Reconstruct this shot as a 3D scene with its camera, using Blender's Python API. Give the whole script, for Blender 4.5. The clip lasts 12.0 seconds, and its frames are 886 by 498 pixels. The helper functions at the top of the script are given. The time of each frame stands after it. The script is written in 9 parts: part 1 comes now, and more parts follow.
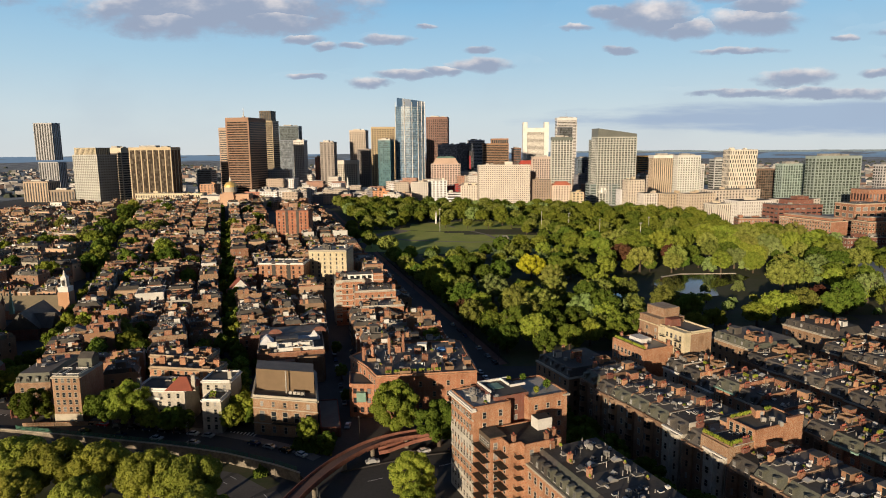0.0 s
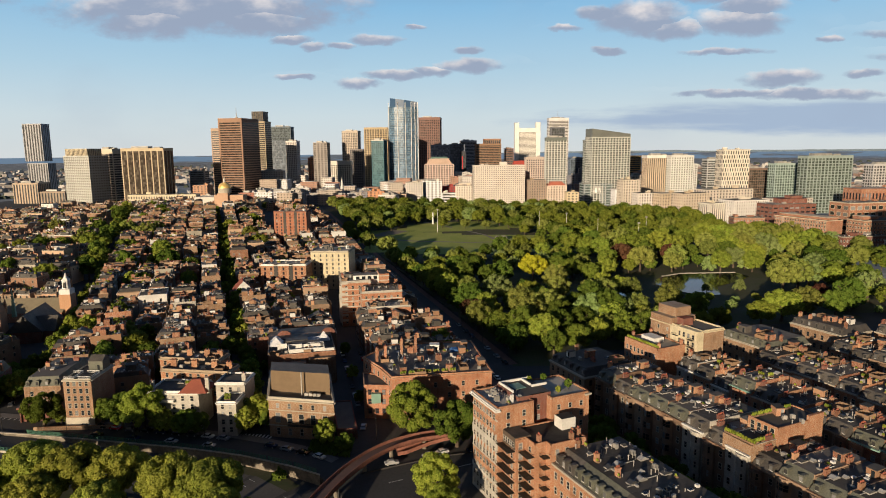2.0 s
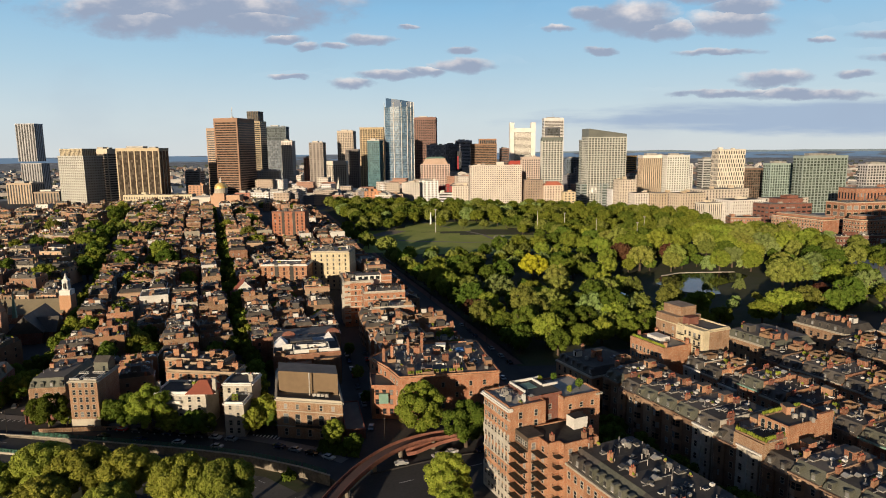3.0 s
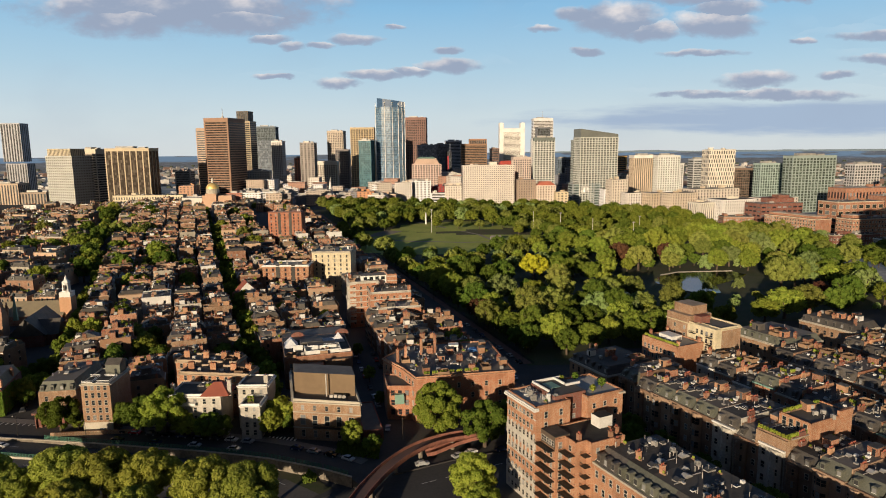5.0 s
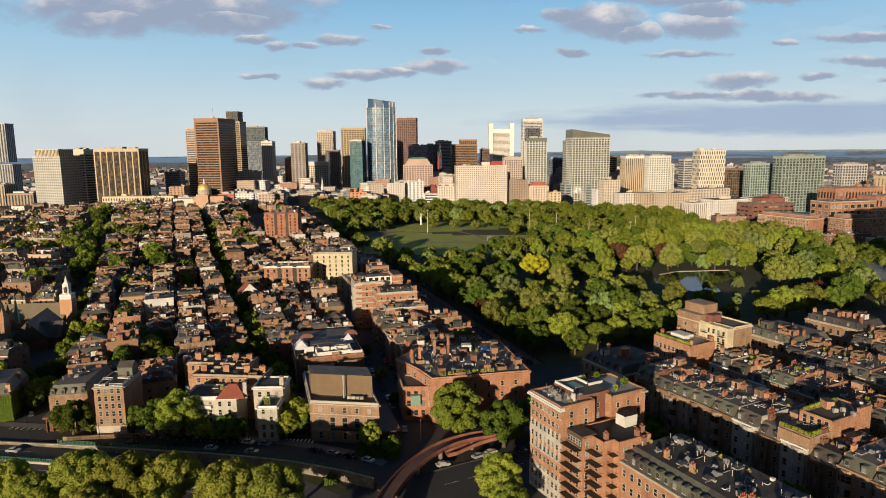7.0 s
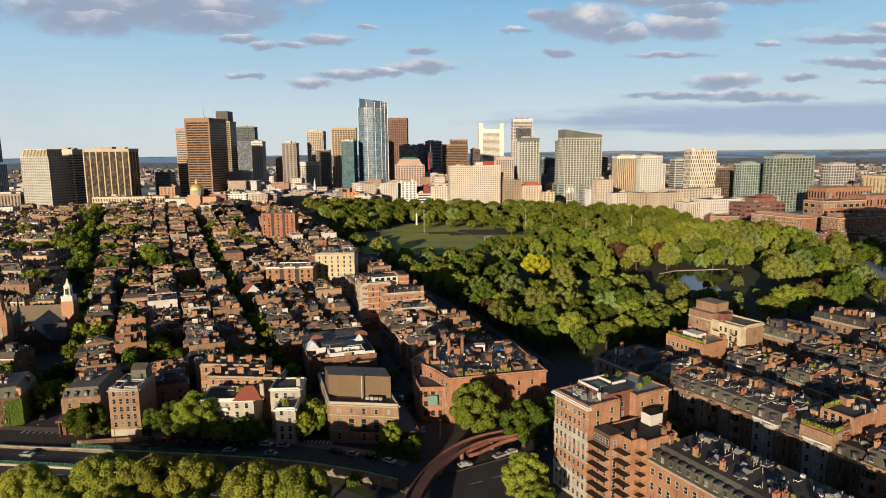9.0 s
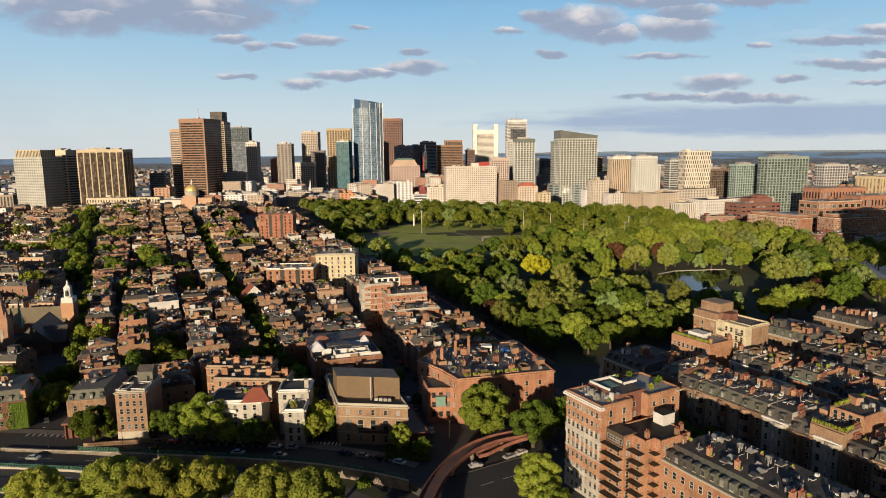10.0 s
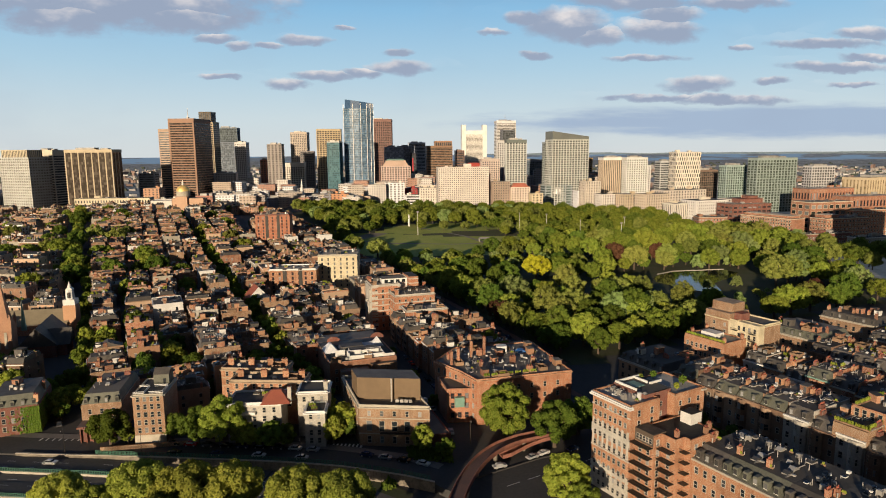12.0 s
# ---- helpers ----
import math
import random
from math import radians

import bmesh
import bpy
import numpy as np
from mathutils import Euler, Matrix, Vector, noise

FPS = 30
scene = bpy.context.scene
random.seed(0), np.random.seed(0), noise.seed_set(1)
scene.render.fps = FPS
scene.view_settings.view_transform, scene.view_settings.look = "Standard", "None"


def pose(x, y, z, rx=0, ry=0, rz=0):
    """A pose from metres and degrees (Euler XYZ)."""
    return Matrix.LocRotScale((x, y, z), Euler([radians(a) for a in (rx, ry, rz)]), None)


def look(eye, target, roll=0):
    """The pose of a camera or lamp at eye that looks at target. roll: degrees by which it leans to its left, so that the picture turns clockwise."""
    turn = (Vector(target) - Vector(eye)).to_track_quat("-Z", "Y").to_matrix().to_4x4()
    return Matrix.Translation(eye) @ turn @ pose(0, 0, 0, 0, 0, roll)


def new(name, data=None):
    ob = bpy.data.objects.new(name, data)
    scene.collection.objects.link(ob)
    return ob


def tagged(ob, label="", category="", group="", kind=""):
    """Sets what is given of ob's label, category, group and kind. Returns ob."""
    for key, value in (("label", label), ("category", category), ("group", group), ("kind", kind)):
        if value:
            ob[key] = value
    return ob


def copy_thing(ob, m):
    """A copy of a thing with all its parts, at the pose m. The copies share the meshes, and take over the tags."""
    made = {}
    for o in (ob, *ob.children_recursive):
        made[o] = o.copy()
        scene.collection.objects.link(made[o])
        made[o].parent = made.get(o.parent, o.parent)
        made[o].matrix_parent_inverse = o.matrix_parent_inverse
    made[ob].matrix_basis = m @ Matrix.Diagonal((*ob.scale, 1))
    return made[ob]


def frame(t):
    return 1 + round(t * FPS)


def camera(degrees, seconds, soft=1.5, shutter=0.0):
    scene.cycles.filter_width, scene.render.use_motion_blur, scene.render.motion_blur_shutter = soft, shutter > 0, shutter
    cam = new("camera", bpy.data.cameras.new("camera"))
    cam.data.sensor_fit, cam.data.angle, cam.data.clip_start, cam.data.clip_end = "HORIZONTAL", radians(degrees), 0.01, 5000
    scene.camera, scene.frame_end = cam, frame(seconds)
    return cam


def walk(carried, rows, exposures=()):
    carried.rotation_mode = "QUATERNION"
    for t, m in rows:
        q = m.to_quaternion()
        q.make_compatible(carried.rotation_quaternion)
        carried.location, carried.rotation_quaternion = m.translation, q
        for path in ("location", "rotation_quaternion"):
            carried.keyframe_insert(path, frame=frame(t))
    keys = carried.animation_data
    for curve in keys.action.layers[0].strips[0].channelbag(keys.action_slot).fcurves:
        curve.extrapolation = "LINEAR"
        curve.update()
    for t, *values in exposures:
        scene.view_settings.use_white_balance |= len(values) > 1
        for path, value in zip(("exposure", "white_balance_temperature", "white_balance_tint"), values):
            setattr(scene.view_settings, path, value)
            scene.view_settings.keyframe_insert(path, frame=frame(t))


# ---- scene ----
cam = camera(69.3, 12.0, soft=1.0)
PATH = [
    (0, (1.222, -1.07, 97.405), (1.195, 0.906, 97.097), -0.4),
    (0.5, (-0.932, -0.954, 97.413), (-0.951, 1.022, 97.106), -0.5),
    (1, (-3.12, -0.875, 97.388), (-3.131, 1.101, 97.081), -0.5),
    (1.5, (-5.432, -0.861, 97.378), (-5.434, 1.115, 97.071), -0.5),
    (2, (-7.798, -0.8, 97.378), (-7.793, 1.177, 97.071), -0.5),
    (2.5, (-10.202, -0.71, 97.369), (-10.188, 1.266, 97.062), -0.5),
    (3, (-12.686, -0.636, 97.367), (-12.662, 1.34, 97.06), -0.5),
    (5, (-23.052, -0.185, 97.403), (-22.987, 1.79, 97.096), -0.5),
    (5.5, (-25.663, -0.048, 97.396), (-25.587, 1.926, 97.089), -0.5),
    (6, (-28.255, 0.134, 97.403), (-28.169, 2.108, 97.096), -0.5),
    (6.5, (-30.865, 0.309, 97.41), (-30.77, 2.283, 97.103), -0.4),
    (7, (-33.459, 0.501, 97.441), (-33.353, 2.475, 97.135), -0.5),
    (9, (-44.061, 1.442, 97.468), (-43.915, 3.413, 97.162), -0.5),
    (9.5, (-46.693, 1.763, 97.47), (-46.536, 3.733, 97.165), -0.5),
    (10, (-49.399, 2.089, 97.453), (-49.231, 4.059, 97.149), -0.5),
    (10.5, (-52.261, 2.433, 97.439), (-52.084, 4.402, 97.136), -0.4),
    (11, (-55.289, 2.766, 97.488), (-55.098, 4.734, 97.185), -0.4),
    (11.5, (-58.305, 3.094, 97.512), (-58.101, 5.061, 97.209), -0.4),
    (12, (-61.238, 3.455, 97.521), (-61.025, 5.42, 97.219), -0.4),
]
walk(cam, [(t, look(eye, target, roll)) for t, eye, target, roll in PATH])

# ---- world, sun and exposure ----
SUN_AZ, SUN_EL = radians(205.0), radians(8.5)     # clockwise from +y
sun_way = Vector((math.sin(SUN_AZ) * math.cos(SUN_EL), math.cos(SUN_AZ) * math.cos(SUN_EL), math.sin(SUN_EL)))
SUN = new("sun", bpy.data.lights.new("sun", "SUN"))
SUN.matrix_world = look(sun_way * 400, (0, 0, 0))
SUN.data.energy, SUN.data.angle, SUN.data.color = 5.95, radians(0.6), (1.0, 0.80, 0.56)
scene.view_settings.exposure = 0.0


class Nodes:
    """Short-hand for wiring a node tree."""

    def __init__(self, tree):
        self.tree = tree
        tree.nodes.clear()

    def add(self, kind, **sets):
        n = self.tree.nodes.new(kind)
        for k, v in sets.items():
            if k == "ins":
                for key, val in v.items():
                    self.put(n.inputs[key], val)
            elif k == "operation":
                n.operation = v
            elif k == "blend_type":
                n.blend_type = v
            elif k == "data_type":
                n.data_type = v
        return n

    def put(self, socket, val):
        if isinstance(val, bpy.types.NodeSocket):
            self.tree.links.new(val, socket)
        else:
            socket.default_value = val

    def math(self, op, a, b=0.0, clamp=False):
        n = self.tree.nodes.new("ShaderNodeMath")
        n.operation, n.use_clamp = op, clamp
        self.put(n.inputs[0], a)
        self.put(n.inputs[1], b)
        return n.outputs[0]

    def ramp(self, fac, stops):
        n = self.tree.nodes.new("ShaderNodeValToRGB")
        while len(n.color_ramp.elements) < len(stops):
            n.color_ramp.elements.new(0.5)
        for e, (p, c) in zip(n.color_ramp.elements, stops):
            e.position, e.color = p, (*c, 1.0) if len(c) == 3 else c
        self.put(n.inputs[0], fac)
        return n.outputs[0]

    def step(self, val, lo, hi):
        n = self.tree.nodes.new("ShaderNodeMapRange")
        n.interpolation_type = "SMOOTHSTEP"
        self.put(n.inputs[0], val)
        n.inputs[1].default_value, n.inputs[2].default_value = lo, hi
        return n.outputs[0]

    def mix(self, fac, a, b, blend="MIX"):
        n = self.tree.nodes.new("ShaderNodeMix")
        n.data_type, n.blend_type = "RGBA", blend
        self.put(n.inputs[0], fac)
        self.put(n.inputs[6], a if isinstance(a, bpy.types.NodeSocket) else (*a, 1.0))
        self.put(n.inputs[7], b if isinstance(b, bpy.types.NodeSocket) else (*b, 1.0))
        return n.outputs[2]

    def noise(self, vec, scale, detail=3.0, rough=0.55, out=0):
        n = self.tree.nodes.new("ShaderNodeTexNoise")
        if vec is not None:
            self.put(n.inputs["Vector"], vec)
        n.inputs["Scale"].default_value, n.inputs["Detail"].default_value, n.inputs["Roughness"].default_value = scale, detail, rough
        return n.outputs[out]


world = bpy.data.worlds.new("evening_sky")
scene.world = world
world.use_nodes = True
W = Nodes(world.node_tree)
sky = W.add("ShaderNodeTexSky")
sky.sky_type, sky.sun_disc = "NISHITA", False
sky.sun_elevation, sky.sun_rotation = SUN_EL, SUN_AZ
sky.altitude, sky.air_density, sky.dust_density, sky.ozone_density = 50, 1.0, 1.2, 1.5
SKY_STRENGTH = 0.132
coord = W.add("ShaderNodeTexCoord").outputs["Generated"]
sep = W.add("ShaderNodeSeparateXYZ", ins={0: coord})
ahead = W.math("MAXIMUM", sep.outputs[1], 0.04)
cx_, cz_ = W.math("DIVIDE", sep.outputs[0], ahead), W.math("DIVIDE", sep.outputs[2], ahead)
comb = W.add("ShaderNodeCombineXYZ", ins={0: cx_, 1: 0.0, 2: W.math("MULTIPLY", cz_, 2.0)}).outputs[0]
# clouds as soft ovals over the city, bent by the wind: side, height, half width, half height
drift = W.noise(comb, 9.0, 4.0, 0.6, 1)
fray = W.noise(comb, 34.0, 4.0, 0.6, 1)
bend = W.add("ShaderNodeVectorMath", operation="MULTIPLY_ADD", ins={0: drift, 1: (0.050, 0.0, 0.020), 2: (-0.025, 0.0, -0.010)}).outputs[0]
curl = W.add("ShaderNodeVectorMath", operation="MULTIPLY_ADD", ins={0: fray, 1: (0.020, 0.0, 0.010), 2: (-0.010, 0.0, -0.005)}).outputs[0]
plain = W.add("ShaderNodeCombineXYZ", ins={0: cx_, 1: 0.0, 2: cz_}).outputs[0]
bent = W.add("ShaderNodeVectorMath", operation="ADD", ins={0: W.add("ShaderNodeVectorMath", operation="ADD", ins={0: plain, 1: bend}).outputs[0], 1: curl}).outputs[0]
density, rel = None, None


def cloud(x, z, w, h):
    global density, rel
    d_ = W.add("ShaderNodeVectorMath", operation="MULTIPLY_ADD", ins={0: bent, 1: (1 / w, 0.0, 1 / h), 2: (-x / w, 0.0, -z / h)}).outputs[0]
    d = W.math("SUBTRACT", 1.0, W.add("ShaderNodeVectorMath", operation="DOT_PRODUCT", ins={0: d_, 1: d_}).outputs["Value"])
    if density is None:
        density, rel = W.math("MAXIMUM", d, -3.0), d_
        return
    more = W.math("GREATER_THAN", d, density)
    n = W.tree.nodes.new("ShaderNodeMix")
    n.data_type = "VECTOR"
    W.put(n.inputs[0], more)
    W.put(n.inputs[4], rel)
    W.put(n.inputs[5], d_)
    rel = n.outputs[1]
    density = W.math("MAXIMUM", d, density)


cloud(-0.352, 0.212, 0.245, 0.0441)
cloud(-0.430, 0.194, 0.110, 0.0300)
cloud(-0.267, 0.192, 0.104, 0.0240)
cloud(-0.225, 0.165, 0.036, 0.0071)
cloud(-0.189, 0.155, 0.021, 0.0071)
cloud(-0.149, 0.156, 0.023, 0.0055)
cloud(-0.099, 0.164, 0.040, 0.0090)
cloud(-0.038, 0.180, 0.018, 0.0046)
cloud(-0.220, 0.108, 0.034, 0.0046)
cloud(-0.122, 0.101, 0.039, 0.0079)
cloud(-0.068, 0.112, 0.057, 0.0071)
cloud(-0.009, 0.116, 0.039, 0.0071)
cloud(0.046, 0.124, 0.053, 0.0130)
cloud(0.044, 0.148, 0.030, 0.0071)
cloud(0.236, 0.201, 0.038, 0.0125)
cloud(0.303, 0.192, 0.076, 0.0282)
cloud(0.353, 0.176, 0.054, 0.0165)
cloud(0.470, 0.208, 0.062, 0.0180)
cloud(0.453, 0.185, 0.079, 0.0229)
cloud(0.401, 0.227, 0.106, 0.0165)
cloud(0.576, 0.228, 0.099, 0.0110)
cloud(0.185, 0.176, 0.024, 0.0055)
cloud(0.260, 0.145, 0.028, 0.0064)
cloud(0.432, 0.142, 0.074, 0.0062)
cloud(0.583, 0.160, 0.021, 0.0064)
cloud(0.734, 0.167, 0.109, 0.0097)
cloud(0.806, 0.182, 0.062, 0.0132)
cloud(0.757, 0.131, 0.111, 0.0097)
cloud(0.825, 0.145, 0.069, 0.0079)
cloud(0.642, 0.109, 0.035, 0.0071)
cloud(0.789, 0.104, 0.051, 0.0053)
cloud(0.518, 0.101, 0.064, 0.0145)
cloud(0.449, 0.082, 0.094, 0.0062)
cloud(0.577, 0.079, 0.114, 0.0088)
cloud(-0.800, 0.240, 0.179, 0.0375)
cloud(0.100, 0.340, 0.392, 0.0625)
rel_z = W.add("ShaderNodeSeparateXYZ", ins={0: rel}).outputs[2]
ragged = W.noise(comb, 22.0, 5.0, 0.6)
broad = W.noise(comb, 5.0, 3.0, 0.5)
thick = W.math("ADD", density, W.math("MULTIPLY", W.math("SUBTRACT", ragged, 0.5), 1.7))
cover = W.step(thick, -0.25, 0.75)
veil = W.math("MULTIPLY", W.step(broad, 0.45, 0.8), 0.14)
cover = W.math("MAXIMUM", W.math("MULTIPLY", cover, 0.95), veil)
front = W.step(sep.outputs[1], 0.02, 0.2)
cover = W.math("MULTIPLY", cover, front)
billow = W.math("MULTIPLY", W.math("SUBTRACT", W.noise(comb, 14.0, 4.0, 0.55), 0.5), 3.2)
lit = W.step(W.math("ADD", W.math("MULTIPLY", rel_z, 0.85), billow), -0.15, 1.25)
cloud_col = W.mix(lit, (2.45, 2.9, 3.85), (6.8, 6.25, 6.0))
# air light near the horizon grades into the blue above
elev = W.math("DIVIDE", sep.outputs[2], W.math("SQRT", W.math("ADD", 0.0001, W.math("ADD", W.math("MULTIPLY", sep.outputs[0], sep.outputs[0]), W.math("MULTIPLY", sep.outputs[1], sep.outputs[1])))))
air = W.ramp(W.math("MULTIPLY", elev, 2.0), [(0.0, (5.7, 6.1, 6.2)), (0.10, (5.2, 6.1, 6.5)), (0.24, (3.7, 5.4, 6.6)), (0.42, (2.2, 4.4, 6.5)), (0.62, (0.95, 1.8, 3.3)), (0.9, (0.4, 0.8, 1.7))])
dome = W.mix(1.0, sky.outputs[0], (0.150, 0.163, 0.205), "MULTIPLY")
share = W.math("MULTIPLY", W.step(sep.outputs[1], -0.6, 0.5), 0.86)
clear = W.mix(share, dome, air)
# a long smooth bank of cloud low in the south-east
wisp = W.add("ShaderNodeCombineXYZ", ins={0: cx_, 1: 0.0, 2: W.math("MULTIPLY", cz_, 9.0)}).outputs[0]
bx_, bz_ = W.math("DIVIDE", W.math("SUBTRACT", cx_, 0.76), 0.64), W.math("DIVIDE", W.math("SUBTRACT", cz_, 0.044), 0.031)
bank = W.math("SUBTRACT", 1.0, W.math("ADD", W.math("MULTIPLY", bx_, bx_), W.math("MULTIPLY", bz_, bz_)))
bank = W.step(W.math("ADD", bank, W.math("MULTIPLY", W.math("SUBTRACT", W.noise(wisp, 7.0, 5.0, 0.6), 0.5), 1.6)), -0.1, 0.75)
clear = W.mix(W.math("MULTIPLY", W.math("MULTIPLY", bank, front), 0.92), clear, (2.75, 3.55, 4.75))
both = W.mix(cover, clear, cloud_col)
back = W.add("ShaderNodeBackground", ins={"Color": both, "Strength": SKY_STRENGTH})
W.tree.links.new(back.outputs[0], W.add("ShaderNodeOutputWorld").inputs[0])

# ---- materials ----
def surface(name, col, col2=None, rough=0.8, metal=0.0, big=0.15, fine=2.0, bump=0.15, vary=0.25, tint=None, spec=0.4, island=False):
    """A mottled surface: two scales of noise between two colours, varied from object to object."""
    m = bpy.data.materials.new(name)
    m.use_nodes = True
    n = Nodes(m.node_tree)
    col2 = col2 or tuple(c * 0.72 for c in col)
    pos = n.add("ShaderNodeNewGeometry").outputs["Position"]
    big_n, fine_n = n.noise(pos, big, 4.0), n.noise(pos, fine, 3.0)
    fac = n.step(n.math("ADD", n.math("MULTIPLY", big_n, 0.6), n.math("MULTIPLY", fine_n, 0.4)), 0.35, 0.65)
    c = n.mix(fac, col, col2)
    rnd = n.add("ShaderNodeNewGeometry").outputs["Random Per Island"] if island else n.add("ShaderNodeObjectInfo").outputs["Random"]
    if tint:
        c = n.mix(n.step(rnd, 0.15, 0.95), c, n.mix(fac, tint, tuple(t * 0.75 for t in tint)))
    value = n.math("ADD", 1.0 - vary, n.math("MULTIPLY", n.math("FRACT", n.math("MULTIPLY", rnd, 7.31)), 2 * vary))
    hsv = n.add("ShaderNodeHueSaturation", ins={"Value": value, "Color": c})
    b = n.add("ShaderNodeBsdfPrincipled", ins={"Base Color": hsv.outputs[0], "Roughness": rough, "Metallic": metal, "Specular IOR Level": spec})
    if bump:
        bp = n.add("ShaderNodeBump", ins={"Strength": bump, "Distance": 0.15, "Height": fine_n})
        n.tree.links.new(bp.outputs[0], b.inputs["Normal"])
    n.tree.links.new(b.outputs[0], n.add("ShaderNodeOutputMaterial").inputs[0])
    return m


def masonry(name, col, col2, mortar, course=0.075, length=0.22, vary=0.2, tint=None, island=False):
    """Brickwork: courses and joints at their real size, with soot and repairs over them."""
    m = bpy.data.materials.new(name)
    m.use_nodes = True
    n = Nodes(m.node_tree)
    geo = n.add("ShaderNodeNewGeometry")
    s = n.add("ShaderNodeSeparateXYZ", ins={0: geo.outputs["Position"]})
    flat = n.add("ShaderNodeCombineXYZ", ins={0: n.math("ADD", s.outputs[0], s.outputs[1]), 1: s.outputs[2], 2: 0.0}).outputs[0]
    br = n.add("ShaderNodeTexBrick", ins={"Vector": flat, "Color1": (*col, 1), "Color2": (*col2, 1), "Mortar": (*mortar, 1), "Scale": 1.0, "Mortar Size": 0.012, "Brick Width": length, "Row Height": course})
    stain = n.noise(geo.outputs["Position"], 0.22, 5.0, 0.6)
    streak = n.add("ShaderNodeVectorMath", operation="MULTIPLY", ins={0: geo.outputs["Position"], 1: (1.2, 1.2, 0.12)}).outputs[0]
    dirt = n.step(n.math("ADD", n.math("MULTIPLY", stain, 0.6), n.math("MULTIPLY", n.noise(streak, 0.9, 4.0), 0.4)), 0.4, 0.68)
    c = n.mix(n.math("MULTIPLY", dirt, 0.55), br.outputs[0], tuple(x * 0.5 for x in col2))
    rnd = geo.outputs["Random Per Island"] if island else n.add("ShaderNodeObjectInfo").outputs["Random"]
    if tint:
        c = n.mix(n.math("MULTIPLY", n.step(rnd, 0.2, 0.9), 0.7), c, tint)
    value = n.math("ADD", 1.0 - vary, n.math("MULTIPLY", n.math("FRACT", n.math("MULTIPLY", rnd, 5.17)), 2 * vary))
    hsv = n.add("ShaderNodeHueSaturation", ins={"Value": value, "Color": c})
    b = n.add("ShaderNodeBsdfPrincipled", ins={"Base Color": hsv.outputs[0], "Roughness": 0.88, "Specular IOR Level": 0.25})
    n.tree.links.new(b.outputs[0], n.add("ShaderNodeOutputMaterial").inputs[0])
    return m


def glazing(name, col=(0.02, 0.025, 0.03), rough=0.12, spread=0.5, spec=0.5):
    """Window glass seen from outside: dark rooms behind a glossy pane, some with pale blinds."""
    m = bpy.data.materials.new(name)
    m.use_nodes = True
    n = Nodes(m.node_tree)
    rnd = n.add("ShaderNodeObjectInfo").outputs["Random"]
    isl = n.add("ShaderNodeNewGeometry").outputs["Random Per Island"]
    mixv = n.math("FRACT", n.math("ADD", rnd, n.math("MULTIPLY", isl, 3.7)))
    c = n.mix(n.step(mixv, 1.0 - spread * 0.5, 1.0), col, tuple(min(1, 0.28 + x) for x in col))
    b = n.add("ShaderNodeBsdfPrincipled", ins={"Base Color": c, "Roughness": rough, "Specular IOR Level": spec, "IOR": 1.5})
    n.tree.links.new(b.outputs[0], n.add("ShaderNodeOutputMaterial").inputs[0])
    return m


def foliage(name, col, col2):
    m = bpy.data.materials.new(name)
    m.use_nodes = True
    n = Nodes(m.node_tree)
    geo = n.add("ShaderNodeNewGeometry")
    rnd = n.add("ShaderNodeObjectInfo").outputs["Random"]
    f = n.math("ADD", n.math("MULTIPLY", geo.outputs["Random Per Island"], 0.5), n.math("MULTIPLY", n.noise(geo.outputs["Position"], 0.3, 2.0), 0.5))
    c = n.mix(n.step(f, 0.2, 0.8), col, col2)
    hsv = n.add("ShaderNodeHueSaturation", ins={"Hue": n.math("ADD", 0.482, n.math("MULTIPLY", rnd, 0.03)), "Value": n.math("ADD", 0.72, n.math("MULTIPLY", n.math("FRACT", n.math("MULTIPLY", rnd, 9.3)), 0.6)), "Color": c})
    d = n.add("ShaderNodeBsdfDiffuse", ins={"Color": hsv.outputs[0]})
    t = n.add("ShaderNodeBsdfTranslucent", ins={"Color": hsv.outputs[0]})
    mx = n.add("ShaderNodeMixShader", ins={0: 0.22, 1: d.outputs[0], 2: t.outputs[0]})
    n.tree.links.new(mx.outputs[0], n.add("ShaderNodeOutputMaterial").inputs[0])
    return m


BRICK = masonry("red_brick", (0.335, 0.128, 0.066), (0.245, 0.086, 0.047), (0.38, 0.28, 0.21), tint=(0.40, 0.24, 0.14), vary=0.3)
BRICK_FAR = masonry("red_brick_mixed", (0.36, 0.155, 0.085), (0.27, 0.105, 0.060), (0.36, 0.27, 0.20), tint=(0.44, 0.33, 0.23), vary=0.45, island=True)
BRICK_ORANGE = masonry("orange_brick", (0.395, 0.175, 0.090), (0.325, 0.135, 0.070), (0.46, 0.33, 0.23), vary=0.12)
FLATS_BRICK = masonry("garden_flats_brick", (0.43, 0.165, 0.085), (0.34, 0.125, 0.066), (0.42, 0.30, 0.21), vary=0.04)
BRICK_DARK = masonry("dark_brick", (0.25, 0.085, 0.055), (0.20, 0.065, 0.045), (0.2, 0.15, 0.13), vary=0.12)
BRICK_TAN = masonry("tan_brick", (0.31, 0.175, 0.094), (0.24, 0.13, 0.073), (0.36, 0.29, 0.22), vary=0.1)
BRICK_YELLOW = masonry("cream_brick", (0.70, 0.62, 0.42), (0.64, 0.55, 0.36), (0.5, 0.44, 0.34), vary=0.05)
BROWNSTONE = surface("brownstone", (0.25, 0.155, 0.10), (0.17, 0.105, 0.07), 0.9, big=0.3, vary=0.3, tint=(0.32, 0.22, 0.15))
LIMESTONE = surface("limestone", (0.43, 0.39, 0.32), (0.33, 0.30, 0.245), 0.85, big=0.3, vary=0.1)
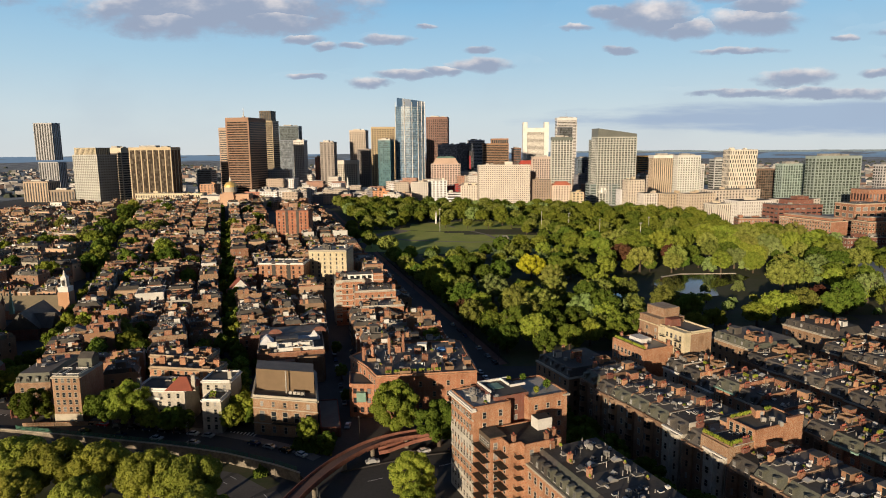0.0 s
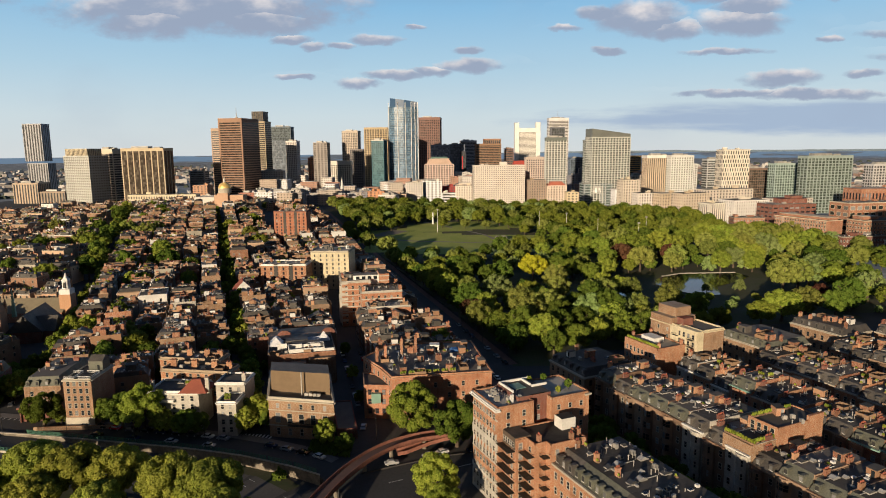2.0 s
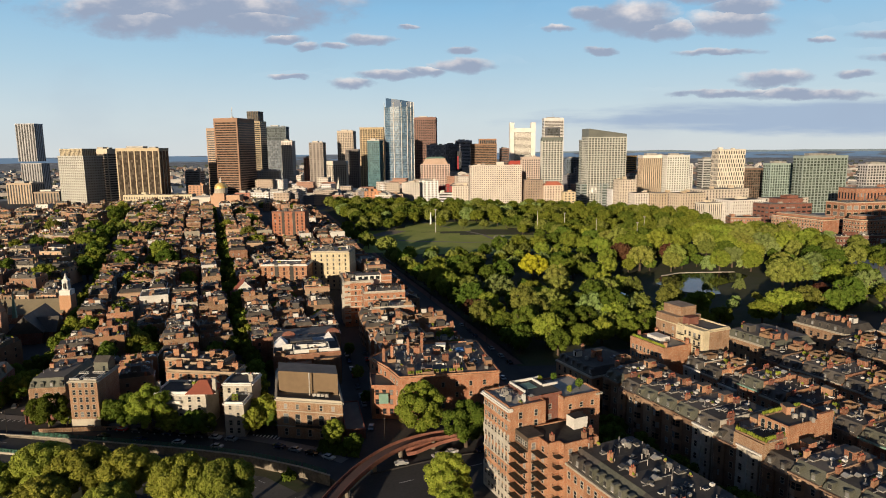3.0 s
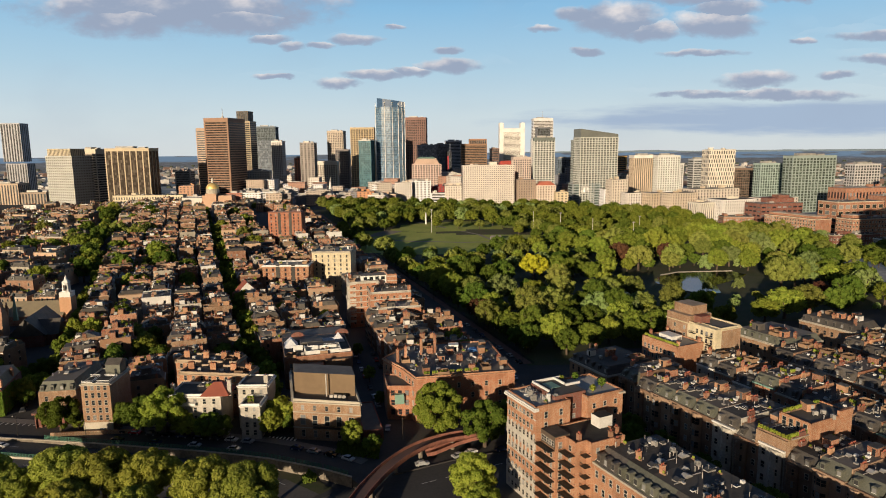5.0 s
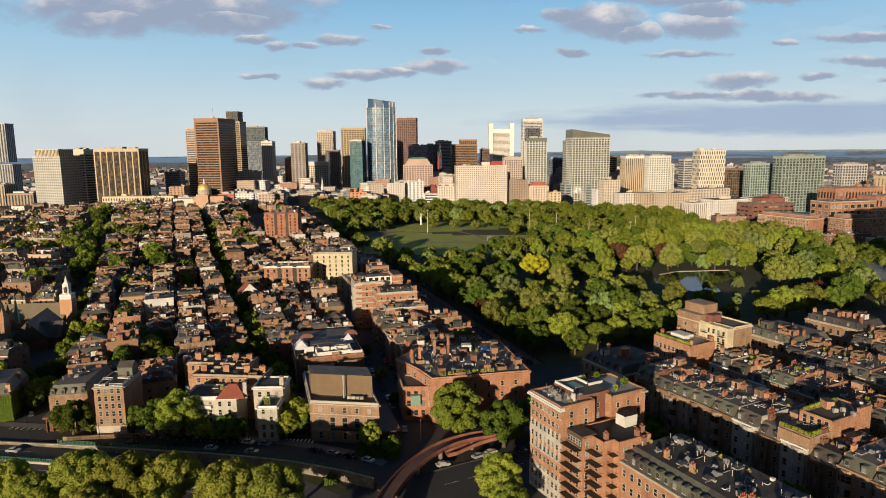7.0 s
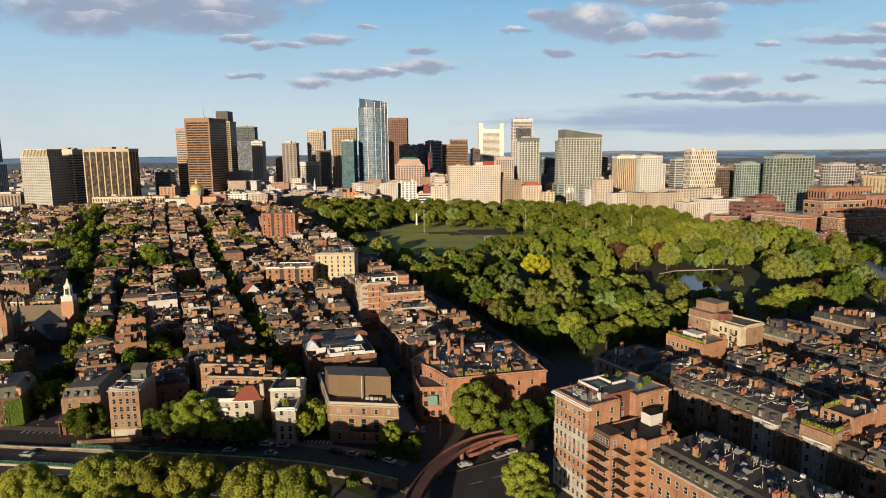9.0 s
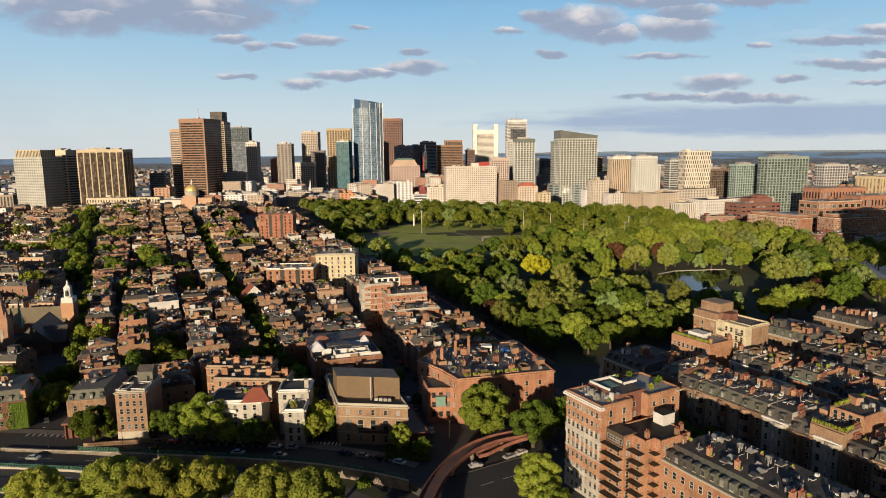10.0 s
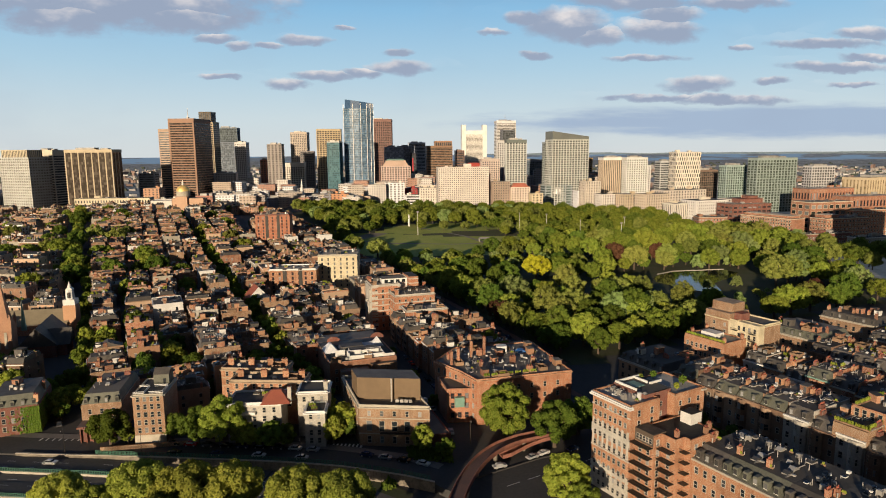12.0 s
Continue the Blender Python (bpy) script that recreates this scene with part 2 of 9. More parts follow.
WHITE = surface("white_paint", (0.72, 0.71, 0.68), (0.58, 0.57, 0.54), 0.6, vary=0.06)
STUCCO = surface("white_stucco", (0.50, 0.47, 0.41), (0.34, 0.315, 0.275), 0.9, big=0.25, vary=0.05)
TAR = surface("tar_roof", (0.040, 0.037, 0.035), (0.075, 0.069, 0.062), 0.85, big=0.25, fine=1.2, vary=0.5, tint=(0.15, 0.133, 0.115))
TAR_FAR = surface("tar_roof_mixed", (0.028, 0.026, 0.025), (0.05, 0.046, 0.043), 0.85, big=0.25, fine=1.2, vary=0.6, tint=(0.15, 0.135, 0.12), island=True)
SLATE = surface("slate", (0.068, 0.062, 0.057), (0.115, 0.104, 0.092), 0.6, big=0.4, fine=3.0, vary=0.3)
SLATE_GREEN = surface("green_slate", (0.135, 0.138, 0.108), (0.090, 0.092, 0.073), 0.65, big=0.4, fine=3.0, vary=0.15)
COPPER = surface("verdigris_copper", (0.22, 0.36, 0.29), (0.16, 0.28, 0.23), 0.6, vary=0.1)
TILE_RED = surface("red_roof_tile", (0.33, 0.10, 0.06), (0.25, 0.075, 0.05), 0.8, fine=4.0, vary=0.1)
GRAVEL = surface("pale_roof_gravel", (0.36, 0.335, 0.30), (0.24, 0.23, 0.21), 0.95, fine=3.0, vary=0.25)
WOOD = surface("weathered_deck_wood", (0.27, 0.17, 0.10), (0.20, 0.13, 0.085), 0.8, fine=5.0, vary=0.3)
METAL = surface("galvanised_metal", (0.42, 0.40, 0.37), (0.28, 0.27, 0.25), 0.6, 0.3, vary=0.2)
IRON = surface("black_iron", (0.025, 0.024, 0.023), (0.05, 0.042, 0.035), 0.55, 0.3, vary=0.1)
GLASS = glazing("window_glass")
GLASS_PALE = glazing("window_with_blinds", (0.05, 0.05, 0.05), 0.15, 0.9)
ASPHALT = surface("asphalt", (0.042, 0.041, 0.041), (0.062, 0.060, 0.058), 0.9, big=0.06, fine=1.0, vary=0.03)
PAVING = surface("pavement_concrete", (0.20, 0.18, 0.165), (0.15, 0.135, 0.125), 0.9, big=0.2, fine=1.5, vary=0.05)
BRICK_PAVING = surface("brick_paving", (0.17, 0.085, 0.06), (0.13, 0.065, 0.05), 0.9, big=0.2, fine=2.5, vary=0.05)
PAINT_LINE = surface("road_paint", (0.72, 0.71, 0.68), (0.5, 0.5, 0.48), 0.8, fine=3.0, vary=0.03)
LAWN = surface("lawn", (0.23, 0.29, 0.05), (0.32, 0.345, 0.08), 0.95, big=0.04, fine=0.5, vary=0.03)
# SOIL holds the shade under trees in its dark colour, unlike LAWN
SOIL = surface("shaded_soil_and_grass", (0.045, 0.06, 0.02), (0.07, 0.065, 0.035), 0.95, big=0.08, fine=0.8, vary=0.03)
PATH_M = surface("park_path", (0.24, 0.21, 0.175), (0.19, 0.165, 0.14), 0.9, vary=0.03)
CONCRETE = surface("weathered_concrete", (0.25, 0.215, 0.17), (0.14, 0.12, 0.095), 0.9, big=0.3, fine=1.2, vary=0.05)
PINK_CONC = surface("pink_painted_concrete", (0.30, 0.125, 0.085), (0.19, 0.08, 0.06), 0.85, big=0.3, fine=1.5, vary=0.05)
GREEN_PAINT = surface("green_fence_paint", (0.035, 0.13, 0.085), (0.03, 0.10, 0.07), 0.6, vary=0.08)
BARK = surface("bark", (0.115, 0.085, 0.06), (0.075, 0.055, 0.04), 0.95, fine=3.0, vary=0.2)
GOLD = surface("gilded_dome", (0.90, 0.66, 0.26), (0.82, 0.57, 0.20), 0.5, 0.55, vary=0.02)
AWNING = surface("blue_tarpaulin", (0.05, 0.20, 0.50), (0.04, 0.15, 0.4), 0.6, vary=0.03)

LEAF = foliage("spring_leaves", (0.158, 0.215, 0.030), (0.262, 0.300, 0.050))
LEAF_BANK = foliage("sunlit_plane_leaves", (0.215, 0.250, 0.040), (0.320, 0.335, 0.064))
LEAF_DEEP = foliage("deep_green_leaves", (0.075, 0.125, 0.020), (0.130, 0.180, 0.030))
LEAF_OLIVE = foliage("olive_leaves", (0.170, 0.205, 0.045), (0.250, 0.275, 0.065))
LEAF_YELLOW = foliage("yellow_green_leaves", (0.42, 0.42, 0.03), (0.52, 0.48, 0.04))
LEAF_COPPER = foliage("copper_beech_leaves", (0.10, 0.048, 0.03), (0.14, 0.068, 0.038))
LEAF_PALE = foliage("pale_green_leaves", (0.18, 0.25, 0.075), (0.25, 0.31, 0.11))

m = bpy.data.materials.new("pond_water")
m.use_nodes = True
n_ = Nodes(m.node_tree)
b_ = n_.add("ShaderNodeBsdfPrincipled", ins={"Base Color": (0.02, 0.022, 0.018, 1), "Roughness": 0.08, "Specular IOR Level": 0.6})
bp_ = n_.add("ShaderNodeBump", ins={"Strength": 0.05, "Distance": 0.05, "Height": n_.noise(n_.add("ShaderNodeNewGeometry").outputs["Position"], 1.5, 3.0)})
n_.tree.links.new(bp_.outputs[0], b_.inputs["Normal"])
n_.tree.links.new(b_.outputs[0], n_.add("ShaderNodeOutputMaterial").inputs[0])
WATER = m

# far ground: town, woods and harbour water out to the skyline
m = bpy.data.materials.new("far_ground")
m.use_nodes = True
n_ = Nodes(m.node_tree)
p_ = n_.add("ShaderNodeNewGeometry").outputs["Position"]
s_ = n_.add("ShaderNodeSeparateXYZ", ins={0: p_})
town = n_.ramp(n_.noise(p_, 0.02, 6.0, 0.7), [(0.30, (0.05, 0.065, 0.035)), (0.45, (0.13, 0.10, 0.08)), (0.55, (0.22, 0.19, 0.16)), (0.62, (0.36, 0.34, 0.31)), (0.72, (0.10, 0.10, 0.10))])
town = n_.mix(0.35, town, (0.10, 0.10, 0.10))
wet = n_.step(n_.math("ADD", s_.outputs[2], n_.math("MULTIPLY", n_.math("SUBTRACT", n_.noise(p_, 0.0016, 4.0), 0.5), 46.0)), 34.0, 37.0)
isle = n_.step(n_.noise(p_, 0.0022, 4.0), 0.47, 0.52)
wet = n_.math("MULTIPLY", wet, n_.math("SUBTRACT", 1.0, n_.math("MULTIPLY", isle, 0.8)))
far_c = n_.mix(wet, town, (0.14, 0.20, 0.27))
# faint bluish emission stands in for haze over the distant land and water
haze_glow = n_.mix(wet, (0.045, 0.055, 0.065), (0.085, 0.135, 0.20))
b_ = n_.add("ShaderNodeBsdfPrincipled", ins={"Base Color": far_c, "Roughness": 0.9, "Specular IOR Level": 0.1, "Emission Color": haze_glow, "Emission Strength": 1.0})
n_.tree.links.new(b_.outputs[0], n_.add("ShaderNodeOutputMaterial").inputs[0])
FAR_GROUND = m
# blue of the air before the hills is mixed into their base colour
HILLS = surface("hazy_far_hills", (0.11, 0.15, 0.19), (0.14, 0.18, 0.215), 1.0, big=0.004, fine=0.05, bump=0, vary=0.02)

PAINTS = {}


def paint(r, g, b, rough=0.7, metal=0.0, vary=0.04):
    key = (r, g, b, rough, metal)
    if key not in PAINTS:
        PAINTS[key] = surface("facade_finish", (r, g, b), (r * 0.82, g * 0.82, b * 0.82), rough, metal, big=0.05, fine=0.6, bump=0.05, vary=vary)
    return PAINTS[key]


# ---- mesh building ----
class Shape:
    """Collects boxes, prisms and faces for one mesh."""

    def __init__(self):
        self.v, self.f, self.m = [], [], []

    def face(self, pts, mat=0):
        i = len(self.v)
        self.v += [tuple(p) for p in pts]
        self.f.append(tuple(range(i, i + len(pts))))
        self.m.append(mat)
        return self

    def hexa(self, p, mat=0, top=None):
        """Eight corners: four below, four above, each counter-clockwise from above."""
        i = len(self.v)
        self.v += [tuple(q) for q in p]
        for k, q in enumerate(((3, 2, 1, 0), (4, 5, 6, 7), (0, 1, 5, 4), (1, 2, 6, 5), (2, 3, 7, 6), (3, 0, 4, 7))):
            self.f.append(tuple(i + j for j in q))
            self.m.append(top if (k == 1 and top is not None) else mat)
        return self

    def box(self, x, y, z, w, d, h, mat=0, turn=0.0, taper=1.0, top=None):
        """A box centred at x, y, standing on z."""
        c, s = math.cos(radians(turn)), math.sin(radians(turn))
        p = []
        for zz, k in ((z, 1.0), (z + h, taper)):
            for a, b in ((-1, -1), (1, -1), (1, 1), (-1, 1)):
                lx, ly = a * w / 2 * k, b * d / 2 * k
                p.append((x + lx * c - ly * s, y + lx * s + ly * c, zz))
        return self.hexa(p, mat, top)

    def frustum(self, x, y, z, w, d, h, w2, d2, mat=0, top=None, dx=0.0, dy=0.0):
        p = [(x + a * w / 2, y + b * d / 2, z) for a, b in ((-1, -1), (1, -1), (1, 1), (-1, 1))]
        p += [(x + dx + a * w2 / 2, y + dy + b * d2 / 2, z + h) for a, b in ((-1, -1), (1, -1), (1, 1), (-1, 1))]
        return self.hexa(p, mat, top)

    def prism(self, pts, z0, z1, mat=0, top=None, taper=1.0):
        """An upright prism on a plan outline (counter-clockwise)."""
        n = len(pts)
        cx, cy = sum(p[0] for p in pts) / n, sum(p[1] for p in pts) / n
        i = len(self.v)
        self.v += [(p[0], p[1], z0) for p in pts] + [(cx + (p[0] - cx) * taper, cy + (p[1] - cy) * taper, z1) for p in pts]
        for k in range(n):
            self.f.append((i + k, i + (k + 1) % n, i + n + (k + 1) % n, i + n + k))
            self.m.append(mat)
        self.f.append(tuple(i + n + k for k in range(n)))
        self.m.append(mat if top is None else top)
        self.f.append(tuple(i + k for k in reversed(range(n))))
        self.m.append(mat)
        return self

    def tube(self, x, y, z, r, h, r2=None, n=8, mat=0, x2=None, y2=None):
        r2 = r if r2 is None else r2
        x2, y2 = x if x2 is None else x2, y if y2 is None else y2
        i = len(self.v)
        for cx, cy, zz, rr in ((x, y, z, r), (x2, y2, z + h, r2)):
            self.v += [(cx + rr * math.cos(2 * math.pi * k / n), cy + rr * math.sin(2 * math.pi * k / n), zz) for k in range(n)]
        for k in range(n):
            self.f.append((i + k, i + (k + 1) % n, i + n + (k + 1) % n, i + n + k))
            self.m.append(mat)
        self.f.append(tuple(i + n + k for k in range(n)))
        self.m.append(mat)
        return self

    def gable(self, x, y, z, w, d, h, mat=0, end=None):
        """A ridge roof; the ridge runs along x."""
        a = [(x - w / 2, y - d / 2, z), (x + w / 2, y - d / 2, z), (x + w / 2, y + d / 2, z), (x - w / 2, y + d / 2, z), (x - w / 2, y, z + h), (x + w / 2, y, z + h)]
        i = len(self.v)
        self.v += a
        for q, mm in (((0, 1, 5, 4), mat), ((2, 3, 4, 5), mat), ((3, 0, 4), end), ((1, 2, 5), end), ((3, 2, 1, 0), mat)):
            self.f.append(tuple(i + j for j in q))
            self.m.append(mat if mm is None else mm)
        return self

    def mesh(self, name, *mats):
        me = bpy.data.meshes.new(name)
        me.from_pydata(self.v, [], self.f)
        for mt in mats:
            me.materials.append(mt)
        if len(mats) > 1:
            me.polygons.foreach_set("material_index", self.m)
        me.update()
        return me


def thing(name, label, category, group="", at=None, kind=""):
    ob = tagged(new(name), label, category, group, kind)
    ob.empty_display_size = 0.5
    if at is not None:
        ob.matrix_basis = at
    return ob


def part(name, shape, mats, parent, label="", kind="", at=None):
    me = shape if isinstance(shape, bpy.types.Mesh) else shape.mesh(name, *(mats if isinstance(mats, (tuple, list)) else (mats,)))
    ob = new(name, me)
    ob.parent = parent
    if at is not None:
        ob.matrix_basis = at
    return tagged(ob, label, "", "", "stuff" if name == "roof_planter" else kind)


def setting(name, shape, mats, label, category, kind="structure"):
    return tagged(new(name, shape.mesh(name, *(mats if isinstance(mats, (tuple, list)) else (mats,)))), label, category, "", kind)


# plan of the quarter with the right-angled streets: a to the south, b to the west
GRID_O, GRID_U, GRID_V = (27.0, 262.0), (0.914, 0.407), (0.407, -0.914)
GRID_TURN = math.degrees(math.atan2(-0.914, 0.407))


def grid(a, b):
    return GRID_O[0] + a * GRID_U[0] + b * GRID_V[0], GRID_O[1] + a * GRID_U[1] + b * GRID_V[1]


def rise(x, y):
    """Height of the ground: flat by the river, a low hill behind the old streets."""
    knoll = 6.0 * math.exp(-((x - 40) / 130) ** 2 - ((y - 780) / 110) ** 2)
    return knoll + 15.0 * math.exp(-((x + 340) / 190) ** 2 - ((y - 900) / 280) ** 2) * min(1.0, max(0.0, (y - 330) / 150))

# ---- ground ----
WALL_X = (-900, -300, -210, -170, -153, -123, -95, -74, -56, -46, -38, -30, 0, 60, 300)
WALL_Y = (260, 236, 222, 214, 211, 204.5, 199, 193.5, 186, 181, 172, 150, 110, 80, 60)


def wall_y(x):
    return float(np.interp(x, WALL_X, WALL_Y))


LOW = -2.6      # the river bank and the deep end of the parkway lie below the street


def low(x):
    """Height of the parkway: nearly level with the street in the west, sunken towards the bridge."""
    return float(np.interp(x, (-150, -85), (-0.7, LOW)))



xs = sorted(set([*range(-900, 301, 20), *WALL_X[:-1], -160, -140, -110, -85, -65, -50, -42, -34]))
g = Shape()
for x0, x1 in zip(xs, xs[1:]):
    w0, w1 = wall_y(x0), wall_y(x1)
    lows = [(-400, -400), *((min(r, w0 - 20 + r * 0.02), min(r, w1 - 20 + r * 0.02)) for r in (60, 120, 150)), (w0, w1)]
    for (a0, a1), (b0, b1) in zip(lows, lows[1:]):
        g.face([(x0, a0, low(x0)), (x1, a1, low(x1)), (x1, b1, low(x1)), (x0, b0, low(x0))])
    g.face([(x0, w0, low(x0)), (x1, w1, low(x1)), (x1, w1, 0), (x0, w0, 0)])
    g.face([(x0, w0, 0), (x1, w1, 0), (x1, 262, 0), (x0, 262, 0)])
    for r0, r1 in zip(range(262, 1400, 22), range(284, 1422, 22)):
        g.face([(x0, r0, rise(x0, r0)), (x1, r0, rise(x1, r0)), (x1, r1, rise(x1, r1)), (x0, r1, rise(x0, r1))])
Y_END = 262 + 22 * len(range(262, 1400, 22))
setting("ground", g, ASPHALT, "dark worn asphalt and paving between the houses", "ground")

far = Shape()
RADII = [(1000, 0), (1700, 0), (2400, 0), (3000, 2), (3600, 13), (4100, 29), (4500, 47), (4700, 60), (4780, 68)]
steps = 72
angles = [radians(-100 + 200 * k / steps) for k in range(steps + 1)]
for a0, a1 in zip(angles, angles[1:]):
    for (r0, z0), (r1, z1) in zip(RADII, RADII[1:]):
        far.face([(r0 * math.sin(a0), r0 * math.cos(a0), z0 - 0.6), (r0 * math.sin(a1), r0 * math.cos(a1), z0 - 0.6), (r1 * math.sin(a1), r1 * math.cos(a1), z1 - 0.6), (r1 * math.sin(a0), r1 * math.cos(a0), z1 - 0.6)])
far.face([(300, -400, -0.6), (1200, -400, -0.6), (1200, 900, -0.6), (300, 1300, -0.6)])
far.face([(-2000, 0, -0.6), (-890, 0, -0.6), (-890, 1300, -0.6), (-2000, 1000, -0.6)])
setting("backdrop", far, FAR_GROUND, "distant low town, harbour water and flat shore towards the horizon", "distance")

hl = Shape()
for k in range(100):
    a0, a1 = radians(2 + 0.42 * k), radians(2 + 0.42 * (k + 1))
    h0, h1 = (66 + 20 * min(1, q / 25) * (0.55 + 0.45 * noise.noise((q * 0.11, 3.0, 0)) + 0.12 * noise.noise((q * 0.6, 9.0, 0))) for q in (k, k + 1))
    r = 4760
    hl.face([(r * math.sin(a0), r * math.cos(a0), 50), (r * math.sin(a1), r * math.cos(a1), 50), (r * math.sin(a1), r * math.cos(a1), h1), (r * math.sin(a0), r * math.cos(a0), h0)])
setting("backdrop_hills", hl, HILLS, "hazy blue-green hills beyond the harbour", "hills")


def sheet(name, outline, z, mat, label, category, follow=False):
    s = Shape()
    if not follow:
        s.face([(x, y, z) for x, y in outline])
        return setting(name, s, mat, label, category)
    xs_, ys_ = [p[0] for p in outline], [p[1] for p in outline]

    def inside(x, y):
        hit = False
        for (xa, ya), (xb, yb) in zip(outline, outline[1:] + outline[:1]):
            if (ya > y) != (yb > y) and x < (xb - xa) * (y - ya) / (yb - ya) + xa:
                hit = not hit
        return hit
    st = 11.0
    for i in range(int((max(xs_) - min(xs_)) / st) + 1):
        for j in range(int((max(ys_) - min(ys_)) / st) + 1):
            x, y = min(xs_) + i * st, min(ys_) + j * st
            if inside(x + st / 2, y + st / 2):
                s.face([(px, py, rise(px, py) + z) for px, py in ((x, y), (x + st, y), (x + st, y + st), (x, y + st))])
    return setting(name, s, mat, label, category)


def beacon_x(y):
    return 20 - 0.30 * (y - 264)


PARK = [(32, 278), (140, 330), (262, 372), (330, 520), (352, 640), (330, 740), (310, 880), (180, 985), (0, 1040), (-150, 1060), (-185, 990)] + [(beacon_x(y) + 12, y) for y in range(960, 279, -60)]
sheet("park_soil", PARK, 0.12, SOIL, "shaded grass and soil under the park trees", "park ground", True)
sheet("park_meadow", [(-86, 600), (-40, 592), (30, 590), (120, 605), (170, 650), (130, 700), (20, 700), (-40, 735), (-95, 745)], 0.30, LAWN, "open mown lawn of the common", "lawn", True)
sheet("park_meadow_far", [(-60, 742), (-20, 725), (60, 735), (120, 760), (150, 800), (60, 830), (-40, 800)], 0.26, LAWN, "mown lawn between park trees", "lawn", True)
# the pond lawn takes the shade-dark SOIL tone
sheet("park_lawn", [(150, 352), (230, 372), (250, 430), (230, 455), (175, 405)], 0.2, SOIL, "garden lawn beside the pond in a shade-dark colour", "lawn", True)
sheet("pond", [(146, 450), (156, 425), (166, 412), (178, 416), (186, 440), (214, 462), (226, 476), (222, 489), (200, 488), (178, 487), (160, 476), (150, 464)], 0.36, WATER, "still dark garden pond reflecting the sky", "pond")
sheet("pond_arm", [(96, 405), (112, 404), (118, 420), (104, 430), (94, 420)], 0.36, WATER, "narrow arm of the garden pond", "pond")
rim = Shape()
bank = [(222, 490.5), (200, 489.5), (178, 488.5), (160, 477.5)]
for (xa, ya), (xb, yb) in zip(bank, bank[1:]):
    rim.hexa([(xa, ya, 0.2), (xb, yb, 0.2), (xb, yb + 1.6, 0.2), (xa, ya + 1.6, 0.2), (xa, ya, 0.75), (xb, yb, 0.75), (xb, yb + 1.6, 0.75), (xa, ya + 1.6, 0.75)])
setting("pond_kerb", rim, LIMESTONE, "pale stone kerb along the pond", "kerb")


def ribbon(name, pts, width, z, mat, label, category, bed=rise):
    s = Shape()
    for (xa, ya), (xb, yb) in zip(pts, pts[1:]):
        n = math.hypot(xb - xa, yb - ya)
        ux, uy = -(yb - ya) / n * width / 2, (xb - xa) / n * width / 2
        s.face([(xa + ux, ya + uy, bed(xa, ya) + z), (xa - ux, ya - uy, bed(xa, ya) + z), (xb - ux, yb - uy, bed(xb, yb) + z), (xb + ux, yb + uy, bed(xb, yb) + z)])
    return setting(name, s, mat, label, category)


ribbon("park_path", [(-82, 690), (-40, 668), (20, 655), (80, 662), (150, 690)], 5, 0.42, PATH_M, "pale gravel path across the lawn", "path")
ribbon("park_path_south", [(60, 640), (40, 700), (0, 760), (-30, 820)], 4, 0.42, PATH_M, "pale gravel path between lawns", "path")
ribbon("park_path_plaza", [(-95, 700), (-70, 715), (-55, 740)], 22, 0.40, PATH_M, "paved plaza in the park", "path")
ribbon("pavement_garden", [(beacon_x(y) + 9.5, y) for y in range(280, 980, 50)], 4.0, 0.22, BRICK_PAVING, "brick pavement along the park fence", "pavement")
ribbon("pavement_beacon", [(beacon_x(y) - 8.0, y) for y in range(240, 980, 50)], 3.4, 0.16, BRICK_PAVING, "brick pavement before the house fronts", "pavement")

# parkway, its retaining wall and fence
pk = [(-900, 262), (-300, 226), (-200, 208.8), (-173.5, 203.5), (-150, 198.9), (-135, 196), (-115, 191.8), (-97.7, 188.0), (-85, 184), (-72, 178), (-60, 169), (-50, 156), (-44, 138), (-42, 100)]
ROADWAY = surface("parkway_asphalt", (0.105, 0.098, 0.092), (0.075, 0.071, 0.068), 0.9, big=0.08, fine=1.2, vary=0.03)
ribbon("road", pk, 22, 0.06, ROADWAY, "sunken multi-lane parkway with worn grey asphalt", "road", lambda x, y: low(x))
for off in (-7.2, -3.8, 3.8, 7.2):
    dash = Shape()
    for (xa, ya), (xb, yb) in zip(pk[1:], pk[2:]):
        n = math.hypot(xb - xa, yb - ya)
        ux, uy, nx, ny = (xb - xa) / n, (yb - ya) / n, -(yb - ya) / n, (xb - xa) / n
        for q in range(int(n / 9)):
            px, py = xa + ux * q * 9 + nx * off, ya + uy * q * 9 + ny * off
            z0_, z1_ = low(px) + .1, low(px + ux * 3) + .1
            dash.face([(px - nx * .09, py - ny * .09, z0_), (px + ux * 3 - nx * .09, py + uy * 3 - ny * .09, z1_), (px + ux * 3 + nx * .09, py + uy * 3 + ny * .09, z1_), (px + nx * .09, py + ny * .09, z0_)])
    setting("road_lane_marking", dash, PAINT_LINE, "broken white lane line", "road marking")


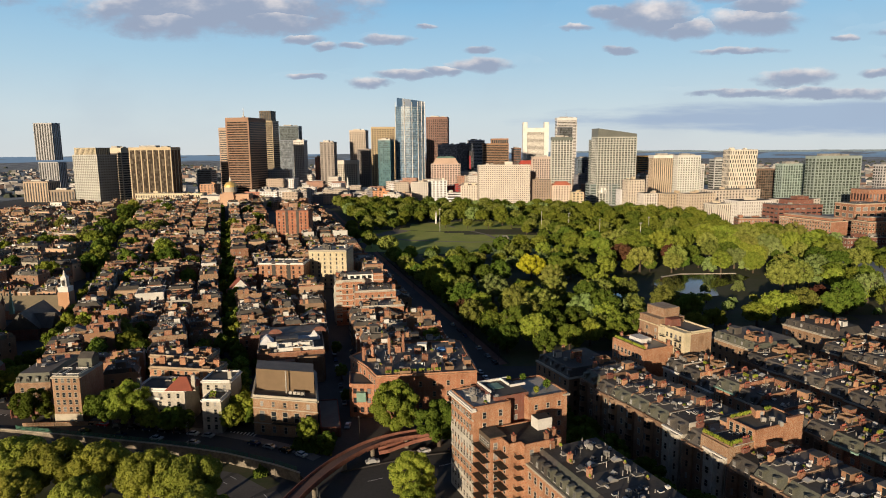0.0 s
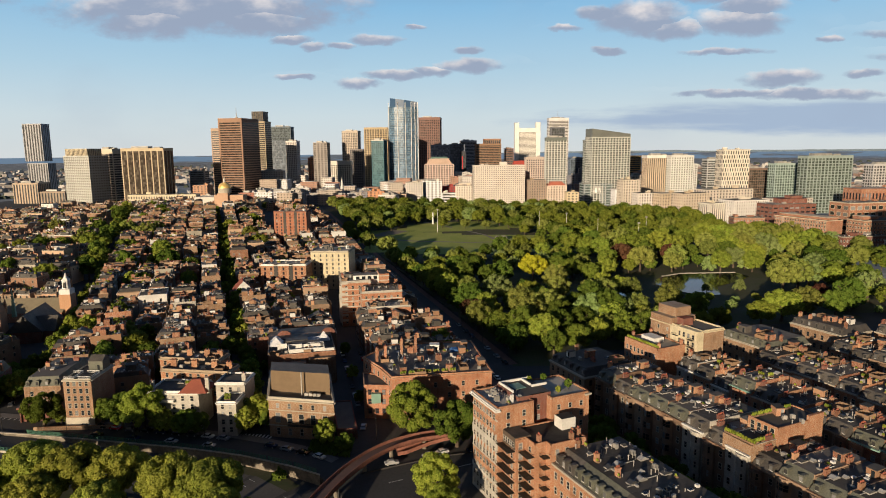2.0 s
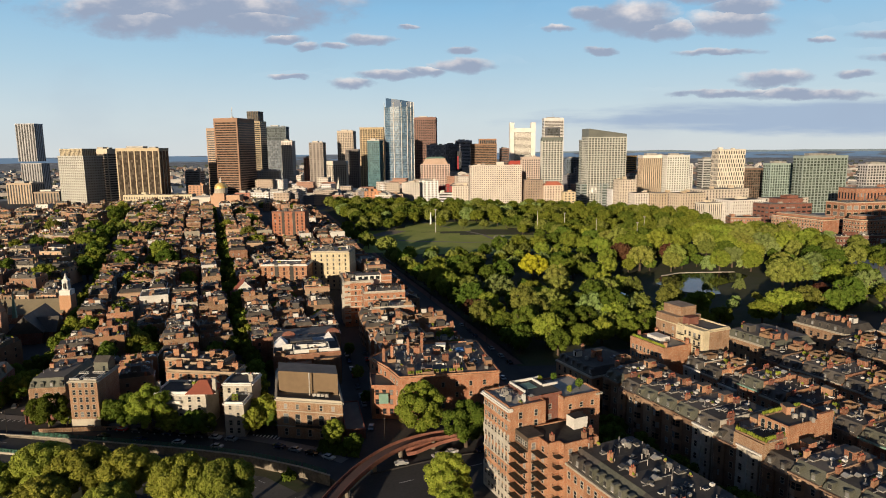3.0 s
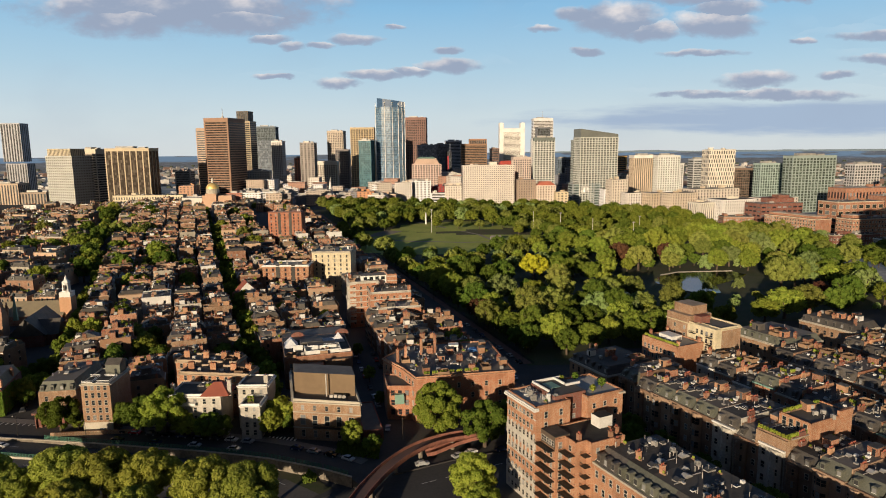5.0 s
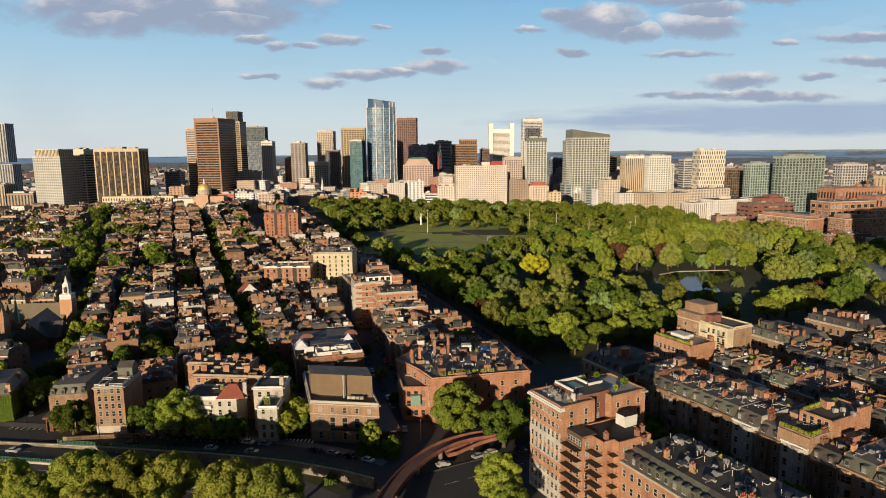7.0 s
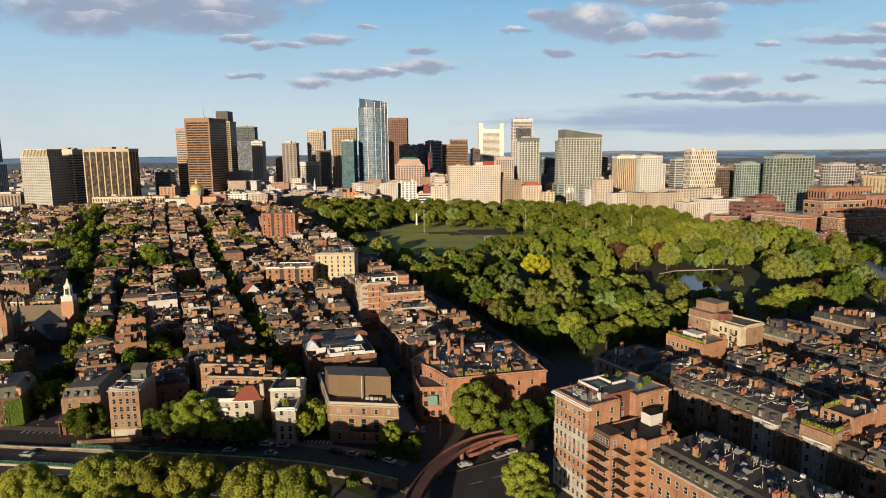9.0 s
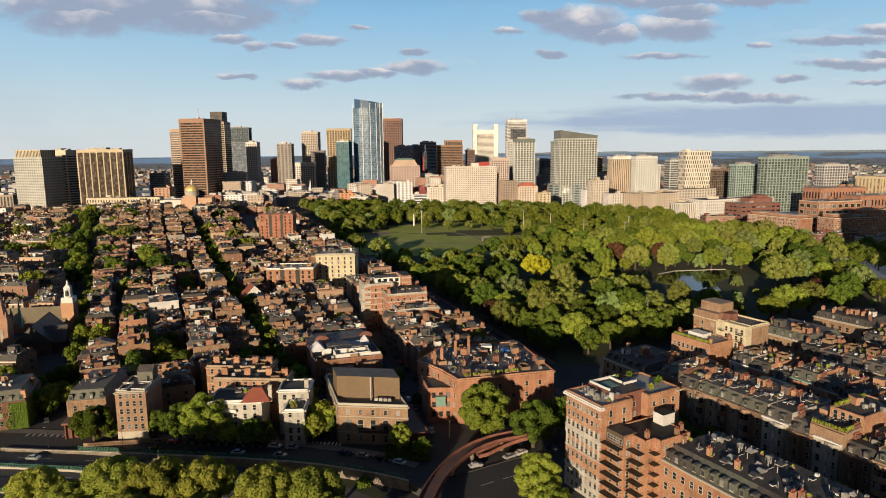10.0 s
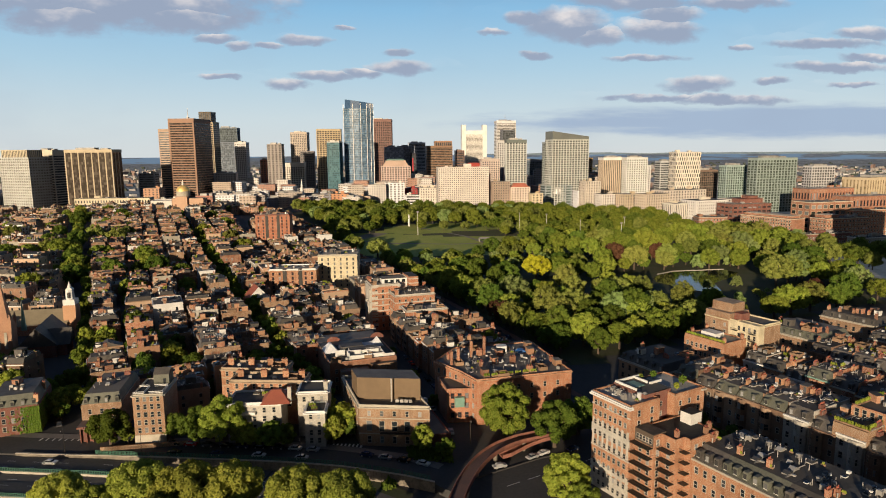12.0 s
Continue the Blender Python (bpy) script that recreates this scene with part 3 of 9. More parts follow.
def fenced_kerb(name, label, line, wall_h, fence_h):
    """A concrete kerb wall with a slatted green fence along a line of points."""
    t_ = thing(name, label, "barrier")
    base, rail = Shape(), Shape()
    for (xa, ya), (xb, yb) in zip(line, line[1:]):
        za, zb, n = low(xa), low(xb), math.hypot(xb - xa, yb - ya)
        base.hexa([(xa, ya - .4, za), (xb, yb - .4, zb), (xb, yb + .4, zb), (xa, ya + .4, za), (xa, ya - .28, za + wall_h), (xb, yb - .28, zb + wall_h), (xb, yb + .28, zb + wall_h), (xa, ya + .28, za + wall_h)])
        ang = math.degrees(math.atan2(yb - ya, xb - xa))
        for q in range(int(n / .55)):
            u_ = q * .55 / n
            rail.box(xa + (xb - xa) * u_, ya + (yb - ya) * u_, za + (zb - za) * u_ + wall_h, .26, .05, fence_h, 0, ang)
        for e_ in (.1, fence_h - .15):
            rail.hexa([(x, y + o, z + wall_h + e_ + h_) for h_ in (0, .09) for x, y, z, o in ((xa, ya, za, -.05), (xb, yb, zb, -.05), (xb, yb, zb, .05), (xa, ya, za, .05))])
    part("barrier_wall", base, LIMESTONE, t_)
    part("rail", rail, GREEN_PAINT, t_, "green slatted metal fence", "stuff")
    return t_


fenced_kerb("median_barrier", "pale concrete median barrier with a green fence on the parkway", [(-260, 219.5), (-200, 208.8), (-173.5, 203.5), (-150, 198.9), (-135, 196), (-115, 191.8), (-96, 187.6)], 0.7, 1.15)
fenced_kerb("verge_barrier", "low concrete kerb with a green fence beside the parkway", [(-250, 203.2), (-200, 194.5), (-168, 188.6), (-150, 184.8), (-130, 180.6)], 0.4, 1.1)

rw = thing("retaining_wall", "stained concrete retaining wall with a green fence above a parkway", "retaining wall", kind="structure")
wx = [x for x in range(-180, -37, 9)]
wall_me, cope = Shape(), Shape()
for x0, x1 in zip(wx, wx[1:]):
    y0, y1, l0, l1 = wall_y(x0), wall_y(x1), low(x0), low(x1)
    t0, t1 = (float(np.interp(x, (-160, -130), (.30, .75))) for x in (x0, x1))
    wall_me.hexa([(x0, y0 - .45, l0), (x1 - .06, y1 - .45, l1), (x1 - .06, y1 + .1, l1), (x0, y0 + .1, l0), (x0, y0 - .35, t0), (x1 - .06, y1 - .35, t1), (x1 - .06, y1 + .1, t1), (x0, y0 + .1, t0)])
    cope.hexa([(x0, y0 - .5, t0), (x1, y1 - .5, t1), (x1, y1 + .2, t1), (x0, y0 + .2, t0), (x0, y0 - .5, t0 + .2), (x1, y1 - .5, t1 + .2), (x1, y1 + .2, t1 + .2), (x0, y0 + .2, t0 + .2)])
part("wall_panels", wall_me, CONCRETE, rw)
part("coping", cope, LIMESTONE, rw)
panel = Shape()
panel.box(0, 0, 0, 0.09, 0.09, 1.5)
for zz in (0.15, 0.75, 1.35):
    panel.box(4.5, 0, zz, 9.0, 0.05, 0.09)
for q in range(18):
    panel.box(0.25 + q * 0.5, 0, 0.1, 0.22, 0.03, 1.3)
panel_me = panel.mesh("fence_panel", GREEN_PAINT)
for x0, x1 in zip(wx, wx[1:]):
    if x0 < -155:
        continue
    y0, y1 = wall_y(x0), wall_y(x1)
    part("fence_panel", panel_me, None, rw, at=Matrix.Translation((x0, y0, float(np.interp(x0, (-160, -130), (.50, .95))))) @ Matrix.Rotation(math.atan2(y1 - y0, x1 - x0), 4, "Z"))
ribbon("pavement_embankment", [(x, wall_y(x) + 13.6) for x in range(-210, -40, 12)], 3.6, 0.14, PAVING, "pale concrete pavement along the house fronts", "pavement")
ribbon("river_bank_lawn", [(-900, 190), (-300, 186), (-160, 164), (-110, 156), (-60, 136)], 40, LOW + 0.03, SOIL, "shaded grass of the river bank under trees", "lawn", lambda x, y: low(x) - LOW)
zebra = Shape()
for q in range(8):
    zebra.face([(-77.2 + q * 1.35, 207.2 - q * .18, .09), (-76.6 + q * 1.35, 207.1 - q * .18, .09), (-76.0 + q * 1.35, 210.3 - q * .18, .09), (-76.6 + q * 1.35, 210.4 - q * .18, .09)])
setting("road_crossing", zebra, PAINT_LINE, "white striped pedestrian crossing", "road marking")
zebra = Shape()
for q in range(7):
    zebra.face([(-177 + q * 2.2, 228.5 - q * .3, .09), (-176.6 + q * 2.2, 228.4 - q * .3, .09), (-177.0 + q * 2.2, 225.2 - q * .3, .09), (-177.4 + q * 2.2, 225.3 - q * .3, .09)])
setting("road_crossing_west", zebra, PAINT_LINE, "worn white pedestrian crossing", "road marking")

# ---- downtown towers ----
FLOOR = 4.4


def tower(name, label, x, y, w, d, top, turn=0.0, wall=(0.5, 0.45, 0.38), glass=(0.03, 0.035, 0.04), style="bands", base=0.0,
          band=1.8, pier=1.1, bay=6.5, floor=FLOOR, cap=3.0, cap_col=None, plant=True, rough=0.75, corners=1.4):
    """An office or flat tower: dark glazed core, a spandrel at every floor, piers between the bays, a crown and roof plant."""
    t = thing(name, label, "tower", "downtown towers", pose(x, y, base, 0, 0, turn))
    h = top - base
    glass = tuple(g_ * 1.15 + 0.03 for g_ in glass)
    wall = (wall[0], min(.85, wall[1] * 1.06), min(.85, wall[2] * 1.22))
    wm, gm = paint(*wall, rough), TOWER_GLASS(glass)
    part("glazed_core", Shape().box(0, 0, 0, w, d, h - cap * 0.3), gm, t)
    n = max(2, int((h - cap) / floor))
    step_ = (h - cap) / n
    q, side = Shape(), -1 if x > 0 else 1
    if style != "piers":
        for k in range(n):
            q.box(0, 0, k * step_, w + 0.5, d + 0.5, band if style != "glass" else 0.7)
    if style != "bands":
        pw = pier * 1.2 if style != "glass" else 0.35
        nx, ny = max(2, round(w / bay / 1.1)), max(2, round(d / bay / 1.1))
        for k in range(1, nx):
            q.box(-w / 2 + k * w / nx, -d / 2 - 0.05, 0, pw, 0.8, h - cap)
        for k in range(1, ny):
            q.box(side * (w / 2 + 0.05), -d / 2 + k * d / ny, 0, 0.8, pw, h - cap)
    for sx in (-1, 1) if corners else ():
        q.box(sx * (w / 2 - corners / 2 + 0.45), -d / 2 + corners / 2 - 0.45, 0, corners, corners, h - cap)
    part("facade_grid", q, wm, t, kind="stuff")
    part("crown", Shape().box(0, 0, h - cap, w + 0.9, d + 0.9, cap), paint(*(cap_col or wall), rough), t)
    if plant:
        p = Shape()
        p.box(-w * 0.12, 0, h, w * 0.4, d * 0.45, 3.2)
        p.box(w * 0.25, d * 0.1, h, w * 0.16, d * 0.3, 2.2)
        part("roof_plant", p, METAL, t)
    return t


GLASSES = {}


def TOWER_GLASS(col):
    """Curtain glass in which each room differs: dark, reflecting, or with pale blinds."""
    if col in GLASSES:
        return GLASSES[col]
    m_ = bpy.data.materials.new("tower_glass")
    m_.use_nodes = True
    n = Nodes(m_.node_tree)
    pos = n.add("ShaderNodeTexCoord").outputs["Object"]
    snap = n.add("ShaderNodeVectorMath", operation="SNAP", ins={0: pos, 1: (3.1, 3.1, 4.2)}).outputs[0]
    cell = n.add("ShaderNodeTexWhiteNoise", ins={0: snap}).outputs["Value"]
    wide = n.noise(pos, 0.045, 3.0)
    c = n.mix(n.step(cell, 0.3, 1.0), tuple(x * 0.7 for x in col), tuple(min(1, x * 1.5 + 0.015) for x in col))
    c = n.mix(n.step(n.math("ADD", cell, n.math("MULTIPLY", wide, 0.5)), 1.22, 1.34), c, tuple(min(1, x * 1.6 + 0.045) for x in col))
    b = n.add("ShaderNodeBsdfPrincipled", ins={"Base Color": c, "Roughness": 0.16, "Specular IOR Level": 0.3, "IOR": 1.5})
    n.tree.links.new(b.outputs[0], n.add("ShaderNodeOutputMaterial").inputs[0])
    GLASSES[col] = m_
    return m_


TANW, CREAM, WHITEW = (0.50, 0.37, 0.24), (0.66, 0.58, 0.45), (0.74, 0.70, 0.63)
BROWN, GREYW = (0.27, 0.155, 0.095), (0.42, 0.40, 0.37)
slim = tower("slender_tower", "slender pale grey residential tower split by a dark gap", -941, 1516, 46, 32, 74, 0, GREYW, style="piers", bay=5.5, pier=2.2, cap=2, plant=False)
st = tower("upper_block", "upper block with vertical stripes", -6, 1, 44, 30, 164, -3, (0.46, 0.44, 0.41), style="piers", bay=6, pier=2.4, cap=2, base=78, plant=False)
for o in list(st.children):
    o.parent, o.matrix_basis = slim, pose(-6, 1, 78, 0, 0, -3) @ o.matrix_basis
bpy.data.objects.remove(st)
tower("stepped_tan_building", "stepped tan stone building with vertical window strips", -814, 1270, 48, 40, 40, 0, TANW, style="piers", bay=5, pier=2.2, cap=3)
tower("stepped_tan_building", "lower wing of a tan stone office building", -766, 1272, 52, 40, 23, 0, (0.36, 0.27, 0.18), style="piers", bay=5, pier=2.4)
tower("cream_office_tower", "cream concrete office slab with dark shaded end", -629, 1136, 64, 38, 92, -25, (0.50, 0.48, 0.40), (0.16, 0.15, 0.12), "grid", band=2.3, pier=1.5, bay=4.6, cap=2, plant=False)
tower("ribbed_roof_block", "ribbed tan mechanical crown on an office tower", -632, 1135, 56, 27, 104, -25, (0.58, 0.47, 0.29), style="piers", base=92.0, bay=3, pier=1.6, cap=1, plant=False)
tower("cream_office_tower", "cream office slab behind another tower", -633, 1228, 38, 25, 104, -20, (0.60, 0.50, 0.34), (0.06, 0.05, 0.04), "bands", band=1.6, cap=10)
tower("ribbed_brown_tower", "brown tower with broad tan vertical ribs", -521, 1135, 79, 30, 104, -8, (0.52, 0.41, 0.25), (0.030, 0.018, 0.008), "piers", bay=10.3, pier=1.5, cap=5, corners=2)
tower("brown_tower", "tan concrete tower behind a brown tower", -464, 1346, 22, 30, 144, -5, (0.48, 0.33, 0.22), style="bands", band=1.9, cap=6, plant=False)
brown = tower("brown_granite_tower", "massive brown office tower with horizontal window bands", -397, 1261, 49, 62, 159, -14, (0.32, 0.185, 0.11), (0.012, 0.006, 0.003), "bands", band=1.7, cap=8, plant=False, corners=3)
ant = Shape()
ant.tube(0, 0, 159, 0.8, 20, 0.3, 6)
ant.box(0, 0, 160, 4, 4, 2)
part("antenna_mast", ant, METAL, brown, at=Matrix.Translation((8, -20, 0)))
tower("dark_tower", "dark brown tower with a lit narrow side", -423, 1518, 31, 29, 165, -14, (0.42, 0.32, 0.19), (0.03, 0.025, 0.02), "bands", band=1.6, cap=4, plant=False)
tower("dark_roof_block", "dark square mechanical block over a tower", -429, 1529, 27, 28, 188, -10, (0.13, 0.095, 0.06), style="piers", base=165, bay=4, cap=2, plant=False)
tower("grey_glass_tower", "blue-grey glass office tower downtown", -436, 1770, 52, 40, 162, 0, (0.17, 0.20, 0.21), (0.035, 0.05, 0.055), "glass", bay=4, cap=3)
tower("dark_glass_block", "dark glass office block downtown", -416, 1655, 39, 30, 123, 0, (0.20, 0.22, 0.24), (0.10, 0.12, 0.14), "glass", bay=4, cap=2, plant=False)
tower("white_stone_tower", "slim pale stone office tower", -365, 1573, 26, 23, 121, -8, (0.66, 0.58, 0.48), (0.06, 0.055, 0.05), "grid", bay=4, band=1.8, pier=1.4, cap=4)
tower("dark_striped_tower", "grey and red patchwork tower", -258, 1368, 29, 25, 114, -5, (0.32, 0.27, 0.22), (0.07, 0.06, 0.055), "grid", bay=7, pier=3, band=1.2, cap=2)
tower("red_brick_block", "narrow red brick downtown block", -293, 1450, 18, 25, 82, 0, (0.40, 0.15, 0.09), style="grid", bay=5, pier=2, band=1.8)
tower("beige_office_block", "beige office block with regular windows and a heavy cornice", -232, 1465, 44, 30, 74, 0, CREAM, (0.07, 0.06, 0.05), "grid", bay=4.5, pier=1.5, band=1.5, cap=9, plant=False)
tower("tan_tower", "tan tower with a stepped crown", -257, 1822, 44, 40, 151, -5, (0.50, 0.40, 0.29), (0.05, 0.045, 0.04), "grid", bay=4.5, pier=1.6, band=1.6, cap=6)
tower("dark_office_tower", "dark office tower in the shade of others", -226, 1700, 34, 36, 100, 0, (0.24, 0.20, 0.17), style="grid", bay=4.5, band=1.4, plant=False)
tower("golden_tan_tower", "golden tan tower with a window grid", -162, 1578, 56, 35, 151, -2, (0.50, 0.37, 0.20), (0.04, 0.032, 0.025), "grid", bay=5.4, pier=1.4, band=1.4, cap=5, plant=False)
tower("teal_glass_tower", "teal glass tower with a pale roof edge", -140, 1410, 26, 38, 119, -8, (0.06, 0.15, 0.17), (0.018, 0.075, 0.09), "grid", bay=4, band=1.0, pier=0.6, cap=2, cap_col=(0.6, 0.6, 0.58))
tower("brown_setback_tower", "dull red-brown tower with dark windows", -35, 1775, 57, 45, 183, -6, (0.24, 0.125, 0.09), (0.025, 0.018, 0.016), "grid", bay=5.2, pier=1.4, band=1.5, cap=7)
tower("dark_glass_block", "low dark glass office block", -8, 1615, 46, 30, 109, 0, (0.30, 0.33, 0.37), (0.20, 0.23, 0.28), "glass", bay=4)
rose = tower("rose_stone_block", "stepped rose stone block with a greenhouse roof", -11, 1420, 63, 40, 66, 0, (0.56, 0.40, 0.31), (0.06, 0.055, 0.05), "grid", bay=5, pier=1.8, band=1.7, cap=2, plant=False)
part("stepped_crown", Shape().frustum(0, 0, 66, 56, 34, 8, 46, 28).box(0, 0, 74, 44, 26, 4), paint(0.52, 0.38, 0.30), rose)
part("greenhouse_roof", Shape().frustum(0, 0, 78, 42, 24, 3.5, 30, 10), COPPER, rose)
tower("black_glass_tower", "black glass tower with a red stripe", 40, 1915, 46, 30, 113, 0, (0.22, 0.24, 0.28), (0.13, 0.155, 0.19), "glass", bay=4)
part("red_banner", Shape().box(0, 0, 0, 3.2, 0.5, 40), paint(0.45, 0.04, 0.05), tower("black_glass_annex", "narrow dark glass annex with a tall red banner", 58, 1890, 16, 14, 92, 0, (0.04, 0.04, 0.05), style="glass", bay=4, plant=False), at=Matrix.Translation((-2, -7.8, 38)))
tower("banded_tower", "grey and white banded tower", 80, 2065, 53, 30, 125, 0, (0.50, 0.50, 0.50), (0.03, 0.035, 0.04), "bands", band=1.6, cap=4)
tower("brown_office_tower", "brown stone tower with a taller core", 122, 1786, 70, 45, 112, 0, (0.30, 0.17, 0.09), (0.03, 0.022, 0.016), "bands", band=1.7, cap=5, plant=False)
tower("brown_office_block", "upper core of a brown stone tower", 134, 1790, 46, 35, 125, 0, (0.36, 0.19, 0.10), style="piers", base=112, bay=5, cap=4, plant=False)
tower("brown_annex", "dark brown annex of a tower", 183, 1815, 24, 30, 99, 0, (0.22, 0.11, 0.07), style="bands", band=1.6)
fed = thing("white_frame_tower", "white tower framed by two tall side piers", "tower", "downtown towers", pose(288, 2218, 0))
for sx in (-1, 1):
    part("side_pier", Shape().box(sx * 36, 0, 0, 14, 30, 185), paint(0.80, 0.77, 0.72, 0.5), fed)
part("glazed_core", Shape().box(0, 2, 0, 58, 24, 152), TOWER_GLASS((0.10, 0.09, 0.08)), fed)
q_ = Shape()
for k in range(38):
    q_.box(0, 2, 4 + k * 3.9, 59, 25.4, 2.3)
part("facade_grid", q_, paint(0.76, 0.73, 0.67, 0.5), fed, kind="stuff")
part("top_beam", Shape().box(0, 0, 152, 58.2, 28, 14), paint(0.80, 0.77, 0.72, 0.5), fed)
rr = tower("red_roof_hotel", "stone building under a steep red roof", 176, 1512, 35, 25, 58, 0, (0.5, 0.4, 0.32), style="grid", bay=4, pier=1.8, band=1.7, plant=False)
part("red_roof", Shape().frustum(0, 0, 58, 36, 26, 12, 24, 12), paint(0.42, 0.07, 0.05), rr)
tower("beige_block", "beige stepped office block downtown", 197, 1415, 39, 30, 80, 0, (0.55, 0.42, 0.32), style="grid", bay=4.5, pier=1.8, band=1.7, cap=6)
fin = tower("pale_financial_tower", "tall pale tower with a striped face", 356, 2020, 60, 40, 190, 0, (0.66, 0.61, 0.53), (0.09, 0.08, 0.07), "bands", band=1.9, cap=9)
part("antenna_mast", Shape().tube(0, 0, 190, 0.6, 22, 0.2, 6), METAL, fin)
tower("stepped_glass_tower", "dark stepped glass tower", 300, 1715, 34, 30, 152, 0, (0.14, 0.14, 0.14), (0.03, 0.035, 0.035), "glass", bay=4)
tower("pale_step_tower", "pale shoulder of a stepped tower", 290, 1700, 44, 26, 122, 0, (0.56, 0.52, 0.45), (0.05, 0.05, 0.045), "grid", bay=5, pier=2, band=1.6, cap=4)
tower("patterned_flats_tower", "grey-green apartment tower with pale window frames", 199, 1166, 36, 30, 117, -5, (0.50, 0.48, 0.40), (0.045, 0.055, 0.05), "grid", bay=4.5, pier=1.5, band=1.3, floor=3.9, cap=6, cap_col=(0.13, 0.15, 0.14))
tower("dark_blue_block", "blue-grey glass block in shade", 294, 1415, 41, 30, 76, 0, (0.13, 0.16, 0.19), (0.03, 0.045, 0.06), "glass", bay=4.5)
r2 = tower("green_glass_flats_tower", "broad green-grey apartment tower with a slanted crown", 280, 1116, 68, 32, 116, 8, (0.52, 0.50, 0.41), (0.05, 0.06, 0.052), "grid", bay=4.6, pier=1.3, band=1.25, floor=3.9, cap=2, plant=False)
part("slanted_crown", Shape().hexa([(-34, -16, 116), (34, -16, 116), (34, 16, 116), (-34, 16, 116), (-34, -16, 130), (34, -16, 121), (34, 16, 121), (-34, 16, 130)]), paint(0.17, 0.18, 0.165, 0.4), r2)
# near-white box on the front imitates the sun's glint in the glass
part("sun_glint_panels", Shape().box(0, 0, 0, 14, 0.5, 12), TOWER_GLASS((0.6, 0.6, 0.58)), r2, at=Matrix.Translation((-24, -16.7, 22)))
tower("green_side_tower", "narrow grey-green wing of an apartment tower", 253, 1137, 14, 28, 112, 5, (0.33, 0.34, 0.29), (0.04, 0.045, 0.04), "grid", bay=4.5, band=1.3)
tower("orange_building_site", "concrete frame under construction with orange netting", 414, 1412, 24, 25, 80, 0, (0.60, 0.34, 0.10), style="bands", band=1.6, plant=False)
tower("cream_flats_tower", "cream apartment tower with a bright curved top", 382, 1160, 48, 24, 84, 4, (0.58, 0.44, 0.29), (0.10, 0.085, 0.065), "piers", bay=3.4, pier=1.5, cap=5, cap_col=(0.74, 0.72, 0.68))
tower("cream_flats_tower", "pale cream apartment tower with green-tinted windows", 412, 1132, 40, 20, 84, 4, (0.68, 0.64, 0.54), (0.12, 0.14, 0.11), "grid", bay=4, pier=1.5, band=1.5, floor=3.9, cap=4)
tower("cream_flats_wing", "lower wing of a cream apartment tower", 437, 1145, 14, 18, 69, 4, (0.66, 0.62, 0.53), (0.10, 0.10, 0.09), "grid", bay=4, band=1.5, floor=3.9)
tower("grey_flats", "grey apartment block with balconies", 470, 1135, 26, 20, 77, 4, (0.50, 0.48, 0.42), (0.06, 0.065, 0.06), "bands", band=1.5, floor=3.9)
tower("brown_glass_block", "low bronze glass office block", 532, 1111, 39, 30, 61, 12, (0.22, 0.14, 0.09), (0.035, 0.028, 0.02), "glass", bay=4)
tower("green_glass_tower", "green glass tower with a pale lit side", 521, 995, 38, 18, 72, 8, (0.34, 0.40, 0.33), (0.055, 0.085, 0.07), "grid", bay=4, band=0.9, pier=0.8, floor=3.9)
tower("green_hotel_tower", "broad green-grey glass hotel tower", 556, 945, 74, 20, 84, 10, (0.30, 0.34, 0.28), (0.05, 0.07, 0.055), "grid", bay=5.2, band=0.9, pier=1.1, floor=3.9, cap=4)
tower("pale_right_tower", "pale apartment tower with dark end", 716, 1056, 48, 20, 68, 8, (0.52, 0.48, 0.42), (0.05, 0.05, 0.05), "grid", bay=5, band=1.4)
tower("art_deco_building", "tan stepped office building with vertical ribs", 768, 970, 147, 40, 52, 18, (0.60, 0.46, 0.27), (0.24, 0.18, 0.10), "piers", bay=5.5, pier=2.6, cap=4)
tower("art_deco_wing", "tan lower wing with an arcaded top", 752, 894, 140, 30, 24, 18, (0.60, 0.48, 0.31), (0.10, 0.08, 0.06), "grid", bay=5, pier=2.4, band=2.0)

# the tall curved glass tower: tapering plan, slanted glass crown, pale fins
mt = thing("curved_glass_tower", "tall pale blue glass tower with slanted crown and white fins", "tower", "downtown towers", pose(-88, 1445, 0))
plan = [(-33, -12), (-20, -19), (0, -22), (18, -20), (31, -12), (31, 18), (-33, 18)]
GLASS_BLUE = TOWER_GLASS((0.085, 0.15, 0.23))
CROWN_GLASS = glazing("blue_crown_glass", (0.05, 0.10, 0.19), 0.08, 0.2, 0.8)
part("glazed_core", Shape().prism(plan, 0, 190), GLASS_BLUE, mt)
crown = Shape()
n_p = len(plan)
for k in range(n_p):
    (xa, ya), (xb, yb) = plan[k], plan[(k + 1) % n_p]
    za, zb = 206 - (xa + 33) * 0.14, 206 - (xb + 33) * 0.14
    if xa > -34:
        crown.face([(xa * .95 + 2, ya, 190), (xb * .95 + 2, yb, 190), (xb * .95 + 2, yb, zb + 3), (xa * .95 + 2, ya, za + 3)])
part("slanted_glass_crown", crown, CROWN_GLASS, mt)
belt = Shape()
for k in range(50):
    belt.prism([(px * 1.012, py * 1.012) for px, py in plan], 3 + 3.75 * k, 3.7 + 3.75 * k)
part("facade_grid", belt, paint(0.24, 0.30, 0.35, 0.4), mt, kind="stuff")
fin_me = Shape().box(0, 0, 0, 1.1, 1.2, 200).mesh("fin", paint(0.75, 0.76, 0.76, 0.3))
for px, py in ((-33, -12.5), (-13, -20.8), (4, -22.4), (17, -20.9), (25, -16.5), (31, -12.5)):
    part("fin", fin_me, None, mt, at=Matrix.Translation((px, py, 0)))

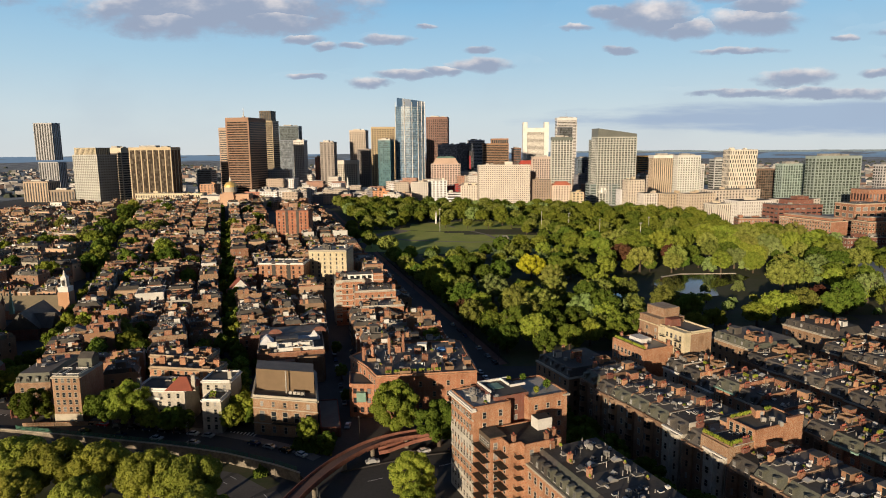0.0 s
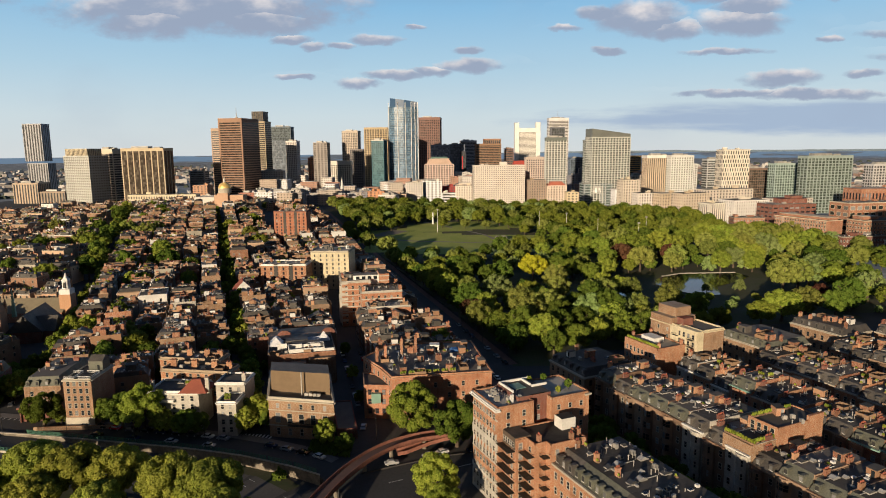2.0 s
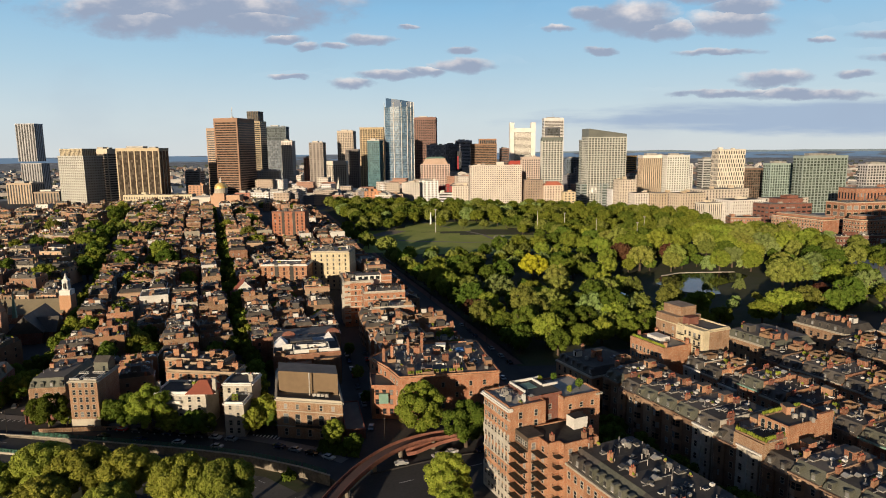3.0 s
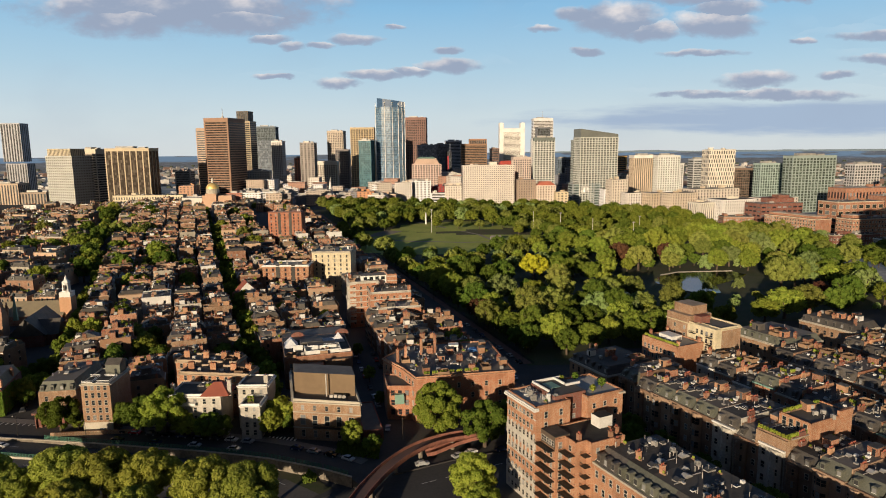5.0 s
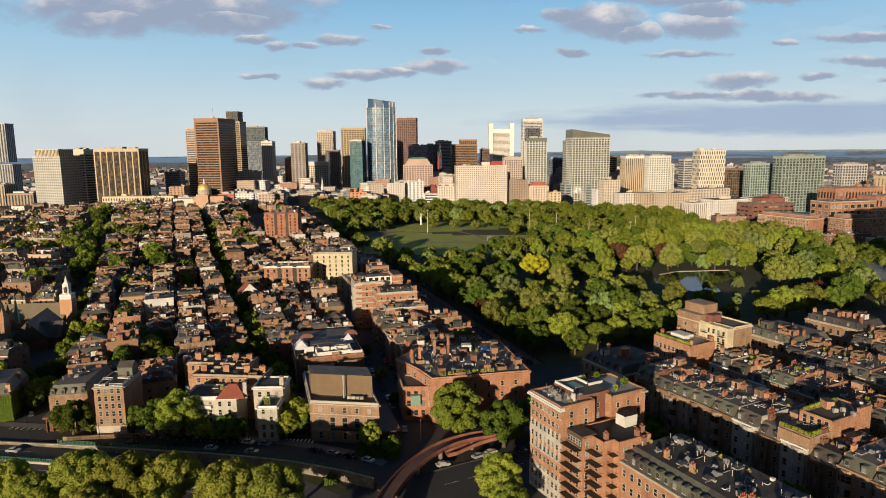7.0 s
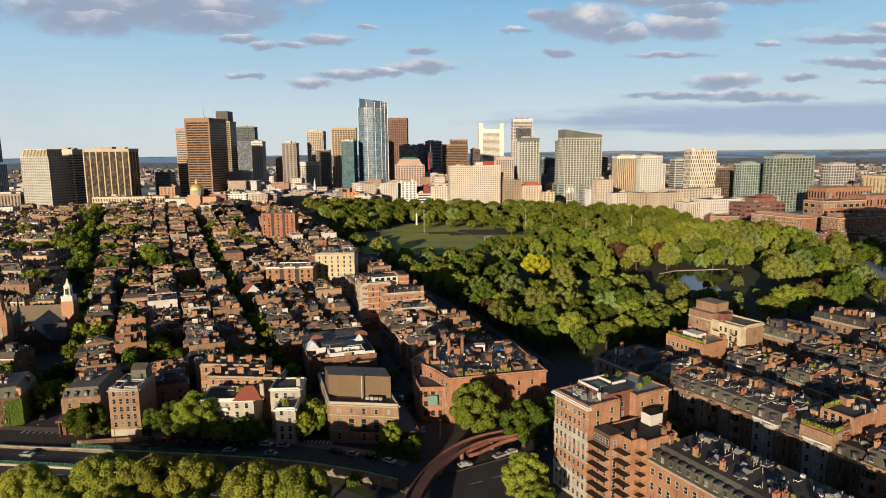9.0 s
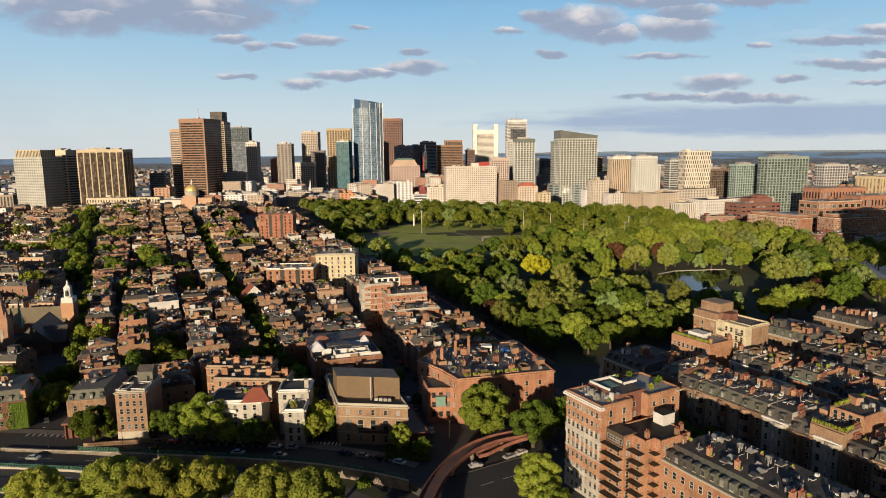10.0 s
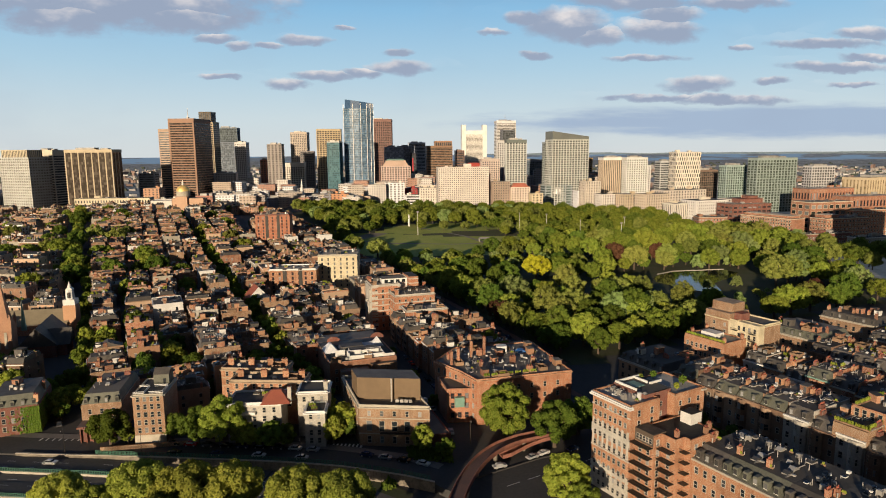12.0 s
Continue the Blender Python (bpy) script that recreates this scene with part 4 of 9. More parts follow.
# ---- buildings along the far side of the park ----
def block(name, label, x, y, w, d, top, turn=0.0, wall=CREAM, bay=4.0, floor=4.0, base=0.0, glass=(0.05, 0.05, 0.048), cornice=True, style="grid", roof=None):
    """A masonry block: walls with recessed windows cut by piers and spandrels, cornice, roof huts."""
    t = tower(name, label, x, y, w, d, top, turn, wall, glass, style, base, band=1.9, pier=bay * 0.52, bay=bay, floor=floor, cap=1.6 if cornice else 0.8, plant=False, corners=2.2)
    t["category"] = "building"
    t["group"] = "buildings round the park"
    h = top - base
    rnd = random.Random(int(x * 7 + y))
    for k in range(2):
        p = Shape().box((rnd.random() - .5) * w * .7, (rnd.random() - .5) * d * .6, h, 3 + rnd.random() * w * .12, 3 + rnd.random() * 3, 1.5 + rnd.random() * 3)
        part("roof_hut", p, roof or paint(*wall), t)
    part("roof", Shape().box(0, 0, h, w * .94, d * .94, .12), GRAVEL if rnd.random() < .5 else TAR, t)
    return t


block("stone_block", "pale stone office block with regular windows", -54, 1130, 29, 25, 41, 0, (0.62, 0.55, 0.45))
block("white_grid_block", "white office block with wide windows", -23, 1142, 33, 25, 43, 0, WHITEW, 5.5)
block("low_white_block", "low white modern block with strip windows", 6, 1100, 25, 20, 24, 0, WHITEW, 5.0, style="bands")
block("red_block", "low red clad block behind pale ones", -2, 1165, 40, 14, 32, 0, (0.34, 0.045, 0.04), 6.0)
block("cream_block", "cream stone office block by the park", 32, 1092, 29, 25, 37, 0, (0.68, 0.58, 0.45))
block("orange_brick_block", "orange brick block facing the park", -117, 1071, 31, 22, 30, 0, (0.58, 0.27, 0.13), 6)
block("tan_brick_block", "tan brick block facing the park", -85, 1091, 37, 22, 24, 0, (0.52, 0.36, 0.24), 4)
block("dark_stone_block", "dark ornate brick and stone block", 150, 1062, 28, 24, 47, 0, (0.36, 0.26, 0.18), 3.6)
ar = block("arched_gable_block", "cream narrow block with a red arched gable", 181, 1055, 31, 22, 38, 0, (0.66, 0.52, 0.38), 4)
part("arched_gable", Shape().prism([(-15, -11), (15, -11), (15, 11), (-15, 11)], 38, 44, taper=0.55), paint(0.44, 0.14, 0.09), ar)
block("narrow_tan_block", "narrow tan stone building by the park", 198, 1010, 18, 20, 30, 0, (0.60, 0.47, 0.28), 5)
block("green_glass_library", "low glass and steel block", 260, 1110, 49, 25, 37, 5, (0.32, 0.34, 0.31), 6, glass=(0.05, 0.075, 0.07), style="bands")
block("white_stone_block", "small white stone block by the park", 275, 1018, 20, 20, 33, 8, WHITEW, 4)
block("pale_stone_tower", "pale stone stepped block by the park", 283, 999, 26, 22, 49, 10, (0.62, 0.52, 0.39), 4)
block("pale_stone_hotel", "pale stone hotel by the park", 300, 958, 37, 22, 31, 10, (0.68, 0.60, 0.49), 3.6)
block("beige_brick_block", "beige brick block facing the park", 322, 935, 33, 22, 32, 18, (0.56, 0.43, 0.28), 4)
block("beige_long_block", "long beige block with a pale roof", 345, 905, 44, 25, 34, 18, (0.58, 0.46, 0.32), 4)
block("pale_long_block", "long low pale block behind the park", 435, 1004, 84, 30, 33, 15, (0.60, 0.50, 0.38), 5)
block("white_colonnade_block", "white stone office block with a colonnade of tall windows", 386, 832, 52, 30, 30, 14, (0.68, 0.62, 0.52), 3.2, glass=(0.09, 0.085, 0.075))
block("white_corner_block", "ribbed white stone corner block", 347, 832, 30, 20, 26, 20, (0.66, 0.58, 0.45), 3.0, style="piers")
block("pale_apartment_row", "pale low block beyond the park", 480, 900, 60, 30, 26, 20, (0.55, 0.46, 0.36), 5)

# filler of the downtown: lower blocks between the towers
rnd = random.Random(5)
fill_walls = [(0.56, 0.46, 0.35), (0.42, 0.22, 0.14), (0.62, 0.55, 0.45), (0.36, 0.30, 0.25), (0.50, 0.38, 0.27), (0.28, 0.27, 0.27)]
for k in range(56):
    fx, fy = rnd.uniform(-420, 560), rnd.uniform(1180, 1900)
    if -60 < fx + 400 < 40 and fy < 1300:
        continue
    fw = rnd.uniform(22, 50)
    tower("office_block", "low downtown office block among towers", fx, fy, fw, rnd.uniform(18, 34), rnd.uniform(22, 58), rnd.choice((0, -8, 10)), rnd.choice(fill_walls), (0.12, 0.105, 0.09), "grid", pier=2.2, bay=4.4, band=2.3, floor=rnd.choice((3.8, 4.4)), cap=2, corners=0)

for k in range(70):
    fx, fy = rnd.uniform(-330, -75), rnd.uniform(985, 1190)
    if fx > beacon_x(fy) - 12 and fy < 1060 or (fx + 330) ** 2 + (fy - 985) ** 2 < 50 ** 2 or (fx + 186) ** 2 + (fy - 1175) ** 2 < 34 ** 2:
        continue
    tower("office_block", "low old downtown block beside the common", fx, fy, rnd.uniform(14, 30), rnd.uniform(12, 24), rise(fx, fy) + rnd.uniform(13, 27), rnd.choice((0, -12, 15)), rnd.choice(fill_walls + [(0.66, 0.62, 0.55), (0.40, 0.16, 0.10), (0.70, 0.66, 0.6)]), (0.12, 0.105, 0.09), "grid", pier=2.0, bay=4.0, band=2.2, floor=3.6, cap=1.6, corners=0)

for k in range(54):
    fx, fy = rnd.uniform(-430, 60), rnd.uniform(1200, 1400)
    tower("office_block", "mid-rise old stone block below the towers", fx, fy, rnd.uniform(18, 38), rnd.uniform(14, 24), rnd.uniform(20, 46), rnd.choice((0, -12, 15)), rnd.choice(fill_walls[:5] + [(0.66, 0.62, 0.55), (0.70, 0.66, 0.6), (0.60, 0.50, 0.38)]), (0.14, 0.12, 0.10), "grid", pier=1.9, bay=4.0, band=2.1, floor=3.7, cap=1.6, corners=0, plant=False)

# distant low town, too small to count; its paints are greyed for haze
town_s = Shape()
for k in range(2600):
    ang, r_ = radians(rnd.uniform(-40, 44)), 1650 + 1900 * rnd.random() ** 0.8
    zz = float(np.interp(r_, [p[0] for p in RADII], [p[1] for p in RADII])) - 1
    big_ = rnd.random() ** 3
    town_s.box(r_ * math.sin(ang), r_ * math.cos(ang), zz, 8 + 30 * big_ * rnd.random() + 4, 8 + 12 * rnd.random(), 5 + 11 * big_, rnd.randrange(4), rnd.uniform(0, 90), top=rnd.choice((0, 3, 4)))
setting("distant_houses", town_s, (paint(0.34, 0.31, 0.29), paint(0.24, 0.16, 0.13), paint(0.20, 0.20, 0.20), paint(0.50, 0.48, 0.46), TAR), "distant low houses and sheds beyond downtown", "houses", "stuff")
wood_s = Shape()
for k in range(1500):
    ang, r_ = radians(rnd.uniform(-42, 44)), 1600 + 2300 * rnd.random()
    zz = float(np.interp(r_, [p[0] for p in RADII], [p[1] for p in RADII])) - 1
    q = 5 + 9 * rnd.random()
    wood_s.frustum(r_ * math.sin(ang), r_ * math.cos(ang), zz, q * 1.5, q, q * .6, q * .7, q * .5)
# leaf colour of the distant trees is dulled to stand in for haze
setting("distant_trees", wood_s, surface("distant_woods", (0.040, 0.052, 0.040), (0.060, 0.070, 0.050), 1.0, vary=0.1), "dark clumps of trees in the distant town", "trees", "stuff")

# state house with gilded dome
sh = thing("domed_state_house", "brick and stone state house with a gilded dome", "building", "", pose(-337, 985, rise(-330, 985) + 4))
part("wing", Shape().box(6, 2, -20, 44, 20, 34).box(-2, -6, -20, 16, 12, 37), paint(0.52, 0.33, 0.22), sh)
part("west_wing", Shape().box(-32, 4, -20, 30, 22, 31), paint(0.66, 0.62, 0.56), sh)
dm = Shape()
for k in range(8):
    a0, a1 = math.pi / 2 * k / 8, math.pi / 2 * (k + 1) / 8
    dm.tube(-2, 0, 24 + 9 * math.sin(a0), 9.5 * math.cos(a0), 9 * (math.sin(a1) - math.sin(a0)), 9.5 * math.cos(a1) + .01, 20)
part("drum", Shape().tube(-2, 0, 17, 9.6, 7.2, 9.6, 20), LIMESTONE, sh)
part("dome", dm, GOLD, sh, "gilded dome")
part("lantern", Shape().tube(-2, 0, 33, 1.6, 4, 1.3, 8).tube(-2, 0, 37, 1.2, 4, 0.1, 8), WHITE, sh)
block("long_white_courthouse", "long low white stone building", -575, 1260, 120, 30, 17, 0, (0.72, 0.66, 0.54), 4, base=-2)
block("orange_brick_office", "orange brick office building on the hill", -436, 1160, 26, 26, 38, -5, (0.50, 0.27, 0.15), 6)
block("glass_hospital_block", "grey glass block on the hill", -460, 1210, 28, 20, 62, -5, (0.34, 0.35, 0.33), 5, glass=(0.08, 0.09, 0.09), style="bands")
block("beige_low_block", "low beige flat-roofed building", -505, 1100, 60, 26, 22, -5, (0.56, 0.44, 0.33), 5)
ch = thing("white_steeple_church", "church with a tall white steeple and pale nave", "church", "", pose(-186, 1160, 0))
part("tower_base", Shape().box(0, 0, 0, 9, 9, 22), WHITE, ch)
part("steeple", Shape().tube(0, 0, 22, 4.2, 8, 3.4, 8).tube(0, 0, 30, 3.0, 6, 2.4, 8).tube(0, 0, 36, 2.2, 14, 0.1, 8), WHITE, ch)
part("nave", Shape().box(10, 30, 0, 70, 30, 17), paint(0.58, 0.54, 0.48), ch)
part("nave_roof", Shape().gable(10, 30, 17, 72, 32, 7), SLATE, ch)

# ---- trees ----
def crown_mesh(name, mat, radius, height, leaf, count, seed, lobes=26, droop=0.0, wide=1.0, puff=0.27):
    """Leaves over the outer skins of many rounded clumps set round a dome, with dark creases and gaps between the clumps."""
    rg = np.random.RandomState(seed)
    cen, rad = [(0.0, 0.0, 0.05 * height)], [radius * 0.55]
    for k in range(lobes):
        z_ = 1 - 1.92 * (k + 0.5 * rg.rand()) / lobes
        th = k * 2.39996 + rg.randn() * 0.35
        out = math.sqrt(max(0.04, 1 - z_ * z_)) * (0.86 + 0.24 * rg.rand())
        rr = radius * (puff * 0.8 + puff * 0.55 * rg.rand())
        reach = radius * wide - rr * 0.9
        cen.append((math.cos(th) * out * reach, math.sin(th) * out * reach, z_ * (height * 0.5 - rr * 0.8) * (0.85 + 0.25 * rg.rand())))
        rad.append(rr)
    cen, rad = np.array(cen), np.array(rad)
    share = rad ** 2
    share[0] *= 0.3
    many = int(count * 2.2)
    which = rg.choice(len(rad), many, p=share / share.sum())
    way = rg.randn(many, 3)
    way[:, 2] = way[:, 2] * 0.9 + 0.2
    way /= np.linalg.norm(way, axis=1)[:, None]
    p = cen[which] + way * (rad[which] * (0.80 + 0.30 * rg.rand(many)))[:, None] * np.array([1, 1, 0.85])
    gap = np.linalg.norm(p[:, None, :] - cen[None, :, :], axis=2) / rad[None, :]
    gap[np.arange(many), which] = 9.0
    keep = np.nonzero(gap.min(axis=1) > 0.80)[0][:count]
    p, way = p[keep], way[keep]
    n = len(p)
    p[:, 2] -= droop * (np.hypot(p[:, 0], p[:, 1]) / radius) ** 2
    tilt = way + rg.randn(n, 3) * 0.38
    tilt /= np.linalg.norm(tilt, axis=1)[:, None]
    e1 = np.cross(tilt, rg.randn(n, 3))
    e1 /= np.linalg.norm(e1, axis=1)[:, None]
    e2 = np.cross(tilt, e1)
    sz = (leaf * (0.5 + 0.8 * rg.rand(n)))[:, None]
    quad = np.stack([p - e1 * sz, p - e2 * sz * 0.7, p + e1 * sz, p + e2 * sz * 0.7], 1).reshape(-1, 3)
    faces = np.arange(n * 4).reshape(-1, 4).tolist()
    s = Shape()
    # inner leaf mass of each clump
    for c, r in zip(cen, rad):
        z_ = c[2] - droop * (math.hypot(c[0], c[1]) / radius) ** 2
        s.tube(c[0], c[1], z_ - r * 0.62, r * 0.3, r * 0.5, r * 0.70, 6)
        s.tube(c[0], c[1], z_ - r * 0.12, r * 0.70, r * 0.6, r * 0.35, 6)
    me = bpy.data.meshes.new(name)
    off = len(s.v)
    me.from_pydata(s.v + [tuple(q) for q in quad], [], s.f + [tuple(i + off for i in q) for q in faces])
    me.materials.append(mat)
    me.update()
    return me


def trunk_shape(h, r, spread, seed):
    rg = random.Random(seed)
    s = Shape()
    s.tube(0, 0, -0.4, r * 1.25, h * 0.5, r * 0.8, 7)
    for k in range(5):
        a, q = rg.random() * 6.28, spread * (0.35 + 0.4 * rg.random())
        s.tube(0, 0, h * 0.42, r * 0.62, h * (0.35 + 0.25 * rg.random()), r * 0.2, 5, 0, math.cos(a) * q, math.sin(a) * q)
    return s


def tree_kind(name, label, mat, radius, total, leaf, count, seed, clear=0.15, **kw):
    """A tree standing at the origin; total is its full height, clear the share of it below the crown."""
    t = thing(name, label, "tree", "park trees")
    ch_ = total * (0.93 - clear)
    part("trunk", trunk_shape(total * 0.75, 0.035 * total, radius, seed), BARK, t)
    part("crown", crown_mesh("crown", mat, radius, ch_, leaf, count, seed, **kw), None, t, at=Matrix.Translation((0, 0, total * (clear + (0.93 - clear) / 2))))
    return t


KINDS = {
    "spring": [tree_kind("park_tree", "broad park tree in fresh green spring leaf", LEAF, 7.5, 16, 0.50, 2600, 11 + k) for k in range(3)],
    "deep": [tree_kind("park_tree", "dense dark green park tree", LEAF_DEEP, 7, 16, 0.50, 2600, 31 + k, lobes=22) for k in range(2)],
    "olive": [tree_kind("park_tree", "olive green park tree with thin new leaf", LEAF_OLIVE, 7.5, 17, 0.46, 2300, 41 + k, lobes=34, puff=0.22) for k in range(2)],
    "pale": [tree_kind("park_tree", "pale flowering green park tree", LEAF_PALE, 8, 15, 0.46, 2600, 51 + k, lobes=36, puff=0.21) for k in range(2)],
    "yellow": [tree_kind("yellow_tree", "bright yellow-green tree in the park", LEAF_YELLOW, 8.5, 16, 0.48, 2800, 61, lobes=34, puff=0.22)],
    "copper": [tree_kind("copper_beech", "dark copper-leaved beech in the park", LEAF_COPPER, 7.5, 15, 0.50, 2600, 71)],
    "willow": [tree_kind("willow", "drooping yellow-green willow by the pond", LEAF_PALE, 6, 12, 0.42, 2200, 81, droop=3.5)],
    "street": [tree_kind("street_tree", "small green street tree", LEAF, 3.6, 9, 0.36, 1100, 91 + k, lobes=14, puff=0.32) for k in range(2)] + [tree_kind("street_tree", "small dark green street tree", LEAF_DEEP, 3.8, 9.5, 0.36, 1100, 95, lobes=14, puff=0.32)],
}
FAR_KINDS = {k: [crown_mesh("crown", lm, 7.5, 12.5, 0.72, 950, 400 + 7 * i + j, lobes=16, puff=0.33) for j in range(2)] for i, (k, lm) in enumerate((("spring", LEAF), ("deep", LEAF_DEEP), ("olive", LEAF_OLIVE), ("pale", LEAF_PALE)))}
used = set()
TREE_RND = random.Random(3)


def plant(kind, x, y, size=1.0, z=None, group=""):
    proto = TREE_RND.choice(KINDS[kind])
    z = rise(x, y) if z is None else z
    m = Matrix.Translation((x, y, z)) @ Matrix.Rotation(TREE_RND.random() * 6.28, 4, "Z") @ Matrix.Diagonal((size * TREE_RND.uniform(.9, 1.12), size * TREE_RND.uniform(.9, 1.12), size * TREE_RND.uniform(.92, 1.1), 1))
    if proto.name not in used:
        used.add(proto.name)
        proto.matrix_basis = m
        ob = proto
    else:
        sc = proto.scale.copy()
        ob = copy_thing(proto, m @ Matrix.Diagonal((1 / sc[0], 1 / sc[1], 1 / sc[2], 1)))
    if group:
        ob["group"] = group
    return ob


FAR_TREES = {}


def plant_far(kind, x, y, size):
    """A tree too far off to count: its crown joins the wood beyond the lawn."""
    m = Matrix.Translation((x, y, rise(x, y) + 8.6 * size)) @ Matrix.Rotation(TREE_RND.random() * 6.28, 4, "Z") @ Matrix.Diagonal((size, size, size * TREE_RND.uniform(.9, 1.1), 1))
    FAR_TREES.setdefault(kind, []).append((TREE_RND.choice(FAR_KINDS[kind]), m))


def join_far(name, label):
    for kind, items in FAR_TREES.items():
        vs, fs, ms = [], [], []
        for me, m in items:
            off = len(vs)
            co = np.empty(len(me.vertices) * 3)
            me.vertices.foreach_get("co", co)
            vs += (co.reshape(-1, 3) @ np.array(m.to_3x3()).T + np.array(m.translation)).tolist()
            fs += [tuple(off + i for i in p_.vertices) for p_ in me.polygons]
            ms += [0] * len(me.polygons)
            tr = Shape().tube(m.translation.x, m.translation.y, m.translation.z - 9, .5, 9, .3, 5)
            off = len(vs)
            vs += tr.v
            fs += [tuple(off + i for i in f_) for f_ in tr.f]
            ms += [1] * len(tr.f)
        me = bpy.data.meshes.new(name)
        me.from_pydata(vs, [], fs)
        me.materials.append(FAR_KINDS[kind][0].materials[0])
        me.materials.append(BARK)
        me.polygons.foreach_set("material_index", ms)
        tagged(new(name, me), label, "trees", "", "stuff")
    FAR_TREES.clear()


# named specimens
plant("yellow", 61, 473, 1.3)
plant("spring", 80, 478, 1.2)
plant("spring", 90, 470, 1.1)
plant("copper", 141, 522, 1.3)
plant("copper", 184, 530, 1.2)
plant("copper", 12, 352, 0.95)
plant("copper", 8, 360, 0.8)
plant("copper", 232, 395, 0.9)
plant("willow", 205, 500, 1.1)
plant("willow", 236, 505, 0.9)
plant("willow", 196, 428, 0.7)
plant("willow", 172, 424, 0.6)
plant("olive", 150, 500, 1.3)
plant("olive", 182, 510, 1.25)
plant("olive", 224, 425, 1.5)
plant("olive", 238, 432, 1.45)
plant("pale", 250, 440, 1.3)
plant("spring", 262, 430, 1.2)
plant("pale", 262, 395, 1.3)
plant("deep", 277, 420, 1.3)
plant("pale", 75, 345, 1.25)
plant("pale", 92, 352, 1.1)
plant("pale", 108, 372, 0.9)
for tx, ty, ts in ((28, 300, 0.95), (42, 305, 1.1), (33, 318, 1.1), (52, 318, 1.15), (66, 330, 1.05), (22, 325, 0.95), (12, 338, 1.0), (40, 336, 1.15), (56, 342, 1.1), (70, 308, .9), (86, 318, 1.0), (100, 328, .95), (118, 338, .9), (84, 338, 1.0), (45, 292, .8), (58, 298, .85), (134, 348, .8), (104, 346, .8)):
    plant(TREE_RND.choice(("spring", "spring", "deep", "olive")), tx, ty, ts)
for tx, ty, ts in ((150, 345, 0.45), (165, 372, 0.55), (178, 366, 0.5), (196, 380, 0.5), (120, 360, 0.7), (140, 392, 0.6), (210, 388, 0.55), (228, 372, 0.6)):
    plant(TREE_RND.choice(("pale", "olive", "willow")), tx, ty, ts)

for k in range(22):
    plant(TREE_RND.choice(("pale", "olive", "spring", "willow")), TREE_RND.uniform(150, 250), TREE_RND.uniform(362, 412), TREE_RND.uniform(.22, .42))


def in_poly(x, y, poly):
    hit = False
    for (xa, ya), (xb, yb) in zip(poly, poly[1:] + poly[:1]):
        if (ya > y) != (yb > y) and x < (xb - xa) * (y - ya) / (yb - ya) + xa:
            hit = not hit
    return hit


OPEN = [[(-95, 660), (-62, 592), (-10, 580), (60, 584), (112, 630), (112, 690), (70, 745), (-30, 752), (-95, 730)],
        [(36, 425), (92, 425), (96, 470), (66, 482), (40, 470)],
        [(-50, 752), (-20, 740), (50, 745), (60, 775), (0, 790), (-40, 785)],
        [(150, 352), (215, 366), (255, 400), (240, 440), (235, 460), (228, 494), (175, 494), (130, 478), (112, 432), (122, 392)]]
spots = []
for k in range(9000):
    x, y = TREE_RND.uniform(-190, 350), TREE_RND.uniform(285, 1050)
    if not in_poly(x, y, PARK) or any(in_poly(x, y, o) for o in OPEN):
        continue
    gap = 15.6 if y < 500 else 14.6 if y < 560 else 15.0 if y < 760 else 17.5
    if x < beacon_x(y) + (17 if y > 560 else 13.5) or any((x - a) ** 2 + (y - b) ** 2 < gap * gap for a, b in spots):
        continue
    if y < 345 and x < 75:
        continue
    if (x - 141) ** 2 + (y - 516) ** 2 < 200 or (x - 184) ** 2 + (y - 524) ** 2 < 180:
        continue
    if (x - 60) ** 2 + (y - 472) ** 2 < 120 or (x - 82) ** 2 + (y - 476) ** 2 < 150:
        continue
    spots.append((x, y))
for tx, ty in ((-104, 645), (-98, 668), (-108, 690), (-84, 640), (-92, 712), (-112, 722), (-78, 622), (20, 742), (44, 736), (-6, 750), (84, 700), (98, 672)):
    plant_far(TREE_RND.choice(("deep", "spring", "olive")), tx, ty, TREE_RND.uniform(.8, 1.1))
for tx, ty in ((348, 700), (346, 680), (352, 664), (356, 646), (362, 628), (350, 610), (366, 606), (356, 590), (372, 572), (362, 556), (388, 548), (376, 535), (400, 530), (338, 640), (336, 600), (340, 570), (352, 535)):
    plant_far(TREE_RND.choice(("spring", "olive", "deep", "pale")), tx, ty, TREE_RND.uniform(.95, 1.25))
for k in range(60):
    tx, ty = TREE_RND.uniform(335, 490), TREE_RND.uniform(400, 542)
    plant_far(TREE_RND.choice(("deep", "deep", "spring", "olive")), tx, ty, TREE_RND.uniform(.8, 1.15))
for k in range(24):
    y = 296 + k * 11.5 + TREE_RND.uniform(-2, 2)
    plant(TREE_RND.choice(("deep", "deep", "olive", "spring")), beacon_x(y) + TREE_RND.uniform(16, 19), y, TREE_RND.uniform(.62, .9))
for k in range(20):
    x, y = TREE_RND.uniform(10, 75), TREE_RND.uniform(345, 400)
    if all((x - a) ** 2 + (y - b) ** 2 > 90 for a, b in spots) and x > beacon_x(y) + 22:
        plant(TREE_RND.choice(("deep", "olive")), x, y, TREE_RND.uniform(.5, .75))
